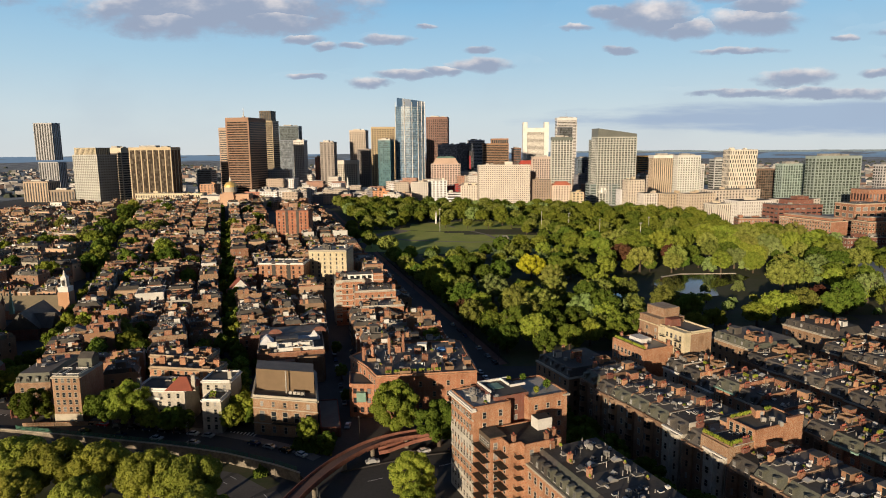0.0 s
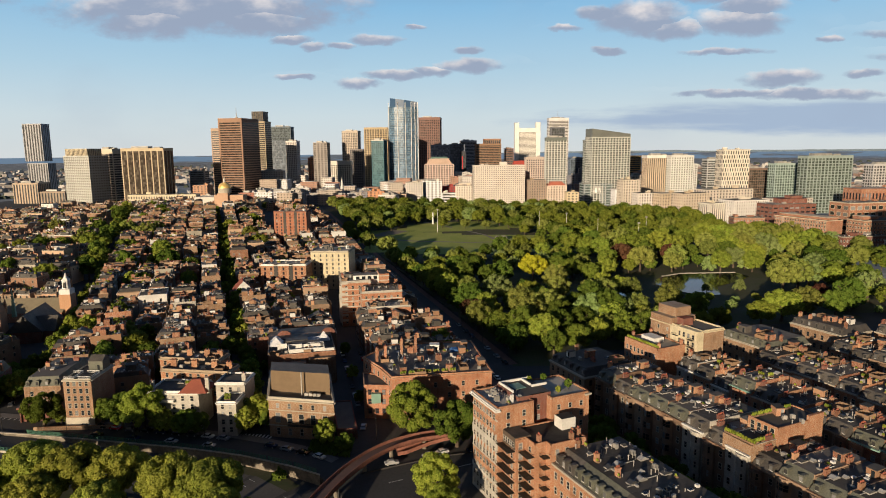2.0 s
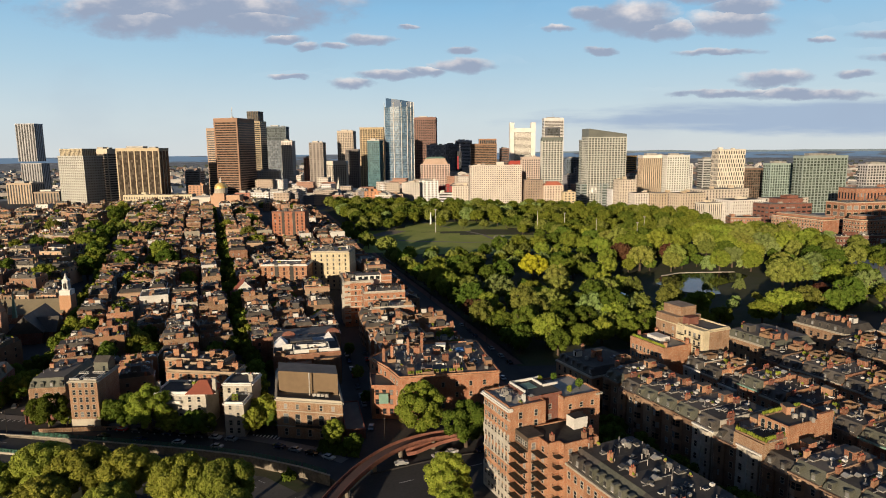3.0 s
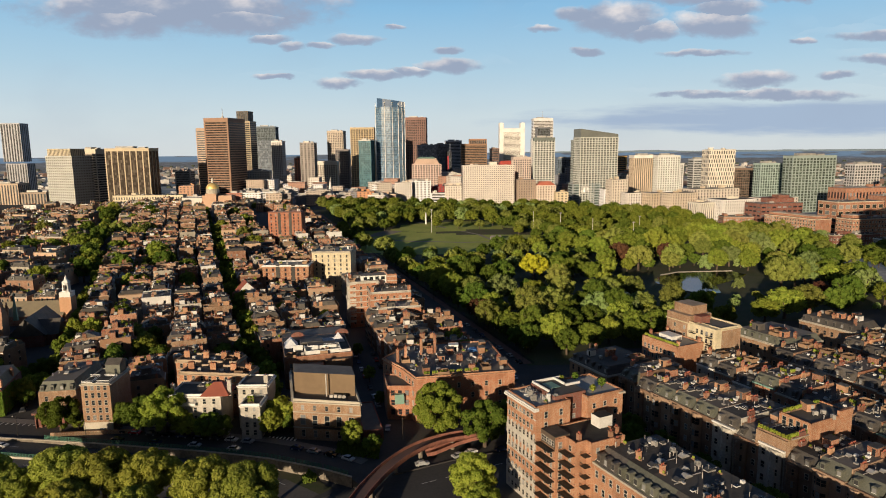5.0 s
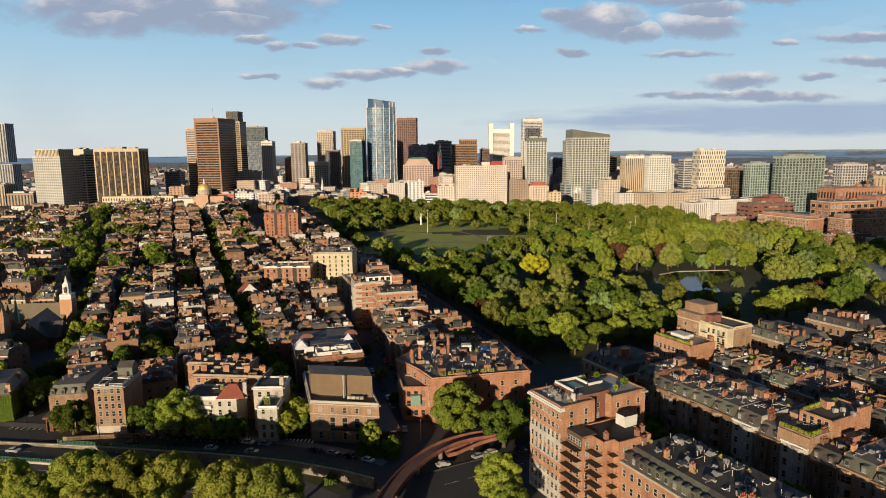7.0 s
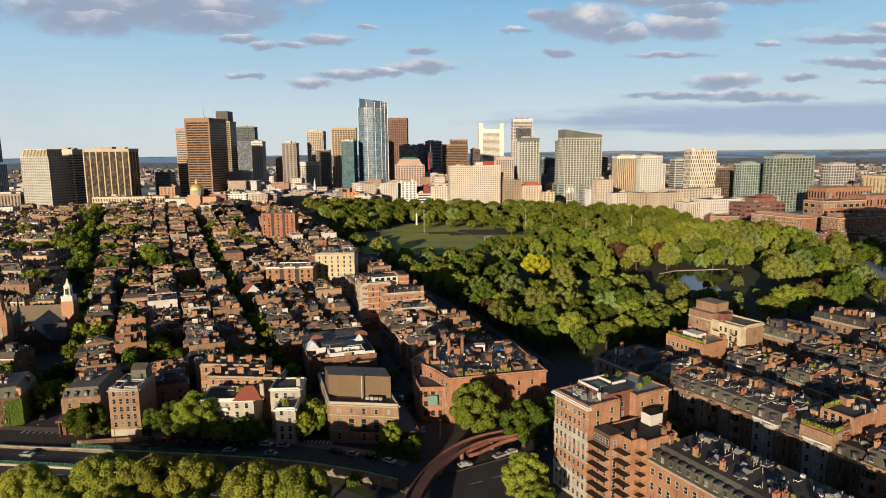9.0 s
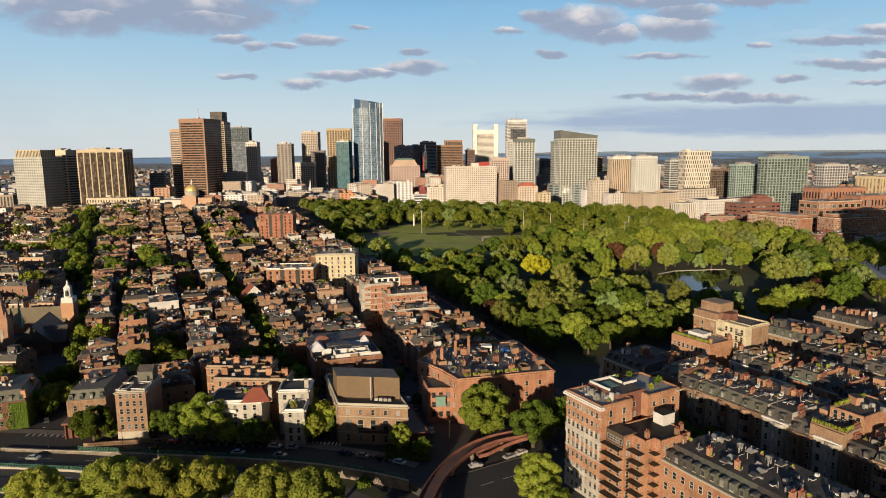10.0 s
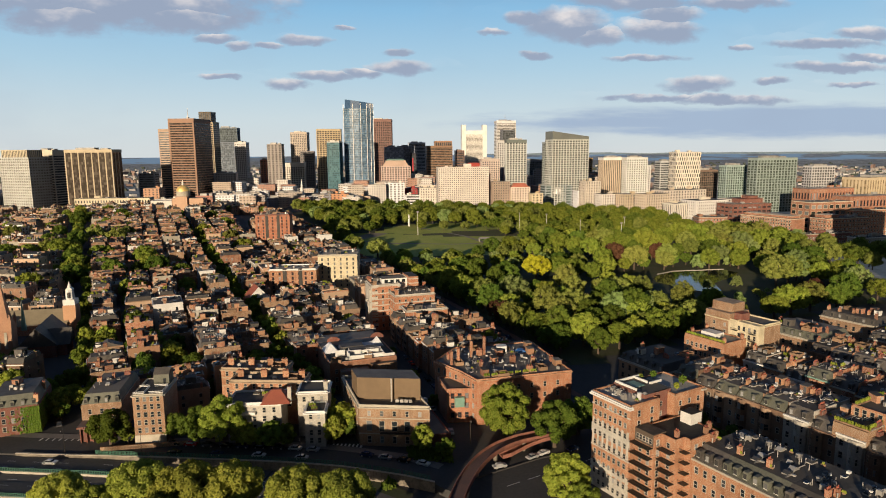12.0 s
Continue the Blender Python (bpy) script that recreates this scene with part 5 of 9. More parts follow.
for x, y in spots:
    band_ = noise.noise((x * 0.02, y * 0.02, 1.0))
    kind = "spring" if band_ > 0.05 else "olive" if band_ > -0.15 else "deep"
    if TREE_RND.random() < 0.25:
        kind = TREE_RND.choice(("spring", "olive", "deep", "pale"))
    if x > 120 and y > 560 and TREE_RND.random() < 0.5:
        kind = "spring"
    if y > 640:
        plant_far(kind, x, y, TREE_RND.uniform(0.95, 1.25) if y < 760 else TREE_RND.uniform(1.15, 1.5))
        continue
    if 500 < y < 580 and -100 < x < 110:
        plant(kind, x, y, TREE_RND.uniform(0.7, 0.95))
        continue
    plant(kind, x, y, TREE_RND.choice((.75, .95, 1.1, 1.25)) * TREE_RND.uniform(.94, 1.06) if y < 560 else TREE_RND.uniform(1.2, 1.55) if y < 760 else TREE_RND.uniform(1.45, 1.85))
join_far("distant_park_trees", "dense green park trees beyond the lawn")
# ---- building pieces ----
def window_mesh(w=1.0, h=1.7, frame_mat=None, glass=None, name="window"):
    """A sash window that faces -y, in one piece: projecting surround and sill, two recessed panes."""
    o, a, b = 0.10, -0.10, -0.02
    mid = h * 0.5
    xo, xi = w / 2 + o, w / 2
    v, f, m_ = [], [], []

    def q(pts, mat=0):
        i0 = len(v)
        v.extend(pts)
        f.append(tuple(range(i0, i0 + len(pts))))
        m_.append(mat)
    zs = [-o, 0.0, mid - .05, mid + .05, h, h + o]
    xs_ = [-xo, -xi, xi, xo]
    for r in range(5):
        for c in range(3):
            hole = c == 1 and r in (1, 3)
            x0, x1, z0, z1 = xs_[c], xs_[c + 1], zs[r], zs[r + 1]
            if not hole:
                q([(x0, a, z0), (x1, a, z0), (x1, a, z1), (x0, a, z1)])
            else:
                q([(x0, b, z0), (x1, b, z0), (x1, b, z1), (x0, b, z1)], 1)
                q([(x0, a, z0), (x1, a, z0), (x1, b, z0), (x0, b, z0)])
                q([(x0, a, z1), (x0, b, z1), (x1, b, z1), (x1, a, z1)])
                q([(x0, a, z0), (x0, b, z0), (x0, b, z1), (x0, a, z1)])
                q([(x1, a, z0), (x1, a, z1), (x1, b, z1), (x1, b, z0)])
    for pts in ([(-xo, a, -o), (-xo, a, h + o), (-xo, .02, h + o), (-xo, .02, -o)], [(xo, a, -o), (xo, .02, -o), (xo, .02, h + o), (xo, a, h + o)],
                [(-xo, a, h + o), (xo, a, h + o), (xo, .02, h + o), (-xo, .02, h + o)], [(-xo, a, -o), (-xo, .02, -o), (xo, .02, -o), (xo, a, -o)]):
        q(pts)
    bm = bmesh.new()
    made_ = [bm.verts.new(p_) for p_ in v]
    for face_, mt in zip(f, m_):
        bm.faces.new([made_[k] for k in face_]).material_index = mt
    bmesh.ops.remove_doubles(bm, verts=bm.verts, dist=0.001)
    me = bpy.data.meshes.new(name)
    bm.to_mesh(me)
    bm.free()
    me.materials.append(frame_mat or LIMESTONE)
    me.materials.append(glass or GLASS)
    return me


WIN = window_mesh()
WIN_WHITE = window_mesh(1.0, 1.7, STUCCO, GLASS)
WIN_TALL = window_mesh(1.1, 2.3, LIMESTONE, GLASS)
WIN_SMALL = window_mesh(0.9, 1.35, STUCCO, GLASS)
WIN_BROWN = window_mesh(1.1, 1.9, BROWNSTONE, GLASS)
WIN_PLAIN = window_mesh(1.25, 1.9, BRICK_DARK, GLASS)
WIN_WIDE = window_mesh(2.2, 1.7, WHITE, GLASS)


def windows_on(parent, p0, p1, z0, rows, rise_, n, mesh, margin=1.0, skip=(), label=""):
    """Rows of windows along a wall from p0 to p1; the outside lies to the right of that way."""
    (xa, ya), (xb, yb) = p0, p1
    ln = math.hypot(xb - xa, yb - ya)
    ang = math.atan2(yb - ya, xb - xa)
    for r in range(rows):
        for k in range(n):
            if (r, k) in skip:
                continue
            q = (margin + (ln - 2 * margin) * (k + 0.5) / n) / ln
            part("window", mesh, None, parent, label, at=Matrix.Translation((xa + (xb - xa) * q, ya + (yb - ya) * q, z0 + r * rise_)) @ Matrix.Rotation(ang, 4, "Z"))


def chimney_mesh(w, d, h, pots, mat):
    s = Shape()
    s.box(0, 0, -0.6, w, d, h + 0.6, 0)
    s.box(0, 0, h, w + 0.16, d + 0.16, 0.18, 0)
    for k in range(pots):
        s.tube(-w / 2 + w * (k + 0.5) / pots, 0, h + 0.18, 0.16, 0.55, 0.13, 6, 1)
    return s.mesh("chimney", mat, TILE_RED)


CHIM = [chimney_mesh(0.9, 0.7, 1.7, 1, BRICK), chimney_mesh(1.6, 0.7, 1.9, 2, BRICK), chimney_mesh(2.4, 0.8, 2.3, 3, BRICK), chimney_mesh(1.2, 0.9, 2.6, 2, BRICK)]
CHIM_BIG = [chimney_mesh(1.6, 0.8, 1.9, 3, BRICK), chimney_mesh(1.1, 0.9, 2.1, 2, BRICK), chimney_mesh(2.2, 0.8, 1.5, 4, BRICK_DARK)]


def deck_mesh(w, d, h=0.35):
    """A timber roof deck with a boarded rail all round."""
    s = Shape()
    s.box(0, 0, 0, w - 0.3, d - 0.3, h, 0)
    n, o = len(s.v), 0.07
    for z_ in (0.0, h + 1.0):
        for q in (0.0, o):
            s.v += [(-w / 2 + q, -d / 2 + q, z_), (w / 2 - q, -d / 2 + q, z_), (w / 2 - q, d / 2 - q, z_), (-w / 2 + q, d / 2 - q, z_)]
    for k in range(4):
        k2 = (k + 1) % 4
        s.f += [(n + k, n + k2, n + 8 + k2, n + 8 + k), (n + 4 + k2, n + 4 + k, n + 12 + k, n + 12 + k2), (n + 8 + k, n + 8 + k2, n + 12 + k2, n + 12 + k)]
        s.m += [1, 1, 1]
    return s.mesh("roof_deck", WOOD, WOOD)


def hut_mesh(w, d, h, wall, roof):
    s = Shape()
    s.box(0, 0, 0, w, d, h, 0)
    s.box(0, 0, h, w + 0.3, d + 0.3, 0.14, 1)
    s.box(w * 0.2, -d / 2 - 0.03, 0.1, 0.85, 0.08, min(1.9, h - 0.2), 2)
    return s.mesh("roof_house", wall, roof, GLASS)


def unit_mesh():
    s = Shape()
    s.box(0, 0, 0.25, 1.2, 0.9, 1.0)
    s.tube(0, 0, 1.25, 0.38, 0.08, 0.38, 10)
    for sx in (-1, 1):
        s.box(sx * 0.5, 0, 0, 0.1, 0.8, 0.25)
    return s.mesh("cooling_unit", METAL)


def skylight_mesh(w, d):
    s = Shape()
    s.box(0, 0, 0, w, d, 0.3, 0)
    s.frustum(0, 0, 0.3, w - .1, d - .1, 0.5, w - .1, d * 0.15, 1)
    return s.mesh("skylight", METAL, GLASS_PALE)


def vent_mesh():
    s = Shape()
    s.tube(0, 0, 0, 0.14, 1.1, 0.14, 6)
    s.tube(0, 0, 1.1, 0.28, 0.22, 0.1, 6)
    return s.mesh("vent_pipe", METAL)


def planter_mesh():
    s = Shape()
    s.box(0, 0, 0, 2.2, 0.7, 0.5, 0)
    rg = random.Random(4)
    for k in range(40):
        s.box(rg.uniform(-1, 1), rg.uniform(-.3, .3), 0.5 + rg.random() * 0.3, .3, .3, .3 + .5 * rg.random(), 1, rg.uniform(0, 90), 0.3)
    return s.mesh("roof_planter", WOOD, LEAF)


EXTRAS = [("roof_deck", deck_mesh(4.2, 3.6), 2.3), ("roof_deck", deck_mesh(3.2, 4.6), 2.4), ("roof_house", hut_mesh(2.4, 3.2, 2.3, BRICK, TAR), 1.8),
          ("roof_house", hut_mesh(2.2, 2.6, 2.2, WHITE, TAR), 1.6), ("roof_house", hut_mesh(3.6, 3.4, 2.6, SLATE, TAR), 2.2), ("cooling_unit", unit_mesh(), 0.8),
          ("skylight", skylight_mesh(1.6, 2.4), 1.2), ("vent_pipe", vent_mesh(), 0.4), ("roof_planter", planter_mesh(), 1.1), ("cooling_unit", unit_mesh(), 0.8), ("skylight", skylight_mesh(1.1, 1.4), 0.9)]
SMALL = [EXTRAS[5], EXTRAS[6], EXTRAS[7], EXTRAS[7], EXTRAS[10], EXTRAS[10], EXTRAS[2], EXTRAS[0], EXTRAS[6], EXTRAS[5], EXTRAS[8], EXTRAS[1]]


def clutter(parent, w, d, z, n, rg, x=0.0, y=0.0, kinds=EXTRAS):
    """Roof furniture spread over a flat roof, none overlapping."""
    taken = []
    for k in range(n * 3):
        name, me, r = rg.choice(kinds)
        px, py = x + rg.uniform(-w / 2 + r, w / 2 - r) if w > 2 * r else x, y + rg.uniform(-d / 2 + r, d / 2 - r) if d > 2 * r else y
        if w < 1.6 * r or d < 1.6 * r or any((px - a) ** 2 + (py - b) ** 2 < (r + q) ** 2 for a, b, q in taken):
            continue
        taken.append((px, py, r))
        part(name, me, None, parent, at=Matrix.Translation((px, py, z)) @ Matrix.Rotation(rg.choice((0, math.pi / 2, math.pi)), 4, "Z"))
        if len(taken) >= n:
            break


def roof_bits(w, d, n, rg):
    """Small roof fittings of one roof: pipes, hatches, cable trays, aerials, coping lights."""
    s = Shape()
    for k in range(n):
        x, y, q = rg.uniform(-w / 2, w / 2), rg.uniform(-d / 2, d / 2), rg.random()
        if q < .3:
            s.tube(x, y, 0, .11, rg.uniform(.5, 1.6), .11, 5, 0)
        elif q < .55:
            s.box(x, y, 0, rg.uniform(.5, 1.1), rg.uniform(.4, .9), rg.uniform(.3, .8), rg.choice((0, 1, 1)))
        elif q < .7:
            s.box(x, y, .15, .16, rg.uniform(1.5, 4), .14, 0)
        elif q < .82:
            s.box(x, y, 0, .9, 1.3, .18, 1)
            s.box(x, y, .18, .7, 1.1, .06, 2)
        elif q < .92:
            s.tube(x, y, 0, .03, rg.uniform(1.6, 2.8), .03, 4, 0)
            s.box(x, y, 1.5, 1.0, .04, .04, 0)
        else:
            s.box(x, y, 0, rg.uniform(.6, 1.6), .5, .4, 3)
            s.box(x, y, .4, rg.uniform(.5, 1.2), .45, .5, 4, 0, .6)
    return s


BITS = (METAL, WHITE, GLASS, WOOD, LEAF)


def punched(name, label, x, y, w, d, top, turn, wall, floor, bay, win=(1.3, 1.9), frame=None, faces="fl", glass=None, roof=TAR, group="buildings round the park", steps=(), stagger=0.0):
    """A walled block whose windows are set one by one in pale surrounds, with string courses, parapet, huts and roof plant."""
    t = thing(name, label, "building", group, pose(x, y, rise(x, y), 0, 0, turn))
    rg = random.Random(int(x * 3 + y * 5))
    h = top - rise(x, y)
    part("wall", Shape().box(0, 0, -3, w, d, h + 3), wall, t)
    q = Shape()
    n = max(2, int((h - 1.2) / floor))
    st = (h - 1.0) / n
    sides = {"f": ((-w / 2, -d / 2), (1, 0), w), "l": ((-w / 2, d / 2), (0, -1), d), "r": ((w / 2, -d / 2), (0, 1), d)}
    for f_ in faces:
        (ox, oy), (ux, uy), ln = sides[f_]
        nx, ny = uy, -ux
        cols = max(2, round(ln / bay))
        for r in range(n):
            for k in range(cols):
                m_ = ln * (k + .5) / cols + stagger * (r % 2 - .5)
                z0 = .8 + r * st
                for o_, e_, mt in ((.07, .28, 0), (.12, 0.0, 1)):
                    a = [(ox + ux * (m_ + k_ * (win[0] / 2 + e_)) + nx * o_, oy + uy * (m_ + k_ * (win[0] / 2 + e_)) + ny * o_) for k_ in (-1, 1)]
                    q.face([(*a[0], z0 - e_), (*a[1], z0 - e_), (*a[1], z0 + win[1] + e_), (*a[0], z0 + win[1] + e_)], mt)
    part("window_rest", q, (frame or LIMESTONE, glass or GLASS_PALE), t, kind="stuff")
    c = Shape()
    for z_, o_, hh in ((h - .5, .5, .7), (st + .2, .3, .35)):
        c.box(0, 0, z_, w + o_, d + o_, hh)
    part("cornice", c, frame or LIMESTONE, t)
    part("roof", Shape().box(0, 0, h + .2, w - .8, d - .8, .12), roof, t)
    for k in range(3):
        part("roof_hut", Shape().box(rg.uniform(-.4, .4) * w, rg.uniform(-.3, .3) * d, h + .3, rg.uniform(3, 8), rg.uniform(3, 6), rg.uniform(1.6, 3.4)), rg.choice((wall, METAL, wall)), t)
    part("roof_clutter", roof_bits(w - 3, d - 3, int(w * .5), rg), BITS, t, kind="stuff", at=Matrix.Translation((0, 0, h + .32)))
    for lx, ly, sw, sd, sh_ in steps:
        part("set_back_storey", Shape().box(lx, ly, h, sw, sd, sh_), wall, t)
        part("set_back_roof", Shape().box(lx, ly, h + sh_, sw + .4, sd + .4, .3), frame or LIMESTONE, t)
    return t


HOTEL_BRICK = masonry("hotel_brick", (0.40, 0.165, 0.090), (0.31, 0.120, 0.068), (0.40, 0.29, 0.22), vary=0.08)
HOTEL_TRIM = paint(0.64, 0.55, 0.42)
HOTEL_GLASS = glazing("hotel_window_glass", (0.030, 0.034, 0.030), 0.15, 0.7)
punched("red_brick_house", "red brick block at the park edge with pale window surrounds", 360, 766, 35, 20, 14, -8, HOTEL_BRICK, 3.4, 3.4, (1.3, 1.9), None, "fl")
rt = punched("red_terraced_block", "red terraced brick block with pale bands", 425, 800, 60, 30, 27, 10, BRICK_DARK, 5.0, 7.5, (5.2, 1.8), BRICK_DARK, "fl", GLASS, GRAVEL, steps=((8, 4, 34, 18, 5.5), (14, 6, 16, 12, 9)))
punched("brick_hotel", "long red brick hotel with paired pale-framed windows", 372, 659, 62, 22, 24.5, -70, HOTEL_BRICK, 3.3, 3.1, (1.45, 2.0), HOTEL_TRIM, "fl", HOTEL_GLASS, TAR, steps=((0, 0, 56, 16, 2.6),))
punched("brick_hotel_wing", "taller red brick hotel wing with dark window groups", 424, 652, 56, 26, 41, 10, HOTEL_BRICK, 6.4, 8.0, (5.0, 3.6), HOTEL_TRIM, "fl", HOTEL_GLASS, TAR)
punched("brick_hotel_wing", "stepped red brick hotel wing with square windows", 412, 608, 54, 20, 28, 10, HOTEL_BRICK, 3.4, 3.6, (1.5, 1.8), HOTEL_TRIM, "fl", HOTEL_GLASS, TAR, steps=((-14, 2, 18, 12, 3.2),))
punched("brick_hotel_wing", "red brick hotel end wing", 474, 648, 58, 20, 32, 10, HOTEL_BRICK, 3.6, 4.0, (1.5, 1.9), HOTEL_TRIM, "fl", HOTEL_GLASS, TAR)
punched("dark_brick_terrace", "shaded dark brick terrace by the park", 384, 590, 52, 14, 15, 10, BRICK_DARK, 3.6, 3.2, (1.2, 1.9), LIMESTONE, "fl")
punched("grey_stone_terrace", "shaded grey stone terrace by the park", 410, 563, 40, 14, 14, 10, LIMESTONE, 3.6, 3.2, (1.2, 1.9), WHITE, "fl")
punched("red_brick_hotel", "broad red brick hotel with tall slotted windows", 565, 839.5, 76, 30, 43, 10, HOTEL_BRICK, 13, 5.0, (2.0, 8.0), BRICK_DARK, "fl", GLASS, GRAVEL)
punched("brick_club_block", "broad brick hall with tall slotted windows behind the hotel", 560, 760, 70, 26, 38, 10, HOTEL_BRICK, 11, 5.4, (2.0, 7.0), BRICK_DARK, "fl", GLASS, GRAVEL)
# tall block out of view, added to cast shade over the hotels
punched("garden_side_apartments", "unseen tan brick block added to shade the hotel side", 338, 392, 58, 40, 70, 24, BRICK_TAN, 3.4, 3.6, (1.4, 1.9), LIMESTONE, "fl")
PALE_STONE = paint(0.66, 0.58, 0.42)
punched("long_stone_courthouse", "long pale stone building with tall windows on the hill", -466, 1064, 112, 20, 28, 0, PALE_STONE, 6.0, 4.2, (1.8, 4.0), PALE_STONE, "flr", GLASS_PALE, SLATE)
punched("white_stone_wing", "long white stone building with regular windows on the hill", -366, 1052, 66, 16, 26, 0, paint(0.72, 0.69, 0.62), 5.0, 3.6, (1.4, 2.8), paint(0.72, 0.69, 0.62), "flr", GLASS_PALE, GRAVEL)
SLAB_WALL = paint(0.70, 0.64, 0.58)
punched("striped_flats_tower", "white apartment tower with dark staggered window strips", 478, 1074, 46, 24, 93, 4, paint(0.70, 0.64, 0.55), 6.6, 4.2, (1.7, 5.2), paint(0.62, 0.57, 0.5), "flr", GLASS, GRAVEL, "downtown towers", stagger=1.9)
punched("white_slab_flats", "broad white concrete apartment slab with rows of grey windows", 88, 1070, 85, 24, 71, 3, SLAB_WALL, 3.1, 3.5, (1.7, 1.5), SLAB_WALL, "flr", glazing("slab_window_glass", (0.06, 0.055, 0.055), 0.3, 0.6), GRAVEL, "downtown towers", steps=((8, 0, 12, 9, 5.0),))
# ---- old brick row houses ----
def row_house(seed, w, d, h, wall, detail, roof="flat", label=""):
    rg = random.Random(seed)
    t = thing("row_house", label, "house", "brick row houses")
    s = Shape()
    s.box(0, 0, -4, w, d, h + 4)
    for sx in (-1, 1):
        s.box(sx * (w / 2 - 0.16), 0, h, 0.32, d, 0.65)
    s.box(0, -d / 2 + 0.16, h, w - 0.66, 0.32, 0.4)
    s.box(0, d / 2 - 0.16, h, w - 0.66, 0.32, 0.3)
    part("wall", s, wall, t)
    top = h
    if roof == "flat":
        part("roof", Shape().box(0, 0, h, w - 0.66, d - 0.66, 0.12), TAR, t)
    elif roof == "gable":
        part("roof", Shape().gable(0, 0, h + 0.02, w - 0.66, d - 0.1, 3.0), SLATE, t)
        top = h + 1.2
        for sx in ((-0.22, 0.22) if detail == "near" else (0.0,)):
            dm_ = Shape()
            dm_.box(0, 0, 0, 1.3, 2.2, 1.5, 0)
            dm_.frustum(0, 0, 1.5, 1.5, 2.4, 0.35, 1.0, 2.0, 1)
            dm_.box(0, -1.12, 0.25, 0.85, 0.06, 1.1, 2)
            part("dormer", dm_, (WHITE, SLATE, GLASS), t, at=Matrix.Translation((sx * w, -d / 2 + 1.9, h + 0.5)))
    else:
        s = Shape()
        s.frustum(0, 0, h, w - 0.66, d - 0.2, 2.7, w - 0.7, d - 3.4, 0, 1)
        part("mansard_roof", s, (SLATE, TAR), t)
        top = h + 2.7
    part("cornice", Shape().box(0, -d / 2 - 0.12, h - 0.35, w - 0.02, 0.3, 0.45), rg.choice((LIMESTONE, WHITE, BROWNSTONE)), t)
    for k in range(2):
        me = rg.choice(CHIM[:3])
        sx = rg.choice((-1, 1))
        part("chimney", me, None, t, at=Matrix.Translation((sx * (w / 2 - 0.45), rg.uniform(-0.42, 0.42) * d, h + 0.5)) @ Matrix.Rotation(math.pi / 2, 4, "Z"))
    st = 3 if h < 12.5 else 4
    sp = (h - 1.4) / st
    if detail == "near":
        nw = 2 if w < 7 else 3
        me = rg.choice((WIN, WIN_WHITE))
        for side in (-1, 1):
            for r in range(st):
                for k in range(nw):
                    if r < st - 2:
                        continue
                    part("window", me, None, t, at=Matrix.Translation((-w / 2 + w * (k + .5) / nw, side * d / 2, 1.3 + r * sp)) @ Matrix.Rotation(0 if side < 0 else math.pi, 4, "Z"))
    else:
        q = Shape()
        nw = 2 if w < 7 else 3
        for side in (-1, 1):
            for r in range(st):
                for k in range(nw):
                    q.box(-w / 2 + w * (k + .5) / nw, side * d / 2, 1.3 + r * sp, 1.0, 0.12, 1.6, 0)
                    q.box(-w / 2 + w * (k + .5) / nw, side * d / 2, 2.9 + r * sp, 1.25, 0.2, 0.2, 1)
        part("window_rest", q, (GLASS, LIMESTONE), t, kind="stuff")
    q = Shape()
    for sx in (-1, 1):
        for r in range(st - 2, st):
            for yy in (-.26, .2):
                q.box(sx * w / 2, yy * d, 1.3 + r * sp, 0.14, 0.95, 1.5, 0)
                q.box(sx * w / 2, yy * d, 2.8 + r * sp, 0.2, 1.15, 0.16, 1)
    part("end_window", q, (GLASS, LIMESTONE), t, kind="stuff")
    if roof != "gable":
        part("roof_clutter", roof_bits(w - 1.2, d - (1.2 if roof == "flat" else 4), 16, rg), BITS, t, kind="stuff", at=Matrix.Translation((0, 0, top + .1)))
        clutter(t, w - 1.4, d - (1 if roof == "flat" else 4), top + 0.12 if roof == "flat" else top, {"near": 4, "mid": 3}[detail], rg)
    return t


LABELS = ["narrow weathered brick row house with a flat roof", "brick row house with roof deck and chimneys", "weathered brick row house with tall chimneys", "brick row house with dark slate roof"]
PROTO = {"near": [], "mid": []}
for det, count in (("near", 8), ("mid", 8)):
    for k in range(count):
        rg = random.Random(100 + k + len(det))
        roof = ("flat", "flat", "mansard", "flat", "gable", "flat", "mansard", "flat")[k]
        wall = (BRICK, BRICK_TAN, BROWNSTONE, BRICK, BRICK_TAN, BRICK_TAN, BRICK, STUCCO if det == "mid" else BROWNSTONE)[k]
        label = LABELS[3 if roof != "flat" else k % 3] if wall != STUCCO else "pale stuccoed row house with a flat roof"
        wdt = (6.4, 7.2, 7.6, 6.8, 7.0, 8.0, 7.4, 6.6)[k] * (1.0 if det != "far" else 1.35)
        PROTO[det].append((row_house(200 + 17 * k + len(det), wdt, (13, 14.5, 13.5, 12.5, 12, 14, 15, 13)[k], (11.0, 12.4, 11.2, 13.4, 11.0, 12.0, 11.6, 13.0)[k], wall, det, roof, label), wdt))
OCC = []        # plots already taken: x, y, radius
HOUSE_RND = random.Random(8)
placed = set()


def set_house(det, x, y, turn, stretch=1.0, lift=0.0):
    proto, wdt = HOUSE_RND.choice(PROTO[det])
    m = Matrix.Translation((x, y, rise(x, y) + lift)) @ Matrix.Rotation(radians(turn), 4, "Z") @ Matrix.Diagonal((1, 1, stretch, 1))
    if proto.name in placed:
        sc = proto.scale.copy()
        copy_thing(proto, m @ Matrix.Diagonal((1 / sc[0], 1 / sc[1], 1 / sc[2], 1)))
    else:
        placed.add(proto.name)
        proto.matrix_basis = m
    return wdt


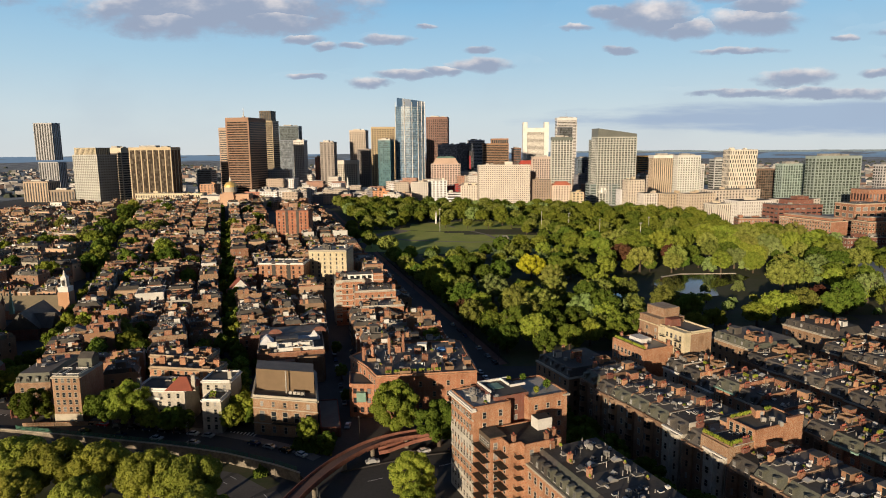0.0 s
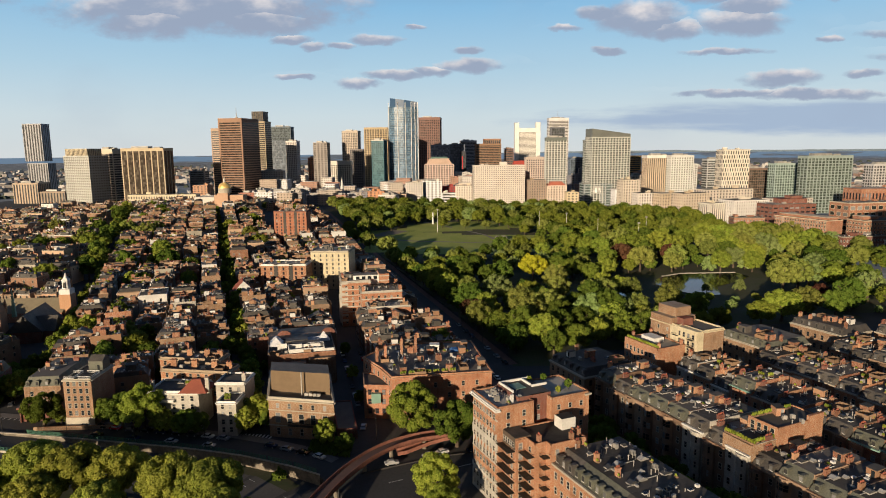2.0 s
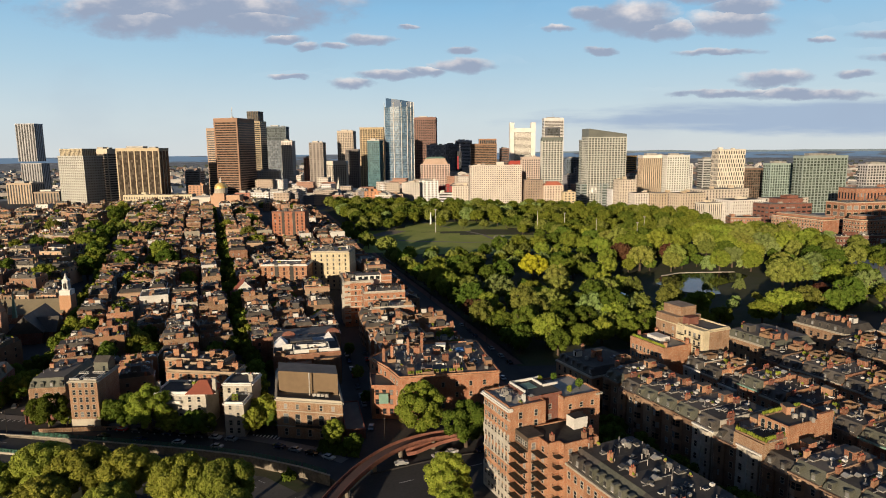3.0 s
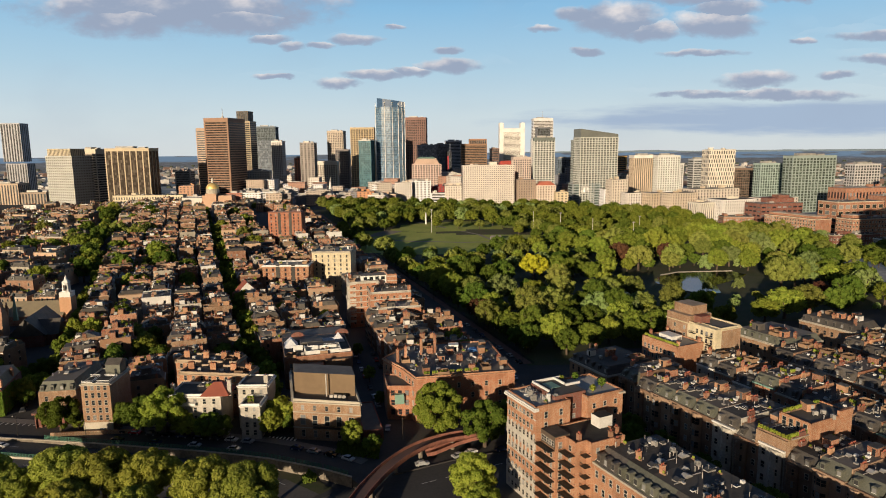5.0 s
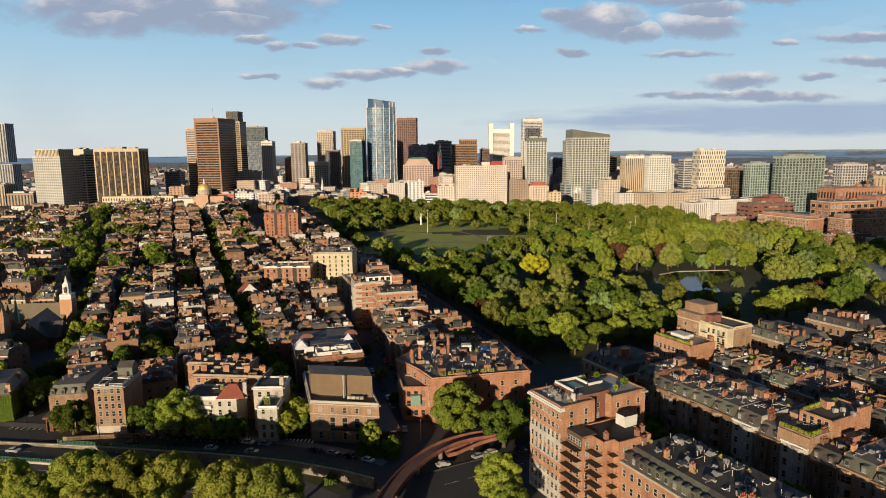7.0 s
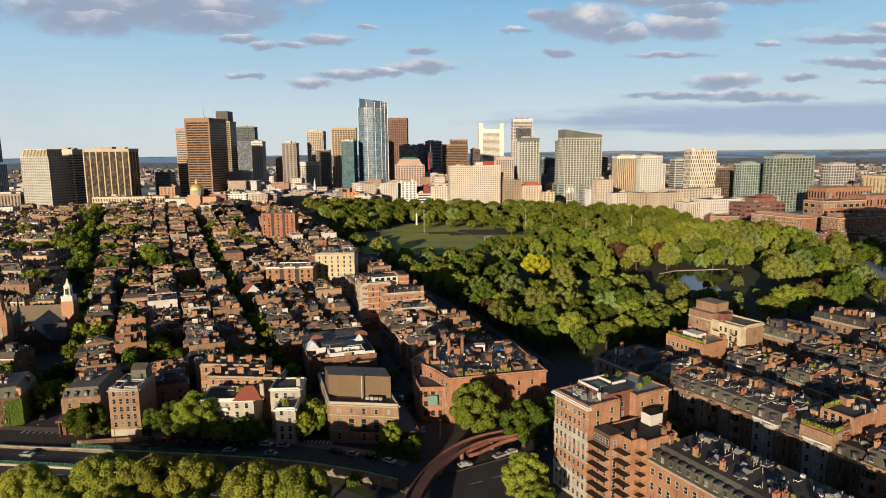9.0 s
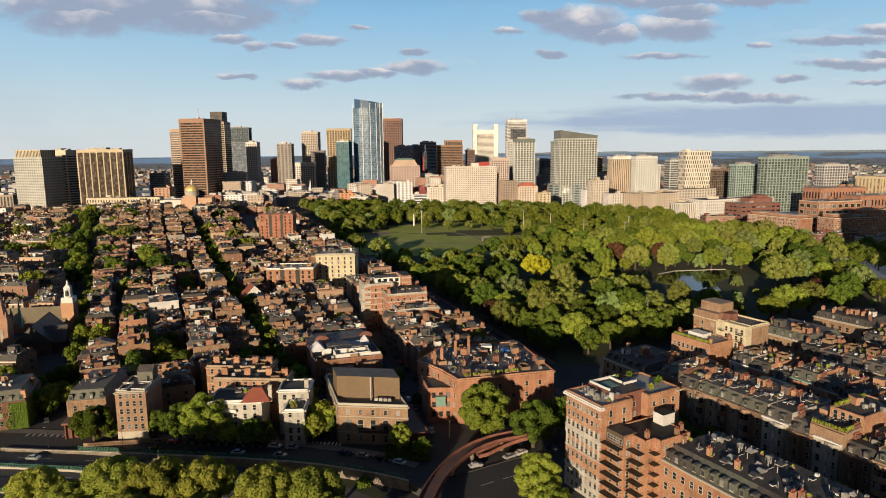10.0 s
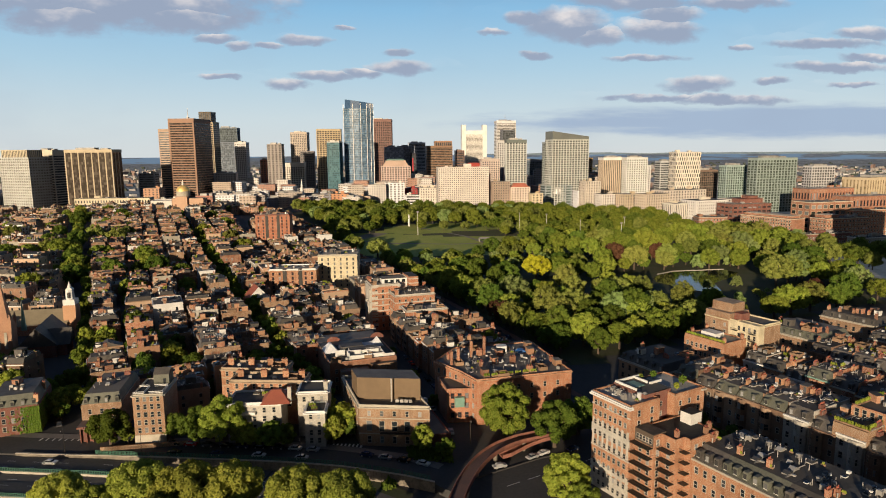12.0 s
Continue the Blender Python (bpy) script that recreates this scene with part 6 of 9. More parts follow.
def free(x, y, r=5.0):
    return all((x - a) ** 2 + (y - b) ** 2 > (r + q) ** 2 for a, b, q in OCC)


FAR = Shape()      # houses too far off to pick apart: walls, roofs, chimneys, windows


def far_house(x, y, turn, w, d, h):
    z = rise(x, y)
    rg = HOUSE_RND
    c, s_ = math.cos(radians(turn)), math.sin(radians(turn))

    def at(lx, ly):
        return x + lx * c - ly * s_, y + lx * s_ + ly * c

    def item(lx, ly, z_, w_, d_, h_, mat, taper=1.0, top=None):
        FAR.box(*at(lx, ly), z_, w_, d_, h_, mat, turn, taper, top)
    wall = rg.choices((0, 9, 3, 8), (52, 26, 5, 17))[0]
    zr = z + h
    item(0, 0, z - 4, w, d, h + 4, wall)
    item(0, 0, zr, w - .7, d - .7, .12, rg.choices((1, 10, 5), (68, 20, 12))[0])
    for sx in (-1, 1):
        item(sx * (w / 2 - .16), 0, zr, .32, d, rg.uniform(.4, .9), wall)
    for sy in (-1, 1):
        item(0, sy * (d / 2 + .1), zr - .5, w, .3, .45, rg.choice((8, 3, 0, 2)))
    kind = rg.random()
    if kind < .28:
        item(0, 0, zr + .12, w - .7, d * .85, 2.3, 2, 0.82, 1)
        zr += 2.3
        for sy in (-1, 1):
            for k in (-.25, .25):
                item(k * w, sy * d * .36, zr - 1.8, 1.3, 1.8, 1.5, 3 if rg.random() < .4 else 2)
                item(k * w, sy * (d * .36 + .92), zr - 1.6, .8, .1, 1.1, 4)
    elif kind < .7:
        item(rg.uniform(-.2, .2) * w, rg.uniform(-.3, .3) * d, zr, rg.uniform(1.8, 3.4), rg.uniform(2, 4.4), rg.uniform(1.6, 2.5), rg.choice((0, 0, 2, 3, 6)), 1, 1)
    for k in range(rg.choice((4, 5, 6, 8))):
        mt = rg.choices((1, 3, 5, 6, 7, 4, 10), (10, 16, 22, 14, 14, 12, 8))[0]
        lx, ly = rg.uniform(-.36, .36) * w, rg.uniform(-.42, .42) * d
        if mt == 6:
            item(lx, ly, zr + .1, rg.uniform(2, 3.4), rg.uniform(2, 4), .35, 6)
            item(lx, ly - 1.2, zr + .1, rg.uniform(2, 3.4), .1, 1.3, 6)
            item(lx + 1.2, ly, zr + .1, .1, 2.6, 1.3, 6)
        elif mt == 7:
            for j in range(4):
                item(lx + rg.uniform(-.9, .9), ly + rg.uniform(-.9, .9), zr, rg.uniform(.6, 1.2), rg.uniform(.6, 1.2), rg.uniform(.7, 1.6), 7, .4)
        else:
            item(lx, ly, zr, rg.uniform(.5, 1.6), rg.uniform(.5, 2.0), rg.uniform(.3, 1.3), mt)
    for k in range(rg.choice((1, 2, 2, 3))):
        lx, ly, ln, hh = rg.choice((-1, 1)) * (w / 2 - .4), rg.uniform(-.42, .42) * d, rg.uniform(1.0, 2.6), rg.uniform(1.6, 2.8)
        item(lx, ly, z + h, .75, ln, hh, 0)
        item(lx, ly, z + h + hh, .9, ln + .15, .16, 0)
        item(lx, ly, z + h + hh + .16, .3, ln * .7, .4, 11)
    st = 3 if h < 12.5 else 4
    nw = 2 if w < 7.5 else 3
    def pane(lx, ly, nx_, ny_, zz, ww, hh):
        """A window in its stone surround, proud of the wall."""
        ux, uy = -ny_, nx_
        for o_, e_, mt in ((.06, .16, 8), (.1, 0.0, 4)):
            q_ = [(lx + nx_ * o_ + ux * k * (ww / 2 + e_), ly + ny_ * o_ + uy * k * (ww / 2 + e_)) for k in (-1, 1)]
            FAR.face([(*at(*q_[0]), zz - e_), (*at(*q_[1]), zz - e_), (*at(*q_[1]), zz + hh + e_), (*at(*q_[0]), zz + hh + e_)], mt)

    for side in (-1, 1):
        for r in range(st - 2, st):
            for k in range(nw):
                pane(-w / 2 + w * (k + .5) / nw, side * d / 2, 0, side, z + 1.4 + r * (h - 1.4) / st, 1.0, 1.7)
    for sx in (-1, 1):
        for ly in (-.28, .02, .28):
            if rg.random() < .7:
                pane(sx * w / 2, ly * d, sx, 0, z + 1.4 + (st - 1) * (h - 1.4) / st, .95, 1.6)


def put_row_house(y, x, ya, turn, far_from):
    """One house; returns its width along the row."""
    if y < far_from:
        return set_house("near" if y < 300 else "mid", x, ya, turn, HOUSE_RND.uniform(0.82, 1.16), HOUSE_RND.uniform(-0.5, 0.6))
    w = HOUSE_RND.choice((5.8, 6.6, 7.4, 7.4, 8.6, 9.8, 12.5, 19.0))
    h = 11.2 + 2.6 * noise.noise((x * .03, ya * .03, 4.0)) + HOUSE_RND.uniform(-1.9, 1.9) + (3.6 if HOUSE_RND.random() < .08 or w > 15 else 0)
    far_house(x, ya, turn + HOUSE_RND.uniform(-2.5, 2.5), w, HOUSE_RND.uniform(9.0, 15.5), h)
    if HOUSE_RND.random() < .07:
        w += HOUSE_RND.uniform(3, 7)
    return w


def row_along(line, y0, y1, off, turn_add, far_from=378, skip=()):
    """Houses one after another beside a street line x = x0 + k (y - yb)."""
    x0, yb, k = line
    n = math.hypot(1, k)
    ang = math.degrees(math.atan2(1, k))
    y = y0
    while y < y1:
        cx, cy = x0 + k * (y - yb) + off / n, y - off * k / n
        if not free(cx, cy, 6.0) or any(a < y < b for a, b in skip):
            y += 3.0
            continue
        if HOUSE_RND.random() < 0.13:
            if cy < 420:
                plant("street", cx, cy, HOUSE_RND.uniform(1.1, 1.5), None, "yard trees")
            else:
                plant_far(HOUSE_RND.choice(("spring", "deep", "deep", "olive")), cx, cy, HOUSE_RND.uniform(.62, .95))
            y += 8.0
            continue
        wdt = put_row_house(y, cx + HOUSE_RND.uniform(-1.2, 1.2), cy, ang + turn_add, far_from)
        y += (wdt + 0.02) / n


def row_across(x0, x1, y, slope, far_from=378, turn=0.0):
    x = x0
    while x < x1:
        yy = y + slope * (x - x0)
        if not free(x, yy, 6.0):
            x += 4
            continue
        if HOUSE_RND.random() < 0.14:
            plant_far(HOUSE_RND.choice(("spring", "deep", "deep", "olive")), x, yy, HOUSE_RND.uniform(.62, 1.0))
            x += 8
            continue
        wdt = put_row_house(y, x, yy + HOUSE_RND.uniform(-.7, .7), turn + math.degrees(math.atan(slope)), far_from)
        x += wdt + (0.02 if HOUSE_RND.random() < 0.93 else 8)


ST_A, ST_B, ST_C = (-33, 221, -0.245), (-76, 212, -0.355), (-173, 240, -0.407)
# plots kept for buildings modelled on their own
TREE_PATCH = [(-387, 570), (-375, 580), (-362, 592), (-350, 604), (-338, 600), (-366, 640), (-400, 560), (-415, 552), (-460, 890), (-398, 812), (-356, 748), (-336, 668), (-300, 584), (-270, 518), (-408, 888), (-305, 668), (-249, 548), (-225, 503), (-226, 740), (-256, 804), (-180, 598), (-98, 354), (-103, 359), (-156, 300), (-152, 288), (-140, 277), (-192, 318), (-310, 650), (-290, 578), (-253, 492), (-236, 514), (-167, 312), (-345, 780), (-370, 830), (-240, 700), (-200, 640), (-290, 450), (-330, 470), (-320, 720), (-430, 700), (-470, 770)]
for x, y in TREE_PATCH:
    OCC.append((x, y, 4.5))
for x, y, r in ((-100, 233, 12), (-108, 246, 12), (-90, 240, 8), (-133, 395, 9), (-59, 222, 18), (-15, 238, 25), (5, 240, 16), (-30, 245, 14), (-98, 216, 20), (-138, 226, 11), (-158, 240, 13), (-190, 252, 18), (-248, 368, 22), (-228, 370, 12), (-238, 320, 12), (-224, 334, 16), (-228, 345, 12), (-215, 325, 12),
                (-86, 456, 18), (-114, 436, 18), (-57, 358, 12), (-43, 349, 14), (-159, 649, 20), (-75, 268, 18), (-64, 280, 14), (-330, 985, 45)):
    OCC.append((x, y, r))

# ---- buildings modelled one by one ----
def plan_block(name, label, outline, z, wall, roof, category="building", parapet=0.7, cornice=None, base=-4.0):
    """A building on an outline given counter-clockwise, with a raised parapet round a flat roof."""
    t = thing(name, label, category)
    part("wall", Shape().prism(outline, base, z), wall, t)
    s = Shape()
    n = len(outline)
    for (xa, ya), (xb, yb) in zip(outline, outline[1:] + outline[:1]):
        ln = math.hypot(xb - xa, yb - ya)
        nx, ny = -(yb - ya) / ln * 0.35, (xb - xa) / ln * 0.35
        s.hexa([(xa, ya, z), (xb, yb, z), (xb + nx, yb + ny, z), (xa + nx, ya + ny, z), (xa, ya, z + parapet), (xb, yb, z + parapet), (xb + nx, yb + ny, z + parapet), (xa + nx, ya + ny, z + parapet)])
    part("parapet", s, wall if cornice is None else cornice, t)
    cx, cy = sum(p[0] for p in outline) / n, sum(p[1] for p in outline) / n
    part("roof", Shape().prism([(cx + (px - cx) * 0.985, cy + (py - cy) * 0.985) for px, py in outline], z, z + 0.1), roof, t)
    if cornice is not None:
        c = Shape()
        for (xa, ya), (xb, yb) in zip(outline, outline[1:] + outline[:1]):
            ln = math.hypot(xb - xa, yb - ya)
            nx, ny = (yb - ya) / ln * 0.55, -(xb - xa) / ln * 0.55
            c.hexa([(xa, ya, z - 0.5), (xa + nx, ya + ny, z - 0.3), (xb + nx, yb + ny, z - 0.3), (xb, yb, z - 0.5), (xa, ya, z + 0.05), (xa + nx, ya + ny, z + 0.05), (xb + nx, yb + ny, z + 0.05), (xb, yb, z + 0.05)])
        part("cornice", c, cornice, t)
    return t


def gpoly(*ab):
    """Outline in the right-angled quarter's plan, from (a, b) pairs; turned to run counter-clockwise."""
    pts = [grid(a, b) for a, b in ab]
    area = sum(xa * yb - xb * ya for (xa, ya), (xb, yb) in zip(pts, pts[1:] + pts[:1]))
    return pts if area > 0 else pts[::-1]


def gbox(shape, a, b, z, wa, wb, h, mat=0, top=None):
    x, y = grid(a, b)
    return shape.box(x, y, z, wb, wa, h, mat, GRID_TURN, 1.0, top)


RG = random.Random(21)
# tall corner apartment house
ZT = 28.4
apt = plan_block("corner_apartment_house", "ten-storey orange brick apartment house with white stone front bands", gpoly((-59, 68.5), (-59, 83), (-47.6, 83), (-47.6, 80.5), (-42, 80.5), (-42, 83.5), (-29.5, 83.5), (-29.5, 68.5)), ZT, BRICK_ORANGE, GRAVEL, "apartment house", 0.6)
s = Shape()
gbox(s, -46, 74.9, ZT, 10.5, 11.9, 1.3, 0, 1)
gbox(s, -44.8, 80.6, 0, 5.5, 0.5, ZT + 1.3, 0, 1)
part("upper_storey", s, (BRICK_DARK, TAR), apt)
s = Shape()
gbox(s, -59.1, 75.75, ZT - 0.7, 1.6, 15.6, 0.5)
gbox(s, -59.0, 75.75, ZT - 0.2, 1.2, 15.2, 0.4)
part("cornice", s, WHITE, apt, "projecting white cornice")
part("roof_clutter", roof_bits(11, 8, 26, RG), BITS, apt, kind="stuff", at=Matrix.Translation((*grid(-53.6, 75.8), ZT + .1)) @ Matrix.Rotation(radians(GRID_TURN), 4, "Z"))
s = Shape()
gbox(s, -30, 76, ZT - 0.5, 2.2, 16, 0.5)
part("cornice", s, LIMESTONE, apt)
for z0, hh in ((0, 5.6), (6.1, 1.6), (16.4, 2.8), (12.4, 0.4), (24.9, 0.4)):
    s = Shape()
    gbox(s, -59.05, 75.75, z0, 0.3, 14.6, hh)
    part("stone_band", s, STUCCO, apt, "white stone band")
for z0, hh in ((5.6, 2.2), (13.0, 3.4), (19.2, 1.8)):
    for k in range(8):
        s = Shape()
        gbox(s, -59.02, 69.2 + 13.1 * k / 7, z0, 0.24, 0.75, hh)
        part("stone_pier", s, STUCCO, apt, "white stone pier")
fx0, fx1 = grid(-59.2, 68.5), grid(-59.2, 83)
windows_on(apt, fx0, fx1, 1.2, 9, 2.98, 7, WIN_SMALL, 0.6)
wx0, wx1 = grid(-59, 83), grid(-47.5, 83)
windows_on(apt, wx0, wx1, 1.4, 9, 2.98, 2, WIN_WHITE, 0.8)
windows_on(apt, grid(-42.5, 83.5), grid(-29.5, 83.5), 16.3, 4, 2.98, 3, WIN_SMALL, 0.8)
windows_on(apt, grid(-47.5, 80.86), grid(-42.1, 80.86), 13.3, 5, 2.98, 1, WIN_SMALL, 0.8)
# roof garden: white rail frame, pool, furniture, small trees
s = Shape()
for a_, b_, wa_, wb_ in ((-50.8, 73.2, 0.35, 8.2), (-46, 69.4, 9.5, 0.35), (-43.5, 72.0, 0.35, 5.0), (-41.2, 75.5, 5, 0.35)):
    gbox(s, a_, b_, ZT + 1.3, wa_, wb_, 0.7)
part("roof_railing", s, WHITE, apt, "white roof terrace parapet")
s = Shape()
gbox(s, -47.3, 73.4, ZT + 1.36, 3.4, 4.4, 0.12)
part("terrace_mat", s, COPPER, apt, "green terrace carpet")
for a_, b_, hh in ((-55, 74, 1.2), (-53, 79, 0.9), (-56.5, 78, 1.6), (-53.5, 71, 0.8), (-50.5, 80, 1.3)):
    s = Shape()
    gbox(s, a_, b_, ZT + 0.1, 1.4, 1.1, hh)
    gbox(s, a_ + .2, b_, ZT + 0.1 + hh, 0.7, 0.6, 0.3)
    part("cooling_unit", s, METAL, apt)
s = Shape()
gbox(s, -53.2, 80.5, ZT + 0.1, 0.8, 0.8, 2.3)
part("white_stack", s, WHITE, apt)
for a_, b_, q in ((-36.5, 70.5, 0.30), (-41, 69.5, 0.27), (-38, 80.5, 0.27), (-33.5, 79, 0.34)):
    x, y = grid(a_, b_)
    tagged(plant("street", x, y, q, ZT + 0.1), "potted green tree on a roof terrace", "potted tree", "roof terrace trees")
OCC.append((*grid(-44, 76), 18))

# lower stepped annex with iron balconies
anx = plan_block("balcony_annex", "seven-storey orange brick annex with dark iron balconies", gpoly((-57.5, 83.6), (-57.5, 90), (-54.5, 90), (-54.5, 94.5), (-51, 94.5), (-51, 96.5), (-40, 96.5), (-40, 84)), 22.3, BRICK_ORANGE, TAR, "apartment house", 0.4)
s = Shape()
gbox(s, -55.2, 86.7, 19.4, 4.9, 6.3, 3.5, 0, 1)
part("dark_top_storey", s, (paint(0.10, 0.075, 0.055), TAR), anx, "dark clad top storey")
windows_on(anx, grid(-57.68, 83.6), grid(-57.68, 90), 20.2, 1, 1, 5, WIN_SMALL, 0.4)
for r in range(7):
    for (a_, b_, wa_, wb_) in ((-58.6, 86.6, 2.2, 6.4), (-55.7, 92.4, 2.2, 4.4), (-52.1, 95.4, 2.0, 2.4)):
        s = Shape()
        gbox(s, a_, b_, 1.6 + r * 2.9, wa_, wb_, 0.16)
        gbox(s, a_ - wa_ / 2, b_, 2.65 + r * 2.9, 0.06, wb_, 0.06)
        gbox(s, a_, b_ + wb_ / 2, 2.65 + r * 2.9, wa_, 0.06, 0.06)
        for q in range(7):
            gbox(s, a_ - wa_ / 2, b_ - wb_ / 2 + wb_ * q / 6, 1.6 + r * 2.9, 0.05, 0.05, 1.05)
        part("balcony", s, IRON, anx, "dark iron balcony")
    windows_on(anx, grid(-57.5, 83.6), grid(-57.5, 90), 2.2 + r * 2.9, 1, 1, 2, WIN_SMALL, 0.5)
    windows_on(anx, grid(-54.5, 90), grid(-54.5, 94.5), 2.2 + r * 2.9, 1, 1, 1, WIN_SMALL, 0.5)
    windows_on(anx, grid(-57.5, 90), grid(-54.5, 90), 2.2 + r * 2.9, 1, 1, 1, WIN_WHITE, 0.5)
    windows_on(anx, grid(-51, 96.5), grid(-44, 96.5), 2.2 + r * 2.9, 1, 1, 2, WIN_SMALL, 0.5)
s = Shape()
gbox(s, -41, 88.3, 22.3, 4.4, 3.6, 3.2, 0, 1)
part("white_roof_house", s, (WHITE, TAR), anx, "white painted roof house")
for a_, b_ in ((-52.3, 93), (-44, 95.5), (-40.8, 94)):
    x, y = grid(a_, b_)
    part("chimney", CHIM_BIG[1], None, anx, at=Matrix.Translation((x, y, 22.0)) @ Matrix.Rotation(radians(GRID_TURN), 4, "Z"))

# italianate club house by the embankment
def local(t_, x, y):
    c, s_ = math.cos(radians(t_[2])), math.sin(radians(t_[2]))
    return t_[0] + x * c - y * s_, t_[1] + x * s_ + y * c


def rect(t_, x0, y0, x1, y1):
    return [local(t_, x0, y0), local(t_, x1, y0), local(t_, x1, y1), local(t_, x0, y1)]


def club_at(x, y):
    """Club plan: x along the front from its west corner, y back along the skewed party walls."""
    return -67.5 + 0.982 * x - 0.225 * y, 208.2 - 0.19 * x + 0.974 * y


CQ = [club_at(0, 0), club_at(23.6, 0), club_at(23.6, 30), club_at(0, 30)]
club = plan_block("brick_club_house", "tan brick club house with a pale stone cornice and arched windows", CQ, 13.6, BRICK_TAN, TAR, "building", 0.9, LIMESTONE)
windows_on(club, CQ[0], CQ[1], 10.6, 1, 1, 5, WIN, 1.2)
windows_on(club, CQ[0], CQ[1], 5.4, 1, 1, 5, window_mesh(1.7, 3.4, LIMESTONE, GLASS), 1.2)
windows_on(club, CQ[0], CQ[1], 1.2, 1, 1, 5, WIN_TALL, 1.2)
windows_on(club, CQ[3], CQ[0], 5.4, 2, 4.4, 6, WIN, 1.2)
s = Shape()
x, y = club_at(11.8, -0.6)
s.box(x, y, 4.7, 10, 1.2, 0.25, 0, -11)
for q in range(21):
    px, py = club_at(6.8 + q * 0.5, -1.15)
    s.box(px, py, 4.95, 0.08, 0.08, 0.9, 0, -11)
x, y = club_at(11.8, -1.15)
s.box(x, y, 5.85, 10, 0.12, 0.1, 0, -11)
part("iron_balcony", s, IRON, club, "black iron balcony on the front", "stuff")
for z_, hh, q in ((4.2, 0.35, 0.2), (9.7, 0.3, 0.16)):
    s = Shape()
    x, y = club_at(11.8, 0)
    s.box(x, y, z_, 24.1, q * 2, hh, 0, -11)
    part("string_course", s, LIMESTONE, club, "pale stone string course")
cb = Shape().prism([club_at(1.0, 7.5), club_at(22.8, 7.5), club_at(22.8, 17), club_at(1.0, 17)], 13.6, 21.3, 0, 1)
part("upper_block", cb, (paint(0.17, 0.115, 0.065), SLATE), club, "plain brown clad upper block")
x, y = club_at(12.4, 5.6)
part("flue_stack", Shape().tube(x, y, 13.6, 0.28, 8.2, 0.25, 8), METAL, club, "tall pale metal flue")
for q in range(4):
    x, y = club_at(14 + q * 1.5, 4.5)
    part("cooling_unit", EXTRAS[5][1], None, club, at=Matrix.Translation((x, y, 13.7)))
for q in range(4):
    x, y = club_at(5 + q * 4.5, 24)
    part("chimney", CHIM_BIG[1], None, club, at=Matrix.Translation((x, y, 13.6)))
OCC.append((-46, 236, 8))

# low garage lot behind the club
lot = plan_block("walled_garage", "low brown brick walled yard", [(-43.8, 205.5), (-37.0, 206), (-42.5, 231), (-49.6, 230)], 3.2, BRICK_DARK, TAR, "garage", 0.5)

# long angled brick block by the bend of the street
BB = [(-26, 219), (10.3, 224.5), (4.5, 262), (-29, 258), (-39, 242), (-30.5, 229)]
bb = plan_block("brick_corner_block", "long four-storey orange brick block with a crowded roof", BB, 16.6, FLATS_BRICK, TAR, "building", 0.6, BRICK_ORANGE)
windows_on(bb, BB[0], BB[1], 4.2, 3, 4.0, 6, WIN, 3.0, skip=((0, 0), (0, 3), (1, 2)))
windows_on(bb, BB[5], BB[0], 2.0, 4, 3.7, 3, WIN_WHITE, 1.0)
windows_on(bb, BB[4], BB[5], 2.0, 4, 3.7, 4, WIN_WHITE, 1.0)
lw = plan_block("red_left_wing", "lower red brick wing with a green bay window", [(-36.5, 222.5), (-27.2, 222.0), (-29.5, 233), (-38.5, 236)], 12.4, FLATS_BRICK, TAR, "building", 0.5)
for o_ in list(lw.children):
    o_.parent = bb
bpy.data.objects.remove(lw)
windows_on(bb, (-36.5, 222.5), (-27.2, 222.0), 2.0, 3, 3.6, 3, WIN_PLAIN, 0.8, skip=((1, 1),))
part("bay_window", Shape().box(-32, 221.6, 6.4, 3.4, 1.6, 3.6, 0, 3), COPPER, bb, "green copper bay window")
rgb = random.Random(77)
part("roof_clutter", roof_bits(30, 28, 90, rgb), BITS, bb, kind='stuff', at=Matrix.Translation((-12, 241, 16.7)))
spots_bb = []
for k in range(130):
    x, y = rgb.uniform(-34, 8), rgb.uniform(222, 258)
    name, me, r = rgb.choice(SMALL[:10] + SMALL[:7] + EXTRAS[:3] + [("chimney", CHIM_BIG[0], 1.0), ("chimney", CHIM[2], 1.2)])
    inset = [(-14.0 + (px + 14) * 0.9, 240 + (py - 240) * 0.86) for px, py in BB]
    if not in_poly(x, y, inset) or any((x - a) ** 2 + (y - b) ** 2 < (r + q) ** 2 * 0.9 for a, b, q in spots_bb):
        continue
    spots_bb.append((x, y, r))
    part(name, me, None, bb, at=Matrix.Translation((x, y, 16.7)) @ Matrix.Rotation(radians(8.7 + rgb.choice((0, 90, 180))), 4, "Z"))
s = Shape()
s.box(-3, 250, 16.7, 4, 4, 0.4, 0, 8)
s.frustum(-3, 250, 17.1, 3.4, 3.4, 0.5, 2.0, 3.2)
part("blue_cover", s, AWNING, bb, "blue tarpaulin on the roof")
part("white_roof_house", hut_mesh(3.8, 3.0, 2.8, WHITE, WHITE), None, bb, "white roof house", at=Matrix.Translation((-11, 250, 16.7)))
for x, y, hh in ((-33, 237, 5.5), (-30, 240, 5.5), (-24, 246, 6.5), (-18.5, 248, 7.5)):
    part("tall_chimney", chimney_mesh(1.1, 0.9, hh, 1, BRICK), None, bb, at=Matrix.Translation((x, y, 16.5)))
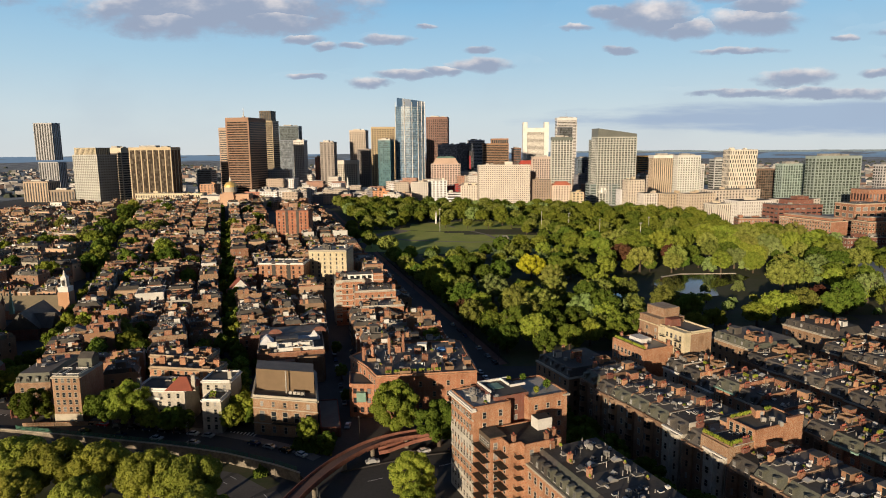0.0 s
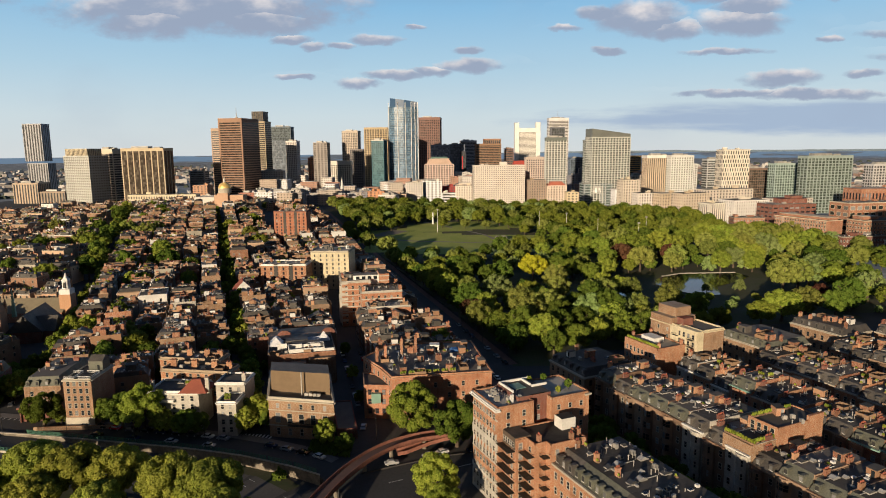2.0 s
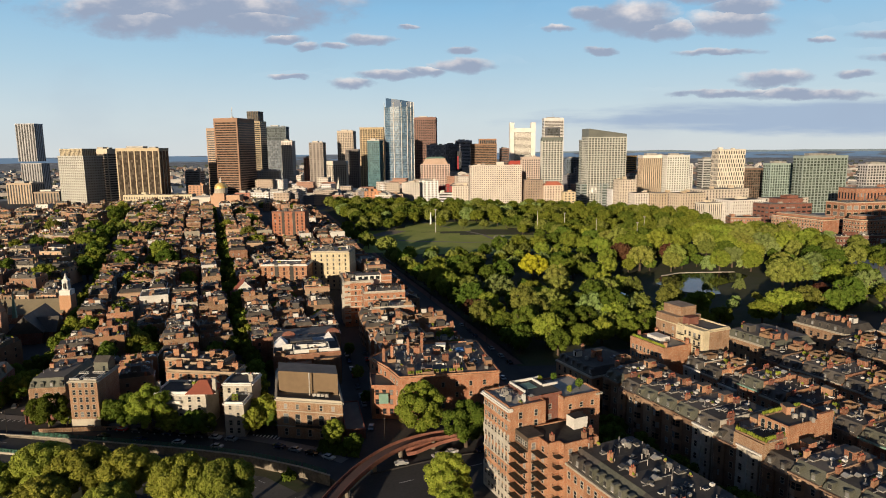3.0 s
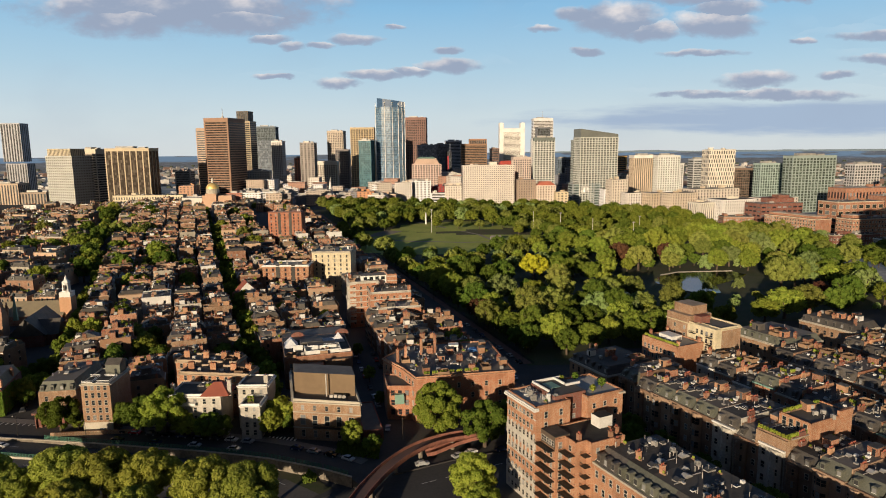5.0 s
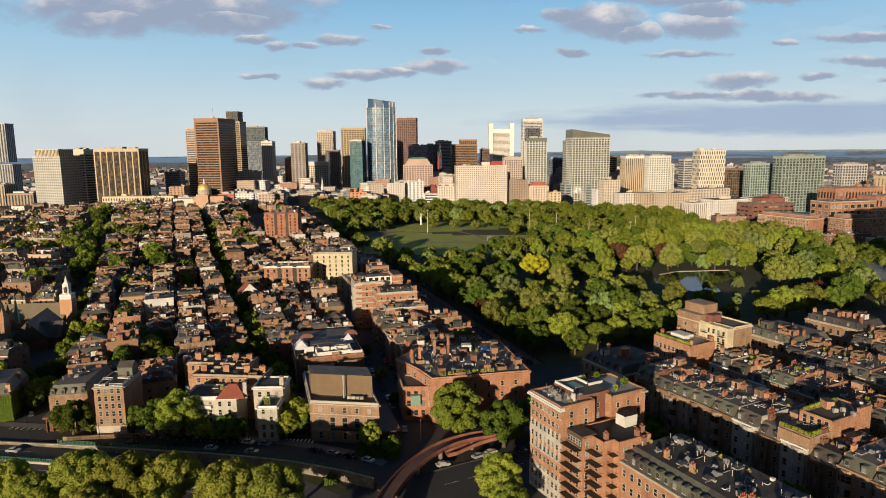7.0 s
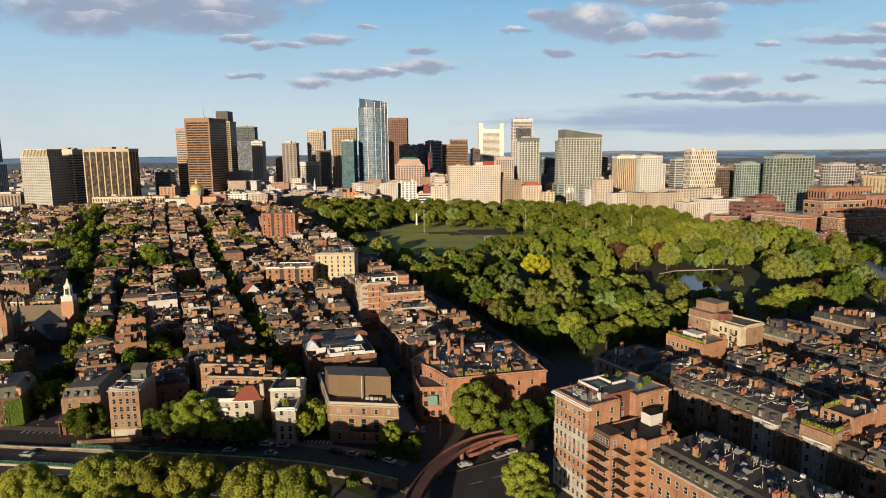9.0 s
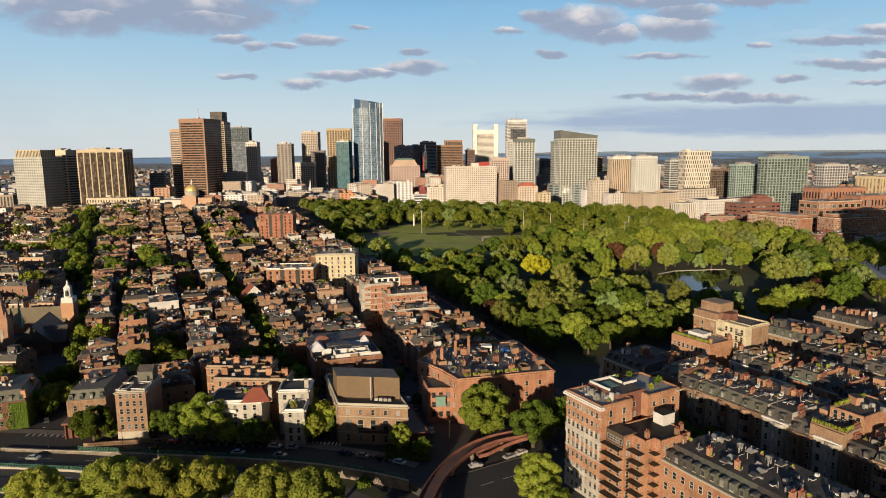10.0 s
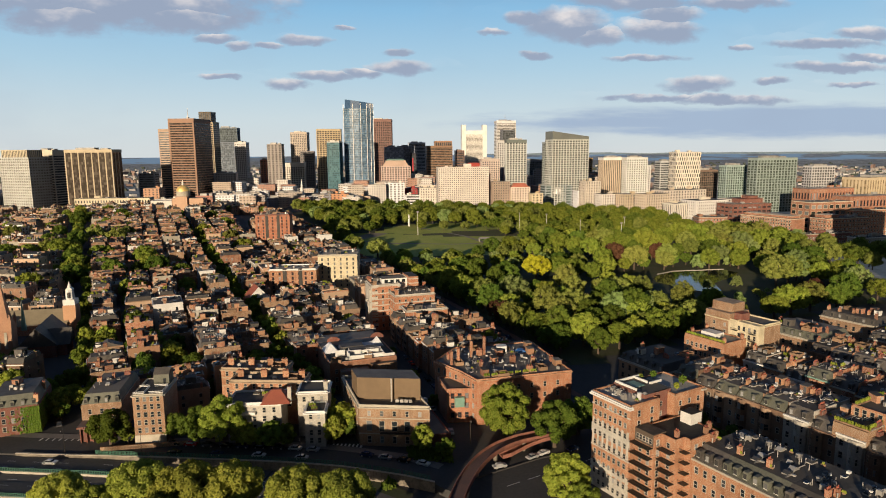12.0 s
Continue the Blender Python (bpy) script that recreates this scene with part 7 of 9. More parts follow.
for q in range(7):
    part("roof_planter", EXTRAS[8][1], None, bb, "green planter box", at=Matrix.Translation((-22 + q * 3.0, 222.2 + q * 0.5, 16.7)) @ Matrix.Rotation(radians(8.7), 4, "Z"))

# white stucco house group with a red tiled roof
WH = (-92.0, 208.5, -2.0)
wh = plan_block("white_stucco_house", "white stucco house with red tiled roof and terraces", rect(WH, -20, 6, -2, 18), 13.4, STUCCO, TAR, "house", 0.8, WHITE)
windows_on(wh, local(WH, -20, 6), local(WH, -2, 6), 1.6, 4, 3.0, 5, WIN_WHITE, 0.8)
part("tiled_roof", Shape().frustum(*local(WH, -4.0, 10), 13.6, 10, 10, 3.6, 3.0, 1.0), TILE_RED, wh, "hipped red tile roof")
part("chimney", chimney_mesh(1.3, 1.0, 5.0, 1, STUCCO), None, wh, at=Matrix.Translation((*local(WH, 0.6, 8), 13.4)))
part("chimney", chimney_mesh(1.2, 1.0, 4.0, 1, STUCCO), None, wh, at=Matrix.Translation((*local(WH, -19.2, 8), 13.0)))
part("balustrade", Shape().box(*local(WH, -15, 5.4), 10.2, 9, 1.2, 1.0, 0, -2), WHITE, wh, "white balustrade")
clutter(wh, 10, 6, 13.6, 3, RG, *local(WH, -12, 14))
wt = plan_block("white_tower_house", "narrow white stucco house with dark windows and roof garden", rect(WH, 6.5, 0.5, 13.2, 9), 12.0, STUCCO, TAR, "house", 0.7, WHITE)
windows_on(wt, local(WH, 6.5, 0.5), local(WH, 13.2, 0.5), 1.6, 4, 2.8, 2, WIN, 0.7)
windows_on(wt, local(WH, 6.5, 9), local(WH, 6.5, 0.5), 1.6, 4, 2.8, 2, WIN, 0.7)
part("roof_planter", EXTRAS[8][1], None, wt, "green roof planting", at=Matrix.Translation((*local(WH, 9.5, 3), 12.1)))
part("roof_planter", EXTRAS[8][1], None, wt, "green roof planting", at=Matrix.Translation((*local(WH, 8.5, 6), 12.1)))
wu = plan_block("white_rear_house", "white stucco rear house with a flat dark roof", rect(WH, 3.0, 9.4, 13.4, 20), 15.6, STUCCO, TAR, "house", 0.6, WHITE)
windows_on(wu, local(WH, 3, 9.4), local(WH, 13.4, 9.4), 9.6, 2, 3.0, 3, WIN, 0.7)
part("chimney", chimney_mesh(1.4, 1.0, 3.0, 1, STUCCO), None, wu, at=Matrix.Translation((*local(WH, 12.4, 12), 15.6)))

# tall brick house with stone ground floor, and the porch house on the corner
LH = (-137.0, 217.5, 1.0)
lh = plan_block("tall_brick_house", "tall tan brick house with a stone ground floor", rect(LH, -5.7, 0, 4.2, 16), 17.4, masonry("brown_brick", (0.33, 0.185, 0.105), (0.28, 0.150, 0.085), (0.36, 0.27, 0.2), vary=0.02), TAR, "house", 0.5, LIMESTONE)
windows_on(lh, local(LH, -5.7, 0), local(LH, 4.2, 0), 4.4, 5, 2.75, 4, WIN, 0.6)
windows_on(lh, local(LH, -5.7, 0), local(LH, 4.2, 0), 1.0, 1, 1, 3, WIN, 0.6)
s = Shape()
s.box(*local(LH, -.75, 0), 0, 10.1, 0.3, 3.6, 0, 1)
part("stone_base", s, LIMESTONE, lh, "pale stone base storey")
for x0_, x1_ in ((-5.5, -2.0), (-0.5, 3.9)):
    for (xa, ya), (xb, yb) in zip(((x0_, .5), (x1_, .5), (x1_, 7)), ((x1_, .5), (x1_, 7), (x0_, 7))):
        px, py = local(LH, (xa + xb) / 2, (ya + yb) / 2)
        for z_ in (18.0, 18.5):
            part("railing_bar", Shape().box(px, py, z_, abs(xb - xa) + .15, abs(yb - ya) + .15, 0.18, 0, 1), WHITE, lh, "white roof railing")
part("roof_house", hut_mesh(5.2, 5, 3.4, SLATE_GREEN, SLATE), None, lh, "grey roof house", at=Matrix.Translation((*local(LH, 0.8, 13), 17.5)))
part("gable", Shape().gable(*local(LH, 0.8, 13), 21.0, 5.4, 5.2, 1.8), SLATE, lh)
PH = (-156.5, 222.0, 6.0)
ph = plan_block("red_corner_house", "red brick corner house with a slate mansard", rect(PH, -6.5, 6, 6.5, 32), 11.0, BRICK_TAN, TAR, "house", 0.4)
part("mansard_roof", Shape().prism(rect(PH, -6.3, 6.2, 6.3, 31.8), 11.4, 14.6, 0, 1, 0.86), (SLATE_GREEN, TAR), ph)
windows_on(ph, local(PH, -6.5, 6), local(PH, 6.5, 6), 1.6, 3, 3.1, 3, WIN, 0.8)
windows_on(ph, local(PH, -6.5, 32), local(PH, -6.5, 6), 1.6, 3, 3.1, 7, WIN, 0.8)
for q in range(3):
    part("chimney", CHIM_BIG[q % 3], None, ph, at=Matrix.Translation((*local(PH, -4 + 4 * q, 20 + 3 * q), 14.0)))
s = Shape()
for q in range(6):
    s.tube(*local(PH, -5.5 + q * 1.9, 0.4), 0, 0.26, 5.0, 0.22, 8)
s.box(*local(PH, -0.7, 3.0), 5.0, 11.6, 6.2, 0.7, 0, 6)
s.box(*local(PH, -0.7, 3.4), 0, 10.5, 5.0, 4.9, 0, 6)
part("columned_porch", s, BRICK_DARK, ph, "red sandstone porch with columns", "stuff")
part("garden_wall", Shape().box(*local(LH, -2, -2.2), 0, 28, 0.5, 1.4, 0, 3), BRICK_TAN, lh, "low brick garden wall")

# mansard house with climbing plants, west of the street
IV = (-188.0, 231.0, 15.0)
iv = plan_block("ivy_mansard_house", "brick mansard house overgrown with bright green creeper", rect(IV, -8, 0, 8, 22), 10.0, BRICK_DARK, TAR, "house", 0.3)
part("mansard_roof", Shape().prism(rect(IV, -7.8, .2, 7.8, 21.8), 10.2, 14.0, 0, 1, 0.8), (SLATE_GREEN, SLATE), iv)
windows_on(iv, local(IV, -8, 0), local(IV, 8, 0), 1.6, 3, 2.9, 5, WIN_WHITE, 0.8)
for q, (lx, ly) in enumerate(((7.3, 1), (7.3, 14), (-7.4, 2), (-2, 18))):
    part("chimney", CHIM_BIG[q % 3], None, iv, at=Matrix.Translation((*local(IV, lx, ly), 11.6)))
s = Shape()
rgi = random.Random(9)
for k in range(900):
    u_ = 8.1 - abs(rgi.gauss(0, 3.2))
    x, y = local(IV, max(-7.5, u_), -0.12 - rgi.random() * 0.2)
    z_ = rgi.random() ** 1.3 * 9.5
    s.box(x, y, z_, 0.5, 0.12, 0.5, 0, rgi.uniform(-40, 40), 0.4)
for k in range(700):
    x, y = local(IV, 8.15 + rgi.random() * .2, rgi.random() * 14)
    s.box(x, y, rgi.random() * 9.5, 0.12, 0.5, 0.5, 0, rgi.uniform(-40, 40), 0.4)
part("creeper", s, LEAF_DEEP, iv, "bright green creeper leaves", kind="stuff")

for own, ref, n_d, half, y0_, z_ in ((ph, PH, 4, 5.0, 6.9, 11.6), (iv, IV, 5, 6.4, 1.2, 10.4)):
    for q in range(n_d):
        dq = Shape().box(0, 0, 0, 1.3, 1.5, 1.7, 0).frustum(0, 0, 1.7, 1.6, 1.8, .35, .9, 1.4, 0).box(0, -.78, .25, .85, .06, 1.2, 1)
        part("dormer", dq, (SLATE_GREEN, GLASS_PALE), own, at=Matrix.Translation((*local(ref, -half + 2 * half * q / (n_d - 1), y0_), z_)) @ Matrix.Rotation(radians(ref[2]), 4, "Z"))
    clutter(own, 9, 12, z_ + 3.2, 6, random.Random(n_d), *local(ref, 0, y0_ + 11), kinds=SMALL)

# brownstone church with spire, and the meeting house with white belfry
sc_ = thing("spired_church", "brown stone church with tall tapering spire and slate roof", "church", "", pose(-236, 318, 0, 0, 0, 12))
SANDSTONE = surface("pink_sandstone", (0.40, 0.23, 0.145), (0.32, 0.18, 0.115), 0.9, big=0.3, vary=0.03)
part("tower", Shape().box(0, 0, -3, 8.0, 8.0, 21), SANDSTONE, sc_)
part("spire", Shape().frustum(0, 0, 18, 8.1, 8.1, 2.5, 6.0, 6.0).frustum(0, 0, 20.5, 5.6, 5.6, 18.5, 0.2, 0.2), SANDSTONE, sc_, "tapering stone spire")
for sx in (-1, 1):
    for sy in (-1, 1):
        part("pinnacle", Shape().box(sx * 3.7, sy * 3.7, 16, 1.2, 1.2, 3.5).frustum(sx * 3.7, sy * 3.7, 19.5, 1.3, 1.3, 4.0, .1, .1), SANDSTONE, sc_)
for k in (-1, 1):
    part("belfry_opening", Shape().box(k * 1.5, -4.05, 7, 1.2, 0.3, 8), LIMESTONE, sc_)
part("nave", Shape().box(13, 14, -3, 15, 30, 9), BRICK_DARK, sc_)
part("nave_roof", Shape().gable(0, 0, 0, 31, 17.5, 9), SLATE, sc_, "steep dark slate roof", at=pose(13, 14, 6, 0, 0, 90))
part("transept", Shape().box(17, 8, -3, 16, 12, 8.4), BRICK_DARK, sc_)
part("transept_roof", Shape().gable(18, 8, 5.4, 17, 13, 7), SLATE, sc_)
part("copper_fleche", Shape().frustum(6.5, 6, 13, 2.0, 2.0, 15, .1, .1), COPPER, sc_, "green copper spirelet")
mh = thing("belfry_meeting_house", "brick meeting house with olive roof and white belfry", "church", "", pose(-238, 372, 0, 0, 0, 4))
part("nave", Shape().box(-12, 0, -3, 40, 18, 8.5), BRICK, mh)
part("nave_roof", Shape().gable(-12, 0, 5.5, 41, 19, 7.0), paint(0.25, 0.21, 0.14), mh, "low olive-grey roof")
part("tower", Shape().box(9.5, -4, -3, 6.5, 6.5, 18.5), BRICK, mh)
part("belfry", Shape().box(9.5, -4, 15.5, 6.0, 6.0, 3).tube(9.5, -4, 18.5, 2.4, 5.2, 2.2, 8).frustum(9.5, -4, 23.7, 3.6, 3.6, 1.2, 2.2, 2.2).tube(9.5, -4, 24.9, 1.2, 3.4, 0.1, 8), WHITE, mh, "white wooden belfry")
part("belfry_opening", Shape().box(9.5, -6.4, 19.3, 1.2, 0.4, 3.2), IRON, mh)

# flats among the old streets
def flats(name, label, x, y, w, d, top, turn, wall, floors, n, trim=LIMESTONE, recess=0):
    t_ = (x, y, turn)
    z0 = rise(x, y)
    b = plan_block(name, label, rect(t_, -w / 2, -d / 2, w / 2, d / 2), top, wall, GRAVEL, "apartment block", 0.8, trim, z0 - 4)
    windows_on(b, local(t_, -w / 2, -d / 2), local(t_, w / 2, -d / 2), z0 + 2, floors, (top - z0 - 2.5) / floors, n, WIN if trim in (LIMESTONE, STUCCO) else WIN_PLAIN, 0.7)
    windows_on(b, local(t_, -w / 2, d / 2), local(t_, -w / 2, -d / 2), z0 + 2, floors, (top - z0 - 2.5) / floors, max(2, n // 2), WIN if trim in (LIMESTONE, STUCCO) else WIN_PLAIN, 0.7)
    # black strips on the flat front imitate shade in recesses between wings
    for k in range(recess):
        px, py = local(t_, -w / 2 + w * (k + 1) / (recess + 1), -d / 2)
        part("light_shaft", Shape().box(px, py, z0, w * 0.08, 0.5, top - z0 + 0.9, 0, turn), IRON, b, "dark strip standing in for a shaded recess between wings")
    rg = random.Random(int(x * 3 + y))
    for k in range(5):
        name_, me, r = rg.choice(EXTRAS)
        part(name_, me, None, b, at=Matrix.Translation((*local(t_, (k - 2) * w / 5.5, rg.uniform(-.3, .3) * d), top + .1)))
    for k in range(2):
        part("chimney", CHIM_BIG[k], None, b, at=Matrix.Translation((*local(t_, (k - .5) * w * .8, d * .3), top)))
    return b


flats("tall_brick_flats", "tall red brick apartment block on the hill", -159, 649, 33, 18, 37, -2, masonry("hill_flats_brick", (0.44, 0.150, 0.078), (0.36, 0.115, 0.062), (0.36, 0.25, 0.18), vary=0.02), 10, 7, BRICK_DARK, 2)
flats("beige_flats", "beige brick apartment block with a heavy cornice", -86, 457, 27, 24, 26.8, -3, BRICK_YELLOW, 8, 6, LIMESTONE)
flats("brick_flats", "red brick apartment block with white top storey and deep recesses", -115, 437, 31, 18, 20.6, -2, BRICK_ORANGE, 6, 7, WHITE, 2)
pc = flats("pale_corner_flats", "tall brick flats with cream stone bands and a cream side front", -57, 356, 16, 16, 25, 12, FLATS_BRICK, 7, 4, STUCCO)
rf = flats("roof_garden_flats", "brick apartment block with cream bands, roof garden and turrets", -42, 347, 22, 18, 21.5, 12, FLATS_BRICK, 6, 6, STUCCO)
tf = flats("brick_terrace_flats", "brick house with oval windows and cream bands", -36, 330, 22, 12, 16.5, 12, FLATS_BRICK, 4, 4, STUCCO)
for b_, (cx, cy, ww, dd), zs in ((pc, (-57, 356, 16, 16), (8, 11, 14, 17.4, 20.6)), (rf, (-42, 347, 22, 18), (6, 12.5, 17.6)), (tf, (-36, 330, 22, 12), (8.0, 12.4))):
    for z_ in zs:
        part("stone_band", Shape().prism(rect((cx, cy, 12), -ww / 2 - .1, -dd / 2 - .1, ww / 2 + .1, dd / 2 + .1), z_, z_ + .6), STUCCO, b_, "cream stone band")
for k in range(7):
    part("oriel_bay", Shape().prism(rect((-57, 356, 12), -9.1, -7 + 4.6 * (k % 3), -7.9, -4.6 + 4.6 * (k % 3)), 2 + 7.2 * (k // 3), 8.8 + 7.2 * (k // 3)), STUCCO, pc, "cream oriel bay")
PC = (-57, 356, 12)
part("west_front", Shape().prism(rect(PC, -8.25, -8.1, -7.9, 8.1), 1, 25.3), STUCCO, pc, "cream stone west front")
for z_ in range(3, 25, 3):
    part("quoin_band", Shape().prism(rect(PC, -8.3, -8.22, -4.6, -7.9), z_, z_ + 1.3), STUCCO, pc, "cream stone quoins")
    part("quoin_band", Shape().prism(rect(PC, 6.6, -8.22, 8.2, -7.9), z_, z_ + 1.3), STUCCO, pc, "cream stone quoins")
part("penthouse", Shape().prism(rect(PC, -1, -2.5, 13.5, 6), 21, 27.6, 0, 1), (WHITE, TAR), pc, "white walled penthouse")
for k in range(4):
    part("penthouse_window", Shape().prism(rect(PC, .4 + 3.3 * k, -2.62, 2.4 + 3.3 * k, -2.5), 25.2, 27.0), GLASS, pc)
part("stair_tower", Shape().prism(rect(PC, 13.2, -7.5, 18.5, 6.5), 8, 29.0, 0, 1), (FLATS_BRICK, TAR), pc, "taller brick stair tower")
for z_ in (22.5, 25, 27.5):
    part("quoin_band", Shape().prism(rect(PC, 13.1, -7.6, 18.6, 6.6), z_, z_ + .5), STUCCO, pc, "cream stone band")
for lx, ly in ((-6.5, 2), (-6.8, 6.5), (-2, 7), (9, 7)):
    part("chimney", CHIM_BIG[1], None, pc, at=Matrix.Translation((*local(PC, lx, ly), 25.2)))
pg = Shape()
for lx in range(-8, 9, 4):
    for ly in (-5.5, -1.5):
        pg.box(*local((-42, 347, 12), lx, ly), 21.5, .3, .3, 2.6, 0, 12)
for ly in (-5.5, -1.5):
    pg.box(*local((-42, 347, 12), 0, ly), 24.1, 17, .3, .3, 0, 12)
for lx in range(-8, 9, 1):
    pg.box(*local((-42, 347, 12), lx, -3.5), 24.4, .2, 5.2, .2, 0, 12)
part("roof_pergola", pg, IRON, rf, "dark roof terrace pergola", "stuff")
for k, (lx, ly) in enumerate(((-10, -8), (10, -8), (-10, 8), (10, 8))):
    part("turret", Shape().box(*local((-42, 347, 12), lx, ly), 21.5, 1.6, 1.6, 3.4, 0, 12), FLATS_BRICK, rf, "square brick turret")

# the long old building with a white sheeted roof
GL = (-69.0, 268.0, 14.0)
gl = plan_block("white_roof_building", "low brick building with white terrace walls and sheeted roof", rect(GL, -14, -10, 14, 20), 13.0, BRICK, TAR, "building", 0.5)
SHEET = surface("white_roof_sheeting", (0.74, 0.74, 0.76), (0.55, 0.56, 0.58), 0.5, big=0.4, vary=0.02)
w_ = Shape()
for lx, ly, ww, dd, hh in ((2, -7.5, 15, .4, 1.6), (-5.4, -5.5, .4, 4.4, 2.8), (9.3, -4, .4, 7, 1.6), (-2.5, -4.2, 5.5, .4, 2.8), (3, -3.2, .4, 3, 2.0), (6, -2, 6.5, .4, 2.4), (-8, -1.5, 4, .4, 2.6), (11, -8.4, 5, .4, 1.3)):
    w_.box(*local(GL, lx, ly), 13.1, ww, dd, hh, 0, 14)
part("white_terrace_wall", w_, WHITE, gl, "white painted stepped terrace wall", "stuff")
part("terrace_house", Shape().prism(rect(GL, -4, -3.6, 8, 2), 13.1, 15.4, 0, 1), (WHITE, TAR), gl, "white roof house with dark roof")
part("sheeted_roof", Shape().gable(0, 0, 0, 15, 4.2, 1.5), SHEET, gl, "white sheeted ridge roof", at=pose(*local(GL, 1, 9.4), 13.2, 0, 0, 14))
part("hipped_cover", Shape().frustum(0, 0, 0, 6.0, 8.5, 3.2, .6, 3.6), SHEET, gl, "white sheeted hipped roof cover", at=pose(*local(GL, -10.5, 7.5), 13.2, 0, 0, 14))
part("hipped_cover", Shape().frustum(0, 0, 0, 5.2, 4.6, 3.8, .3, .3), SHEET, gl, "white sheeted pyramid roof cover", at=pose(*local(GL, 10.2, 8.6), 13.2, 0, 0, 14))
for lx in (-7.0, 13.0):
    gb = Shape()
    for q in range(9):
        a0, a1 = math.pi * q / 9, math.pi * (q + 1) / 9
        gb.hexa([(-3.2 * math.cos(a0), -.3, 0), (-3.2 * math.cos(a1), -.3, 0), (-3.2 * math.cos(a1), .3, 0), (-3.2 * math.cos(a0), .3, 0), (-3.2 * math.cos(a0), -.3, 2.6 * math.sin(a0) + .02), (-3.2 * math.cos(a1), -.3, 2.6 * math.sin(a1) + .02), (-3.2 * math.cos(a1), .3, 2.6 * math.sin(a1) + .02), (-3.2 * math.cos(a0), .3, 2.6 * math.sin(a0) + .02)])
    part("curved_gable", gb, BRICK_DARK, gl, "brick curved parapet gable", at=pose(*local(GL, lx, 19.2), 13.1, 0, 0, 14))
for q in range(4):
    nm_, me_, r_ = EXTRAS[(0, 5, 8, 1)[q]]
    part(nm_, me_, None, gl, at=Matrix.Translation((*local(GL, -11 + q * 4.6, -8.2 + .6 * q), 13.1)))
part("front_block", Shape().prism(rect(GL, -10, -13.5, 1.5, -9.9), -2, 10.4, 0, 1), (BRICK_TAN, TAR), gl, "lower tan brick front block")
part("front_block", Shape().prism(rect(GL, 2.5, -12.5, 13.5, -9.9), -2, 11.6, 0, 1), (BRICK_TAN, TAR), gl, "lower tan brick front block")
part("dark_roof_house", Shape().prism(rect(GL, -6.5, 2.4, 3, 7), 13.1, 15.6), SLATE, gl, "dark slate roof house")
part("rear_wing", Shape().prism(rect(GL, -13.8, 19.4, 13.8, 31), -2, 13.4, 0, 1), (BRICK_DARK, SLATE), gl, "rear wing under dark slate")
part("slate_strip", Shape().prism(rect(GL, -13.5, 13, 13.5, 19), 13.1, 13.6), SLATE, gl, "dark slate roof strip")
windows_on(gl, local(GL, -14, -10), local(GL, 14, -10), 2, 3, 3.4, 7, WIN, 0.8)

# cream apartment house on the garden corner
yl = plan_block("cream_apartment_house", "stepped cream and tan brick apartment house with fire escapes", gpoly((44, 27), (44, 42), (46.5, 42), (46.5, 52), (57.5, 52), (57.5, 27)), 28.2, BRICK_TAN, TAR, "apartment house", 0.7, BRICK_YELLOW)
s = Shape()
gbox(s, 45.4, 46.8, 0, 3.2, 10.6, 28.6)
gbox(s, 44.4, 40.6, 0, 1.8, 4.2, 28.2)
part("cream_front", s, BRICK_YELLOW, yl, "cream brick front")
s = Shape()
gbox(s, 50, 33, 28.3, 12.5, 11.5, 2.6)
gbox(s, 50.6, 33, 30.9, 8, 9.5, 3.6)
part("stepped_penthouse", s, BRICK_TAN, yl)
s = Shape()
gbox(s, 48.5, 41, 28.3, 5, 3.4, 3.0)
part("red_roof_house", s, BRICK_DARK, yl)
windows_on(yl, grid(43.78, 41.2), grid(43.78, 52), 2.0, 9, 2.9, 4, WIN, 0.7)
windows_on(yl, grid(44, 27), grid(44, 41), 2.0, 9, 2.9, 2, WIN_SMALL, 2.0)
for r in range(8):
    for bb_ in (41.6, 49.6):
        s = Shape()
        gbox(s, 43.0, bb_, 4.6 + r * 2.9, 1.3, 2.6, 0.1)
        gbox(s, 42.4, bb_, 5.5 + r * 2.9, 0.06, 2.6, 0.08)
        for q in range(5):
            gbox(s, 42.4, bb_ - 1.3 + q * .65, 4.6 + r * 2.9, .06, .06, .95)
        part("fire_escape", s, IRON, yl, "black iron fire escape")
lb = plan_block("brick_garden_roof_house", "red brick house with a planted roof terrace", gpoly((29.5, 28.5), (29.5, 47), (43.3, 47), (43.3, 28.5)), 22.0, BRICK_ORANGE, GRAVEL, "house", 0.6)
windows_on(lb, grid(29.5, 28.5), grid(29.5, 47), 2.2, 6, 3.2, 8, WIN_WHITE, 0.7)
for q in range(8):
    part("roof_planter", EXTRAS[8][1], None, lb, "green hedge planter", at=Matrix.Translation((*grid(30.5, 30 + q * 2.2), 22.1)) @ Matrix.Rotation(radians(GRID_TURN), 4, "Z"))
s = Shape()
gbox(s, 36.5, 36.5, 22.1, 5, 7, 2.0)
part("white_pavilion", s, WHITE, lb, "white roof pavilion")
for a_, b_ in ((31, 46), (42, 46), (42, 29.5), (33, 29.5)):
    part("chimney", CHIM_BIG[1], None, lb, at=Matrix.Translation((*grid(a_, b_), 22)))


# brick terraces with cream bands and white roof railings
BUFF = surface("buff_stone", (0.40, 0.31, 0.22), (0.31, 0.24, 0.17), 0.9, big=0.3, vary=0.05)


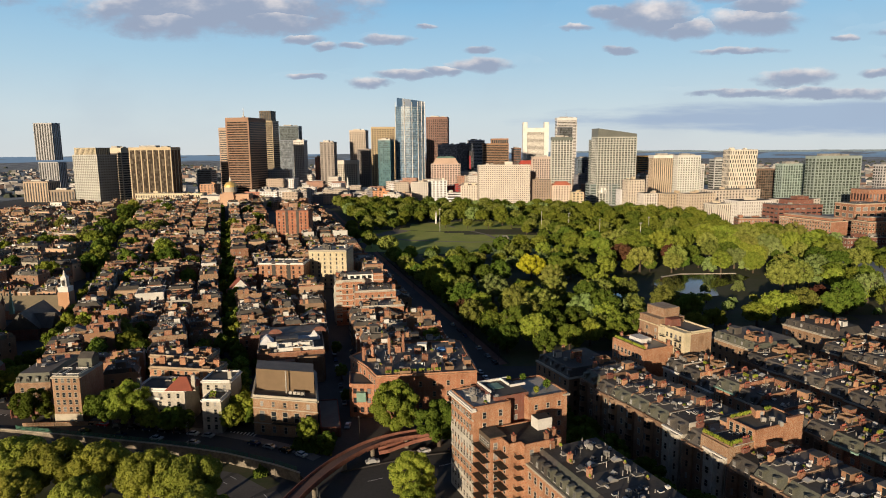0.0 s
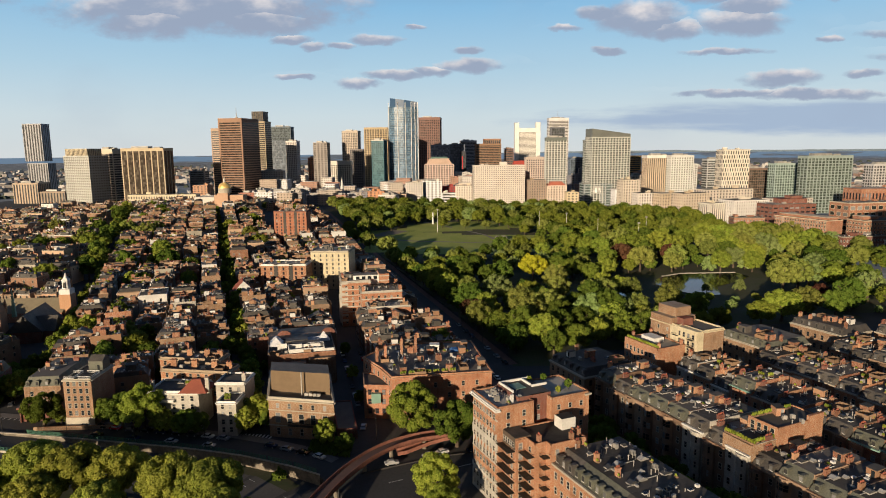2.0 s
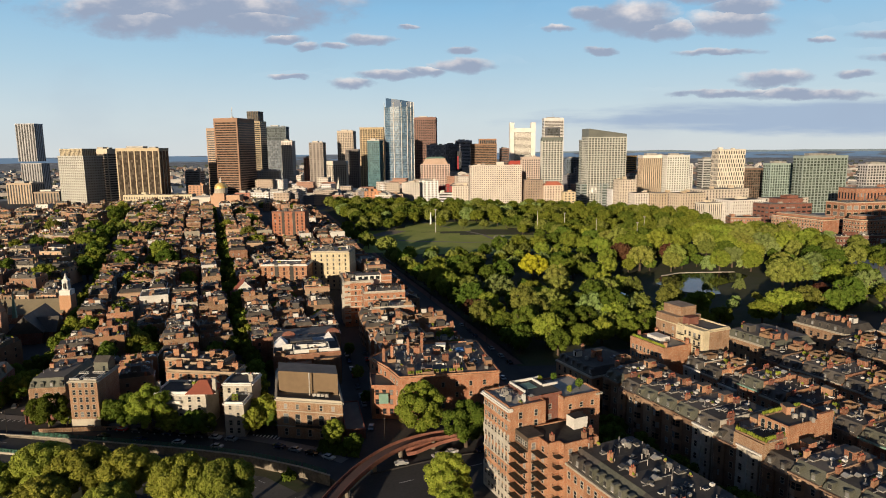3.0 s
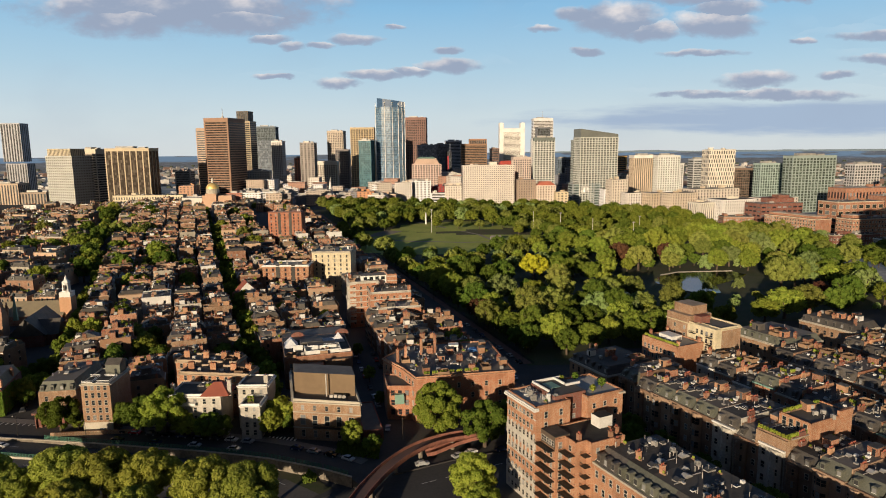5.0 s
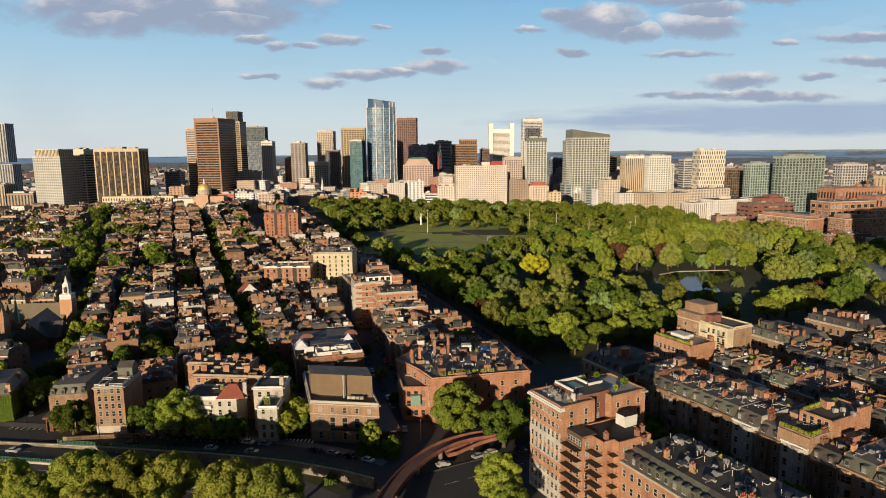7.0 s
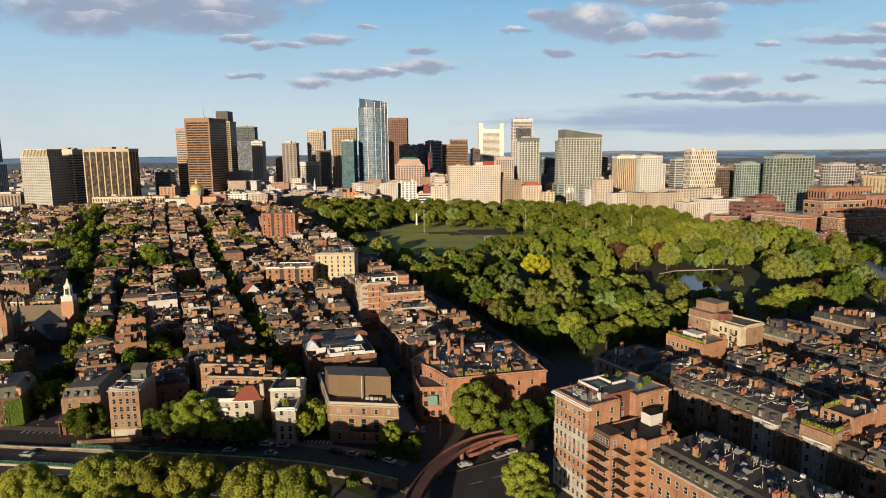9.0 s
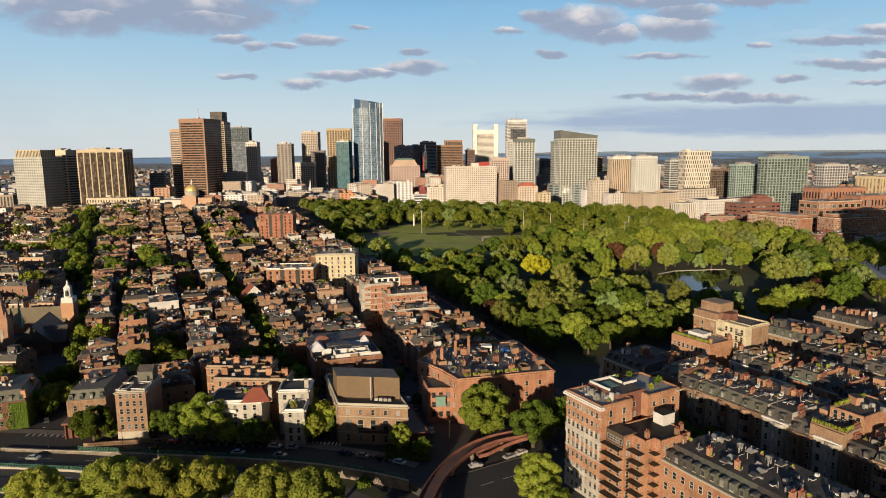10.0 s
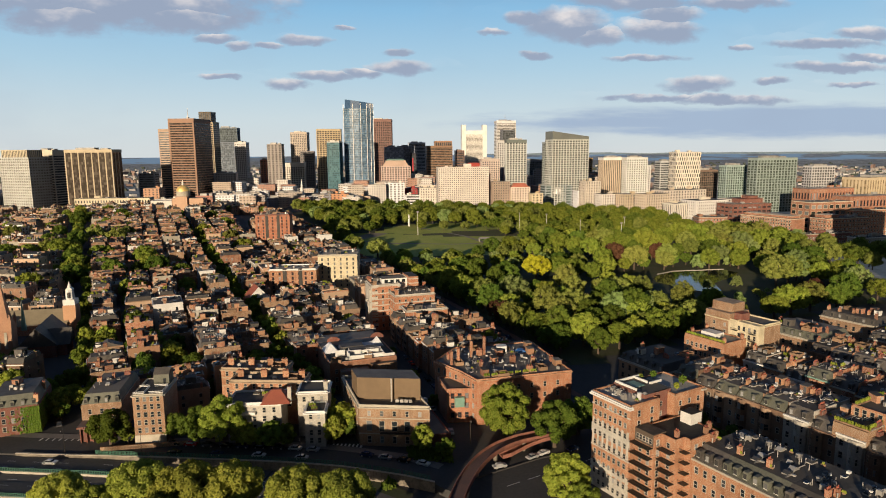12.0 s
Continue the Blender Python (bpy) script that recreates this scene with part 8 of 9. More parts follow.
def banded(x, y, turn, w, d, top):
    t_ = (x, y, turn)
    b = plan_block("banded_brick_flats", "brick flats with cream stone bands and white roof railing", rect(t_, -w / 2, -d / 2, w / 2, d / 2), top, BRICK_ORANGE, TAR, "apartment house", 0.9, BUFF)
    for z_ in (top - 3.4, top - 6.6):
        part("stone_band", Shape().prism(rect(t_, -w / 2 - .08, -d / 2 - .08, w / 2 + .08, d / 2 + .08), z_, z_ + .55), BUFF, b, "cream stone band")
    windows_on(b, local(t_, -w / 2, -d / 2), local(t_, w / 2, -d / 2), top - 8.8, 3, 3.2, 8, WIN, 0.8)
    for k, lx in enumerate((-w * .42, -w * .1, w * .2, w * .42)):
        part("chimney", chimney_mesh(2.2, 1.3, 2.6, 2, BRICK_ORANGE), None, b, at=Matrix.Translation((*local(t_, lx, d * .1), top)))
    for k, lx in enumerate((-w * .27, w * .06, w * .32)):
        nm, me, r = EXTRAS[(5, 6, 1)[k]]
        part(nm, me, None, b, at=Matrix.Translation((*local(t_, lx, -d * .1), top + .1)))
    return b


banded(-100, 234, -9, 27, 9, 15.8)
banded(-107, 247, -9, 25, 9, 16.2)
rg_ = plan_block("red_gabled_house", "house with a steep red tiled roof and white gable", rect((-133, 395, -20), -6, -6, 6, 6), 11, BRICK_ORANGE, TAR, "house", 0.3)
part("tiled_roof", Shape().gable(0, 0, 0, 12.4, 12.4, 6.5, 0, 1), (TILE_RED, WHITE), rg_, "steep red tiled roof", at=pose(-133, 395, 11.3, 0, 0, 112))
TECH = [EXTRAS[5], EXTRAS[6], EXTRAS[6], EXTRAS[7], EXTRAS[7], EXTRAS[10], EXTRAS[9]]


# ---- terraces of the right-angled quarter ----
def bay_house(seed, w, d, h, wall, slate, bow, trim, label, low=0, plain=False):
    """A tall terrace house: bowed or angled bay, mansard with dormers, party-wall chimneys, busy flat roof."""
    rg = random.Random(seed)
    t = thing("terrace_house", label, "house", "terrace houses")
    s = Shape()
    s.box(0, 0, -3, w, d, h + 3)
    for sx in (-1, 1) if not plain else ():
        s.box(sx * (w / 2 - 0.15), 0.6, h, 0.3, d - 3.4, 3.0)
    part("wall", s, wall, t)
    bx = rg.choice((-1, 1)) * w * 0.2
    if bow:
        n = 7 if bow == "round" else 3
        pts = [(bx - 1.9 + 3.8 * k / n, -d / 2 - 1.25 * math.sin(math.pi * (k if bow == "round" else (0.35, 1.0, 1.0, 0.35)[k] * 1.5) / (n if bow == "round" else 3))) for k in range(n + 1)]
        pts = [(bx - 1.9, -d / 2 + 0.3)] + pts + [(bx + 1.9, -d / 2 + 0.3)]
        part("bay_front", Shape().prism(pts, -3, h - 0.2), wall, t)
        for r in range(low, 4):
            for k in (-1, 0, 1):
                part("window", WIN_BROWN if wall == BROWNSTONE else WIN, None, t, at=Matrix.Translation((bx + k * 1.15, -d / 2 - (1.22 if k == 0 else 0.98), 2.0 + r * h / 4.4)) @ Matrix.Rotation(k * 0.6, 4, "Z"))
        for r in range(low, 4):
            part("window", WIN, None, t, at=Matrix.Translation((-bx * 1.55, -d / 2, 2.0 + r * h / 4.4)))
    else:
        for r in range(low, 4):
            for k in range(3):
                part("window", WIN_WHITE, None, t, at=Matrix.Translation((-w / 2 + w * (k + .5) / 3, -d / 2, 1.8 + r * h / 4.4)))
    part("cornice", Shape().box(0, -d / 2 - 0.2, h - 0.3, w - 0.04, 0.6, 0.5), trim, t)
    m_, e_, back_ = Shape(), (0.3 if not plain else 0.0), (2.8 if not plain else 4.2)
    m_.hexa([(-w / 2 + e_, -d / 2 + .1, h), (w / 2 - e_, -d / 2 + .1, h), (w / 2 - e_, d / 2, h), (-w / 2 + e_, d / 2, h), (-w / 2 + e_, -d / 2 + back_, h + 2.9), (w / 2 - e_, -d / 2 + back_, h + 2.9), (w / 2 - e_, d / 2 - .8, h + 2.9), (-w / 2 + e_, d / 2 - .8, h + 2.9)], 0, 1)
    part("mansard_roof", m_, (slate, TAR), t)
    nd = 2 if not plain else 3
    for k in range(nd):
        q = Shape()
        q.box(0, 0, 0, 1.35, 1.9, 1.7, 0)
        q.frustum(0, 0, 1.7, 1.6, 2.1, 0.3, 1.0, 1.7, 1)
        q.box(0, -0.97, 0.3, 0.85, 0.06, 1.2, 2)
        q.box(0, -1.0, 0.2, 1.05, 0.05, 0.1, 3)
        part("dormer", q, (slate, slate, GLASS_PALE, WHITE), t, at=Matrix.Translation(((k - (nd - 1) / 2) * w / nd, -d / 2 + 1.35, h + 0.45)))
    for k in range(2 if not plain else 1):
        part("chimney", rg.choice(CHIM_BIG), None, t, at=Matrix.Translation((rg.choice((-1, 1)) * (w / 2 - .5), (-0.28 + 0.45 * k + 0.1 * rg.random()) * d, h + 2.6)) @ Matrix.Rotation(math.pi / 2, 4, "Z"))
    part("roof_clutter", roof_bits(w - 1.4, d - (6 if not plain else 7), 18 if not plain else 11, rg), BITS, t, kind="stuff", at=Matrix.Translation((0, 1.0 if not plain else 2.0, h + 2.9)))
    clutter(t, w - 1.0, d - (5 if not plain else 6.5), h + 2.92, 4 if not plain else 6, rg, 0, 1.0 if not plain else 2.0, SMALL if not plain else TECH)
    return t


BAY = [
    bay_house(1, 8.0, 21, 16.6, BRICK_ORANGE, SLATE, None, LIMESTONE, "orange brick terrace house with slate mansard and dormers"),
    bay_house(2, 8.4, 21, 17.0, BROWNSTONE, SLATE_GREEN, "round", BROWNSTONE, "brownstone terrace house with a bowed front"),
    bay_house(3, 7.8, 21, 16.2, BROWNSTONE, SLATE, "angled", BROWNSTONE, "brownstone terrace house with an angled bay"),
    bay_house(4, 8.2, 21, 17.2, BRICK, SLATE, "round", LIMESTONE, "red brick terrace house with bow front and slate mansard"),
    bay_house(5, 8.0, 21, 16.0, STUCCO, SLATE, "angled", WHITE, "pale stone terrace house with an angled bay"),
    bay_house(6, 8.6, 21, 17.4, BRICK, SLATE_GREEN, "angled", COPPER, "red brick terrace house with copper-trimmed mansard"),
]
FIRST = [
    bay_house(41, 8.0, 21, 16.6, BRICK_ORANGE, SLATE, None, LIMESTONE, "orange brick terrace house under a long slate roof with dormers", 0, True),
    bay_house(42, 8.0, 21, 16.6, BRICK_ORANGE, SLATE, None, BRICK_ORANGE, "orange brick terrace house with dormers and roof machinery", 0, True),
    bay_house(43, 8.0, 21, 16.6, BRICK_ORANGE, SLATE_GREEN, None, LIMESTONE, "orange brick terrace house with greenish slate roof", 0, True),
]
REAR = [
    bay_house(21, 8.0, 21, 16.6, BRICK_ORANGE, SLATE, None, LIMESTONE, "orange brick terrace house with slate mansard and dormers", 3),
    bay_house(22, 8.4, 21, 17.0, BROWNSTONE, SLATE_GREEN, "round", BROWNSTONE, "brownstone terrace house with a bowed front", 3),
    bay_house(23, 7.8, 21, 16.2, BROWNSTONE, SLATE, "angled", BROWNSTONE, "brownstone terrace house with an angled bay", 3),
    bay_house(24, 8.2, 21, 17.2, BRICK, SLATE, "round", LIMESTONE, "red brick terrace house with bow front and slate mansard", 3),
    bay_house(25, 8.0, 21, 16.0, STUCCO, SLATE, "angled", WHITE, "pale stone terrace house with an angled bay", 3),
    bay_house(26, 8.6, 21, 17.4, BRICK, SLATE_GREEN, "angled", COPPER, "red brick terrace house with copper-trimmed mansard", 3),
]
TER_RND = random.Random(14)
used_bay = set()


def terrace(a, b0, b1, depth, choose, kinds=BAY, base=0.0):
    b = b0
    while b < b1:
        k = TER_RND.choice(choose)
        proto = kinds[k]
        wdt = (8.0, 8.4, 7.8, 8.2, 8.0, 8.6)[k] if kinds is not FIRST else 8.0
        x, y = grid(a + depth / 2, b + wdt / 2)
        st = TER_RND.uniform(0.92, 1.1) if kinds is not FIRST else 1.06
        m = Matrix.Translation((x, y, base)) @ Matrix.Rotation(radians(GRID_TURN), 4, "Z") @ Matrix.Diagonal((1, depth / 21, st, 1))
        if proto.name in used_bay:
            sc = proto.scale.copy()
            copy_thing(proto, m @ Matrix.Diagonal((1 / sc[0], 1 / sc[1], 1 / sc[2], 1)))
        else:
            used_bay.add(proto.name)
            proto.matrix_basis = m
        b += wdt + 0.02


terrace(-50.3, 96.7, 165, 22, (0, 1, 0, 1, 2), FIRST)
terrace(-0.5, 49, 165, 23, (1, 2, 1, 2, 3, 4))
terrace(33.5, 53, 160, 19, (5, 3, 2, 3, 0, 4), REAR)
terrace(68, 58, 150, 22, (3, 2, 1, 0), REAR)
terrace(107, 61, 140, 20, (3, 0, 2), REAR)
terrace(140, 58, 125, 20, (3, 1, 0), REAR)


def corner_mansard(name, label, a0, a1, b0, b1, eave, wall, slate, rise_=2.7):
    t = plan_block(name, label, gpoly((a0, b0), (a0, b1), (a1, b1), (a1, b0)), eave, wall, TAR, "house", 0.3, LIMESTONE)
    part("mansard_roof", Shape().prism(gpoly((a0 + .2, b0 + .2), (a0 + .2, b1 - .2), (a1 - .2, b1 - .2), (a1 - .2, b0 + .2)), eave + .3, eave + .3 + rise_, 0, 1, 0.86), (slate, TAR), t)
    n = max(2, int((b1 - b0) / 3.4))
    windows_on(t, grid(a0, b0), grid(a0, b1), 1.8, 4, (eave - 1) / 4.1, n, WIN_BROWN, 0.6)
    windows_on(t, grid(a0, b1), grid(a1, b1), 1.8, 4, (eave - 1) / 4.1, max(2, int((a1 - a0) / 4)), WIN_BROWN, 0.6)
    for k in range(n):
        q = Shape()
        q.box(0, 0, 0, 1.3, 1.6, 1.8, 0)
        q.frustum(0, 0, 1.8, 1.6, 1.9, 0.3, 1.0, 1.5, 0)
        q.box(0, -0.83, 0.3, 0.85, 0.06, 1.3, 1)
        x, y = grid(a0 + 1.3, b0 + (b1 - b0) * (k + .5) / n)
        part("dormer", q, (slate, GLASS_PALE), t, at=Matrix.Translation((x, y, eave + 0.6)) @ Matrix.Rotation(radians(GRID_TURN), 4, "Z"))
    rg = random.Random(int(a0 * 5 + b0))
    for k in range(5):
        x, y = grid(rg.uniform(a0 + 3, a1 - 3), b0 + 2 + (b1 - b0 - 4) * k / 4)
        part("chimney", rg.choice(CHIM_BIG), None, t, at=Matrix.Translation((x, y, eave + rise_)) @ Matrix.Rotation(radians(GRID_TURN + 90 * rg.randrange(2)), 4, "Z"))
    for k in range(6):
        nm, me, r = rg.choice(EXTRAS)
        x, y = grid(a0 + 4 + (a1 - a0 - 8) * rg.random(), b0 + 3 + (b1 - b0 - 6) * (k + .5) / 6)
        part(nm, me, None, t, at=Matrix.Translation((x, y, eave + rise_ + .3)) @ Matrix.Rotation(radians(GRID_TURN), 4, "Z"))
    return t


corner_mansard("dark_mansard_house", "dark stone corner house with a blue-black slate mansard", -3, 20, 24, 46, 16.0, BROWNSTONE, SLATE)
corner_mansard("garden_corner_house", "brown brick corner house with mansard and many chimneys", 77, 100, 33, 57.5, 18.0, BRICK_TAN, SLATE_GREEN)
corner_mansard("garden_corner_house", "tan brick corner mansion facing the garden", 120, 139, 33, 57.5, 18.5, BRICK_TAN, SLATE)
bt = plan_block("brick_penthouse_house", "terrace house with a tall orange brick rear wall and roof garden", gpoly((9, 105), (9, 114.6), (27, 114.6), (27, 105)), 22.4, BRICK_ORANGE, TAR, "house", 0.5)
part("roof_terrace", Shape().prism(gpoly((-.3, 105), (-.3, 114.4), (8.9, 114.4), (8.9, 105)), 10, 19.6, 0, 1), (BRICK_TAN, WOOD), bt, "lower roof terrace with boarded floor")
windows_on(bt, grid(9, 105), grid(9, 114.6), 19.8, 1, 1, 4, WIN_TALL, 0.6)
part("stepped_parapet", Shape().prism(gpoly((21, 113.9), (21, 114.75), (27, 114.75), (27, 113.9)), 22.4, 24.2), BRICK_ORANGE, bt)
for q in range(9):
    part("roof_planter", EXTRAS[8][1], None, bt, "bushy green roof planter", at=Matrix.Translation((*grid(.6 + (q % 3) * .1 + (0 if q < 5 else (q - 4) * 1.7), 106 + q * 1.9 if q < 5 else 113.6), 19.6)) @ Matrix.Rotation(radians(GRID_TURN + (0 if q < 5 else 90)), 4, "Z"))
clutter(bt, 7, 12, 22.5, 5, random.Random(5), *grid(18, 110), SMALL)
for q in range(6):
    part("roof_planter", EXTRAS[8][1], None, bt, "bushy green roof planter", at=Matrix.Translation((*grid(10.5 + 2.6 * q, 106.0), 22.5)) @ Matrix.Rotation(radians(GRID_TURN + 90), 4, "Z"))

# ---- old quarter in rows ----
row_along(ST_C, 262, 900, 6 + 7, 180)
for k, (off, y0, y1, add) in enumerate(((-11.6, 236, 900, 0), (-26.5, 236, 900, 180), (-42, 240, 900, 0), (-57, 262, 900, 180), (-72, 470, 900, 0), (-87, 700, 900, 180))):
    row_along(ST_B, y0, y1, off, add, 378, ((472, 482), (690, 700)) if k > 1 else ())
row_along(ST_B, 244, 900, 11.6, 180)
row_along(ST_B, 300, 900, 26.5, 0)
row_along(ST_B, 470, 900, 42, 180)
row_along(ST_A, 300, 470, -13, 0)
row_along(ST_A, 380, 470, -28, 180)
row_along(ST_A, 262, 440, 13, 180)
BE = (8, 264, -0.30)
row_along(BE, 268, 900, -7, 0)
row_along(BE, 275, 900, -22, 180)
row_along(BE, 470, 860, -38, 0)
row_along(BE, 480, 800, -54, 180)
row_along(ST_C, 640, 900, 28, 0)
for k, yy in enumerate((398, 424, 452, 478, 508, 534, 562, 590, 618, 648, 678, 708, 740, 770, 804, 838, 872)):
    xc = -173 - 0.407 * (yy - 240)
    row_across(xc - 150 - 0.62 * (yy - 300), xc - 12, yy + 18, -0.10)
for yy in (262, 286, 322):
    row_across(-330, -268 if yy > 300 else -210, yy + 10, -0.10)
for k, (xa, xb, yy) in enumerate(((-700, -380, 912), (-690, -380, 940), (-680, -390, 972), (-660, -400, 1005), (-640, -400, 1040), (-300, -215, 930), (-300, -225, 960), (-290, -225, 990), (-285, -230, 1020))):
    row_across(xa, xb, yy, -0.08)
tagged(new("distant_row_houses", FAR.mesh("distant_row_houses", BRICK_FAR, TAR_FAR, SLATE, WHITE, GLASS, METAL, WOOD, LEAF, LIMESTONE, BRICK_TAN, GRAVEL, TILE_RED)), "dense brick row houses climbing the hill", "houses", "", "stuff")

# street and yard trees of the old quarter
YT = random.Random(31)


def line_trees(line, y0, y1, off, gap, size, kinds=("street",)):
    x0, yb, k = line
    y = y0
    while y < y1:
        plant(YT.choice(kinds), x0 + k * (y - yb) + off + YT.uniform(-.8, .8), y, size * YT.uniform(.75, 1.2), None, "street trees")
        y += gap * YT.uniform(.7, 1.5)


line_trees(ST_B, 216, 700, 3.6, 13, 1.4)
line_trees(ST_B, 230, 860, -3.4, 22, 1.25)
line_trees(ST_C, 250, 560, 4.5, 18, 1.2)
line_trees(ST_C, 262, 800, 29, 19, 1.5)
line_trees(ST_C, 480, 880, -6, 20, 2.0)
line_trees(ST_A, 236, 300, -3.4, 24, 0.8)
for k, (x, y) in enumerate(TREE_PATCH):
    plant(("spring", "deep", "spring", "olive")[k % 4], x, y, YT.uniform(1.0, 1.35) if y > 400 else YT.uniform(.75, .95), None, "yard trees")
for k, (x, y, q) in enumerate(((-119, 331, .6), (-125, 358, .55), (-131, 388, .6), (-116, 311, .5), (-106, 375, .8), (-90, 288, .45), (-86, 272, .42), (-88, 250, .4), (-131.6, 221, .62), (-221, 300, .8), (-182, 253, .6), (-191, 262, .6), (-128, 262, .45), (-180, 256, .62), (-185, 275, .6), (-178, 243, .5), (-210, 272, .7), (-203, 262, .6))):
    plant(("deep", "spring", "deep")[k % 3], x, y, q, None, "yard trees")
join_far("hill_yard_trees", "green trees in the yards between hill houses")
# ---- foreground trees ----
NEAR = [tree_kind("bank_tree", "large leafy plane tree on the river bank", LEAF_BANK, 8.5, 17.5, 0.30, 17000, 301 + k, clear=0.24, lobes=60, puff=0.20) for k in range(3)]
NEAR_T = [tree_kind("street_corner_tree", "tall full green tree at the street corner", LEAF, 6.4, 17, 0.29, 11000, 321, lobes=44, puff=0.21, wide=1.05), tree_kind("street_corner_tree", "dense dark green tree at the street corner", LEAF_DEEP, 6.4, 14.5, 0.30, 8500, 322, lobes=40, puff=0.21, wide=1.05)]
used_near = set()


def plant_near(proto, x, y, z, size, turn, group):
    m = Matrix.Translation((x, y, z)) @ Matrix.Rotation(radians(turn), 4, "Z") @ Matrix.Diagonal((size, size, size, 1))
    if proto.name in used_near:
        sc = proto.scale.copy()
        ob = copy_thing(proto, m @ Matrix.Diagonal((1 / sc[0], 1 / sc[1], 1 / sc[2], 1)))
    else:
        used_near.add(proto.name)
        proto.matrix_basis = m
        ob = proto
    ob["group"] = group
    return ob


for k, (x, y, q) in enumerate(((-147, 174, .85), (-136, 167, .8), (-126, 173, 1.0), (-113, 170, 1.0), (-101, 171, .95), (-84, 165.5, .95), (-71, 162, .95), (-118, 158, .85), (-100, 158, .75), (-64, 147, .9))):
    plant_near(NEAR[k % 3], x, y, low(x), q * 1.1 - (low(x) - LOW) / 17.5, 67 * k, "river bank trees")
plant_near(NEAR_T[0], -18.5, 207, -1.0, 1.3, 0, "corner trees")
plant_near(NEAR_T[1], -3.2, 199, 0, 1.2, 40, "corner trees")
plant_near(NEAR_T[1], 7.5, 207, 0, 1.0, 120, "corner trees")
plant_near(NEAR_T[0], -10, 164, -0.5, 1.0, 200, "corner trees")
plant_near(NEAR_T[0], -8, 155, -0.5, 0.72, 100, "corner trees")
for k, (x, y, q) in enumerate(((-150.5, 217, 1.0), (-122, 216, 1.0), (-113, 213, 1.1), (-117, 221, .9), (-146, 219.5, .4), (-96, 209, .72), (-76.5, 211, .62), (-70.5, 215, .6), (-105, 211, .5), (-172, 262, .75), (-180, 244, .65), (-186, 268, .8), (-176, 276, .6), (-204, 234, .7), (-47, 200.5, .6), (-40, 196, .5), (-107, 212.5, .62), (-92.5, 209.5, .62), (-100, 210.5, .45))):
    plant_near(NEAR_T[(k + (k == 0)) % 2], x, y, 0, q, 50 * k, "embankment trees")
for k, (a_, b_) in enumerate(((-12, 52), (-17, 58), (-11, 66), (-16, 73), (-12, 81), (-10, 42), (-17, 90), (-12, 98), (-16, 107), (-12, 116), (-17, 126), (-12, 136), (-20, 48), (27, 100), (28, 74), (58, 96), (60, 112), (-12, 120), (-14, 135))):
    plant_near(NEAR_T[1], *grid(a_, b_), 0, .84, 33 * k, "terrace street trees")

# shrubs along the sunken road
sb = Shape()
rgs = random.Random(6)
for k in range(700):
    x = rgs.uniform(-52, -38)
    y = 200 - (x + 52) * 0.3 + rgs.uniform(-4, 4)
    sb.box(x, y, rgs.random() * 1.2, .6, .6, .6, 0, rgs.uniform(0, 90), .3)
tagged(new("shrubs", sb.mesh("shrubs", LEAF_DEEP)), "dark green shrubs beside the road", "shrubs", "", "stuff")

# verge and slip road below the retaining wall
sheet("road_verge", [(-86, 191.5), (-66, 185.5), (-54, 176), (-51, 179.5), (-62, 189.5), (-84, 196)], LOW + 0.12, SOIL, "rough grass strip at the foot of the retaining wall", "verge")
bush = Shape()
for k in range(160):
    a_, q_ = rgs.random() * 6.28, rgs.random() ** .5 * 2.2
    bush.box(-58.5 + math.cos(a_) * q_, 184.2 + math.sin(a_) * q_ * .8, LOW + .1 + rgs.random() * (3.6 - q_), .55, .55, .55, 0, rgs.uniform(0, 90), .35)
tagged(new("bush", bush.mesh("bush", LEAF_DEEP)), "dark green bush at the foot of the wall", "bush", "", "stuff")
jb = thing("kerb_barrier", "low dark concrete barrier between slip road and street", "barrier")
jb_line = [(-33, 181.5, 0), (-22, 186.5, 0), (-10, 191.8, 0), (4, 195.5, 0)]
for (xa, ya, za), (xb, yb, zb) in zip(jb_line, jb_line[1:]):
    part("barrier_wall", Shape().hexa([(xa, ya - .3, za), (xb, yb - .3, zb), (xb, yb + .3, zb), (xa, ya + .3, za), (xa, ya - .2, za + .3), (xb, yb - .2, zb + .3), (xb, yb + .2, zb + .3), (xa, ya + .2, za + .3)]), paint(0.05, 0.045, 0.042, 0.95), jb)
ln_ = Shape()
for k in range(5):
    xa, ya = -24 + k * 7, 176.0 + k * 3.1
    ln_.face([(xa, ya, .06), (xa + 4.2, ya + 1.86, .06), (xa + 4.12, ya + 2.04, .06), (xa - .08, ya + .18, .06)])
setting("road_lane_marking_street", ln_, PAINT_LINE, "broken white lane line on the street", "road marking")

# ---- footbridge ----
fbr = thing("footbridge", "curved pink concrete footbridge with solid parapets over the parkway", "footbridge", "")
CURVE = [(-5.0, 201.5, 3.6), (-10, 200, 3.7), (-16, 197.6, 3.9), (-22, 193.8, 4.1), (-27.6, 188.4, 4.2), (-32.4, 181.5, 4.3), (-36.6, 173.5, 4.3), (-40.2, 164.5, 4.3), (-43, 155, 4.3), (-45.6, 144, 4.3), (-48, 130, 4.3)]
fine = []
for i in range(len(CURVE) - 1):
    p0, p1, p2, p3 = (Vector(CURVE[max(0, min(len(CURVE) - 1, j))]) for j in (i - 1, i, i + 1, i + 2))
    for q in range(4):
        u_ = q / 4
        fine.append(0.5 * ((2 * p1) + (p2 - p0) * u_ + (2 * p0 - 5 * p1 + 4 * p2 - p3) * u_ ** 2 + (3 * p1 - p0 - 3 * p2 + p3) * u_ ** 3))
fine.append(Vector(CURVE[-1]))
HALF = 2.1


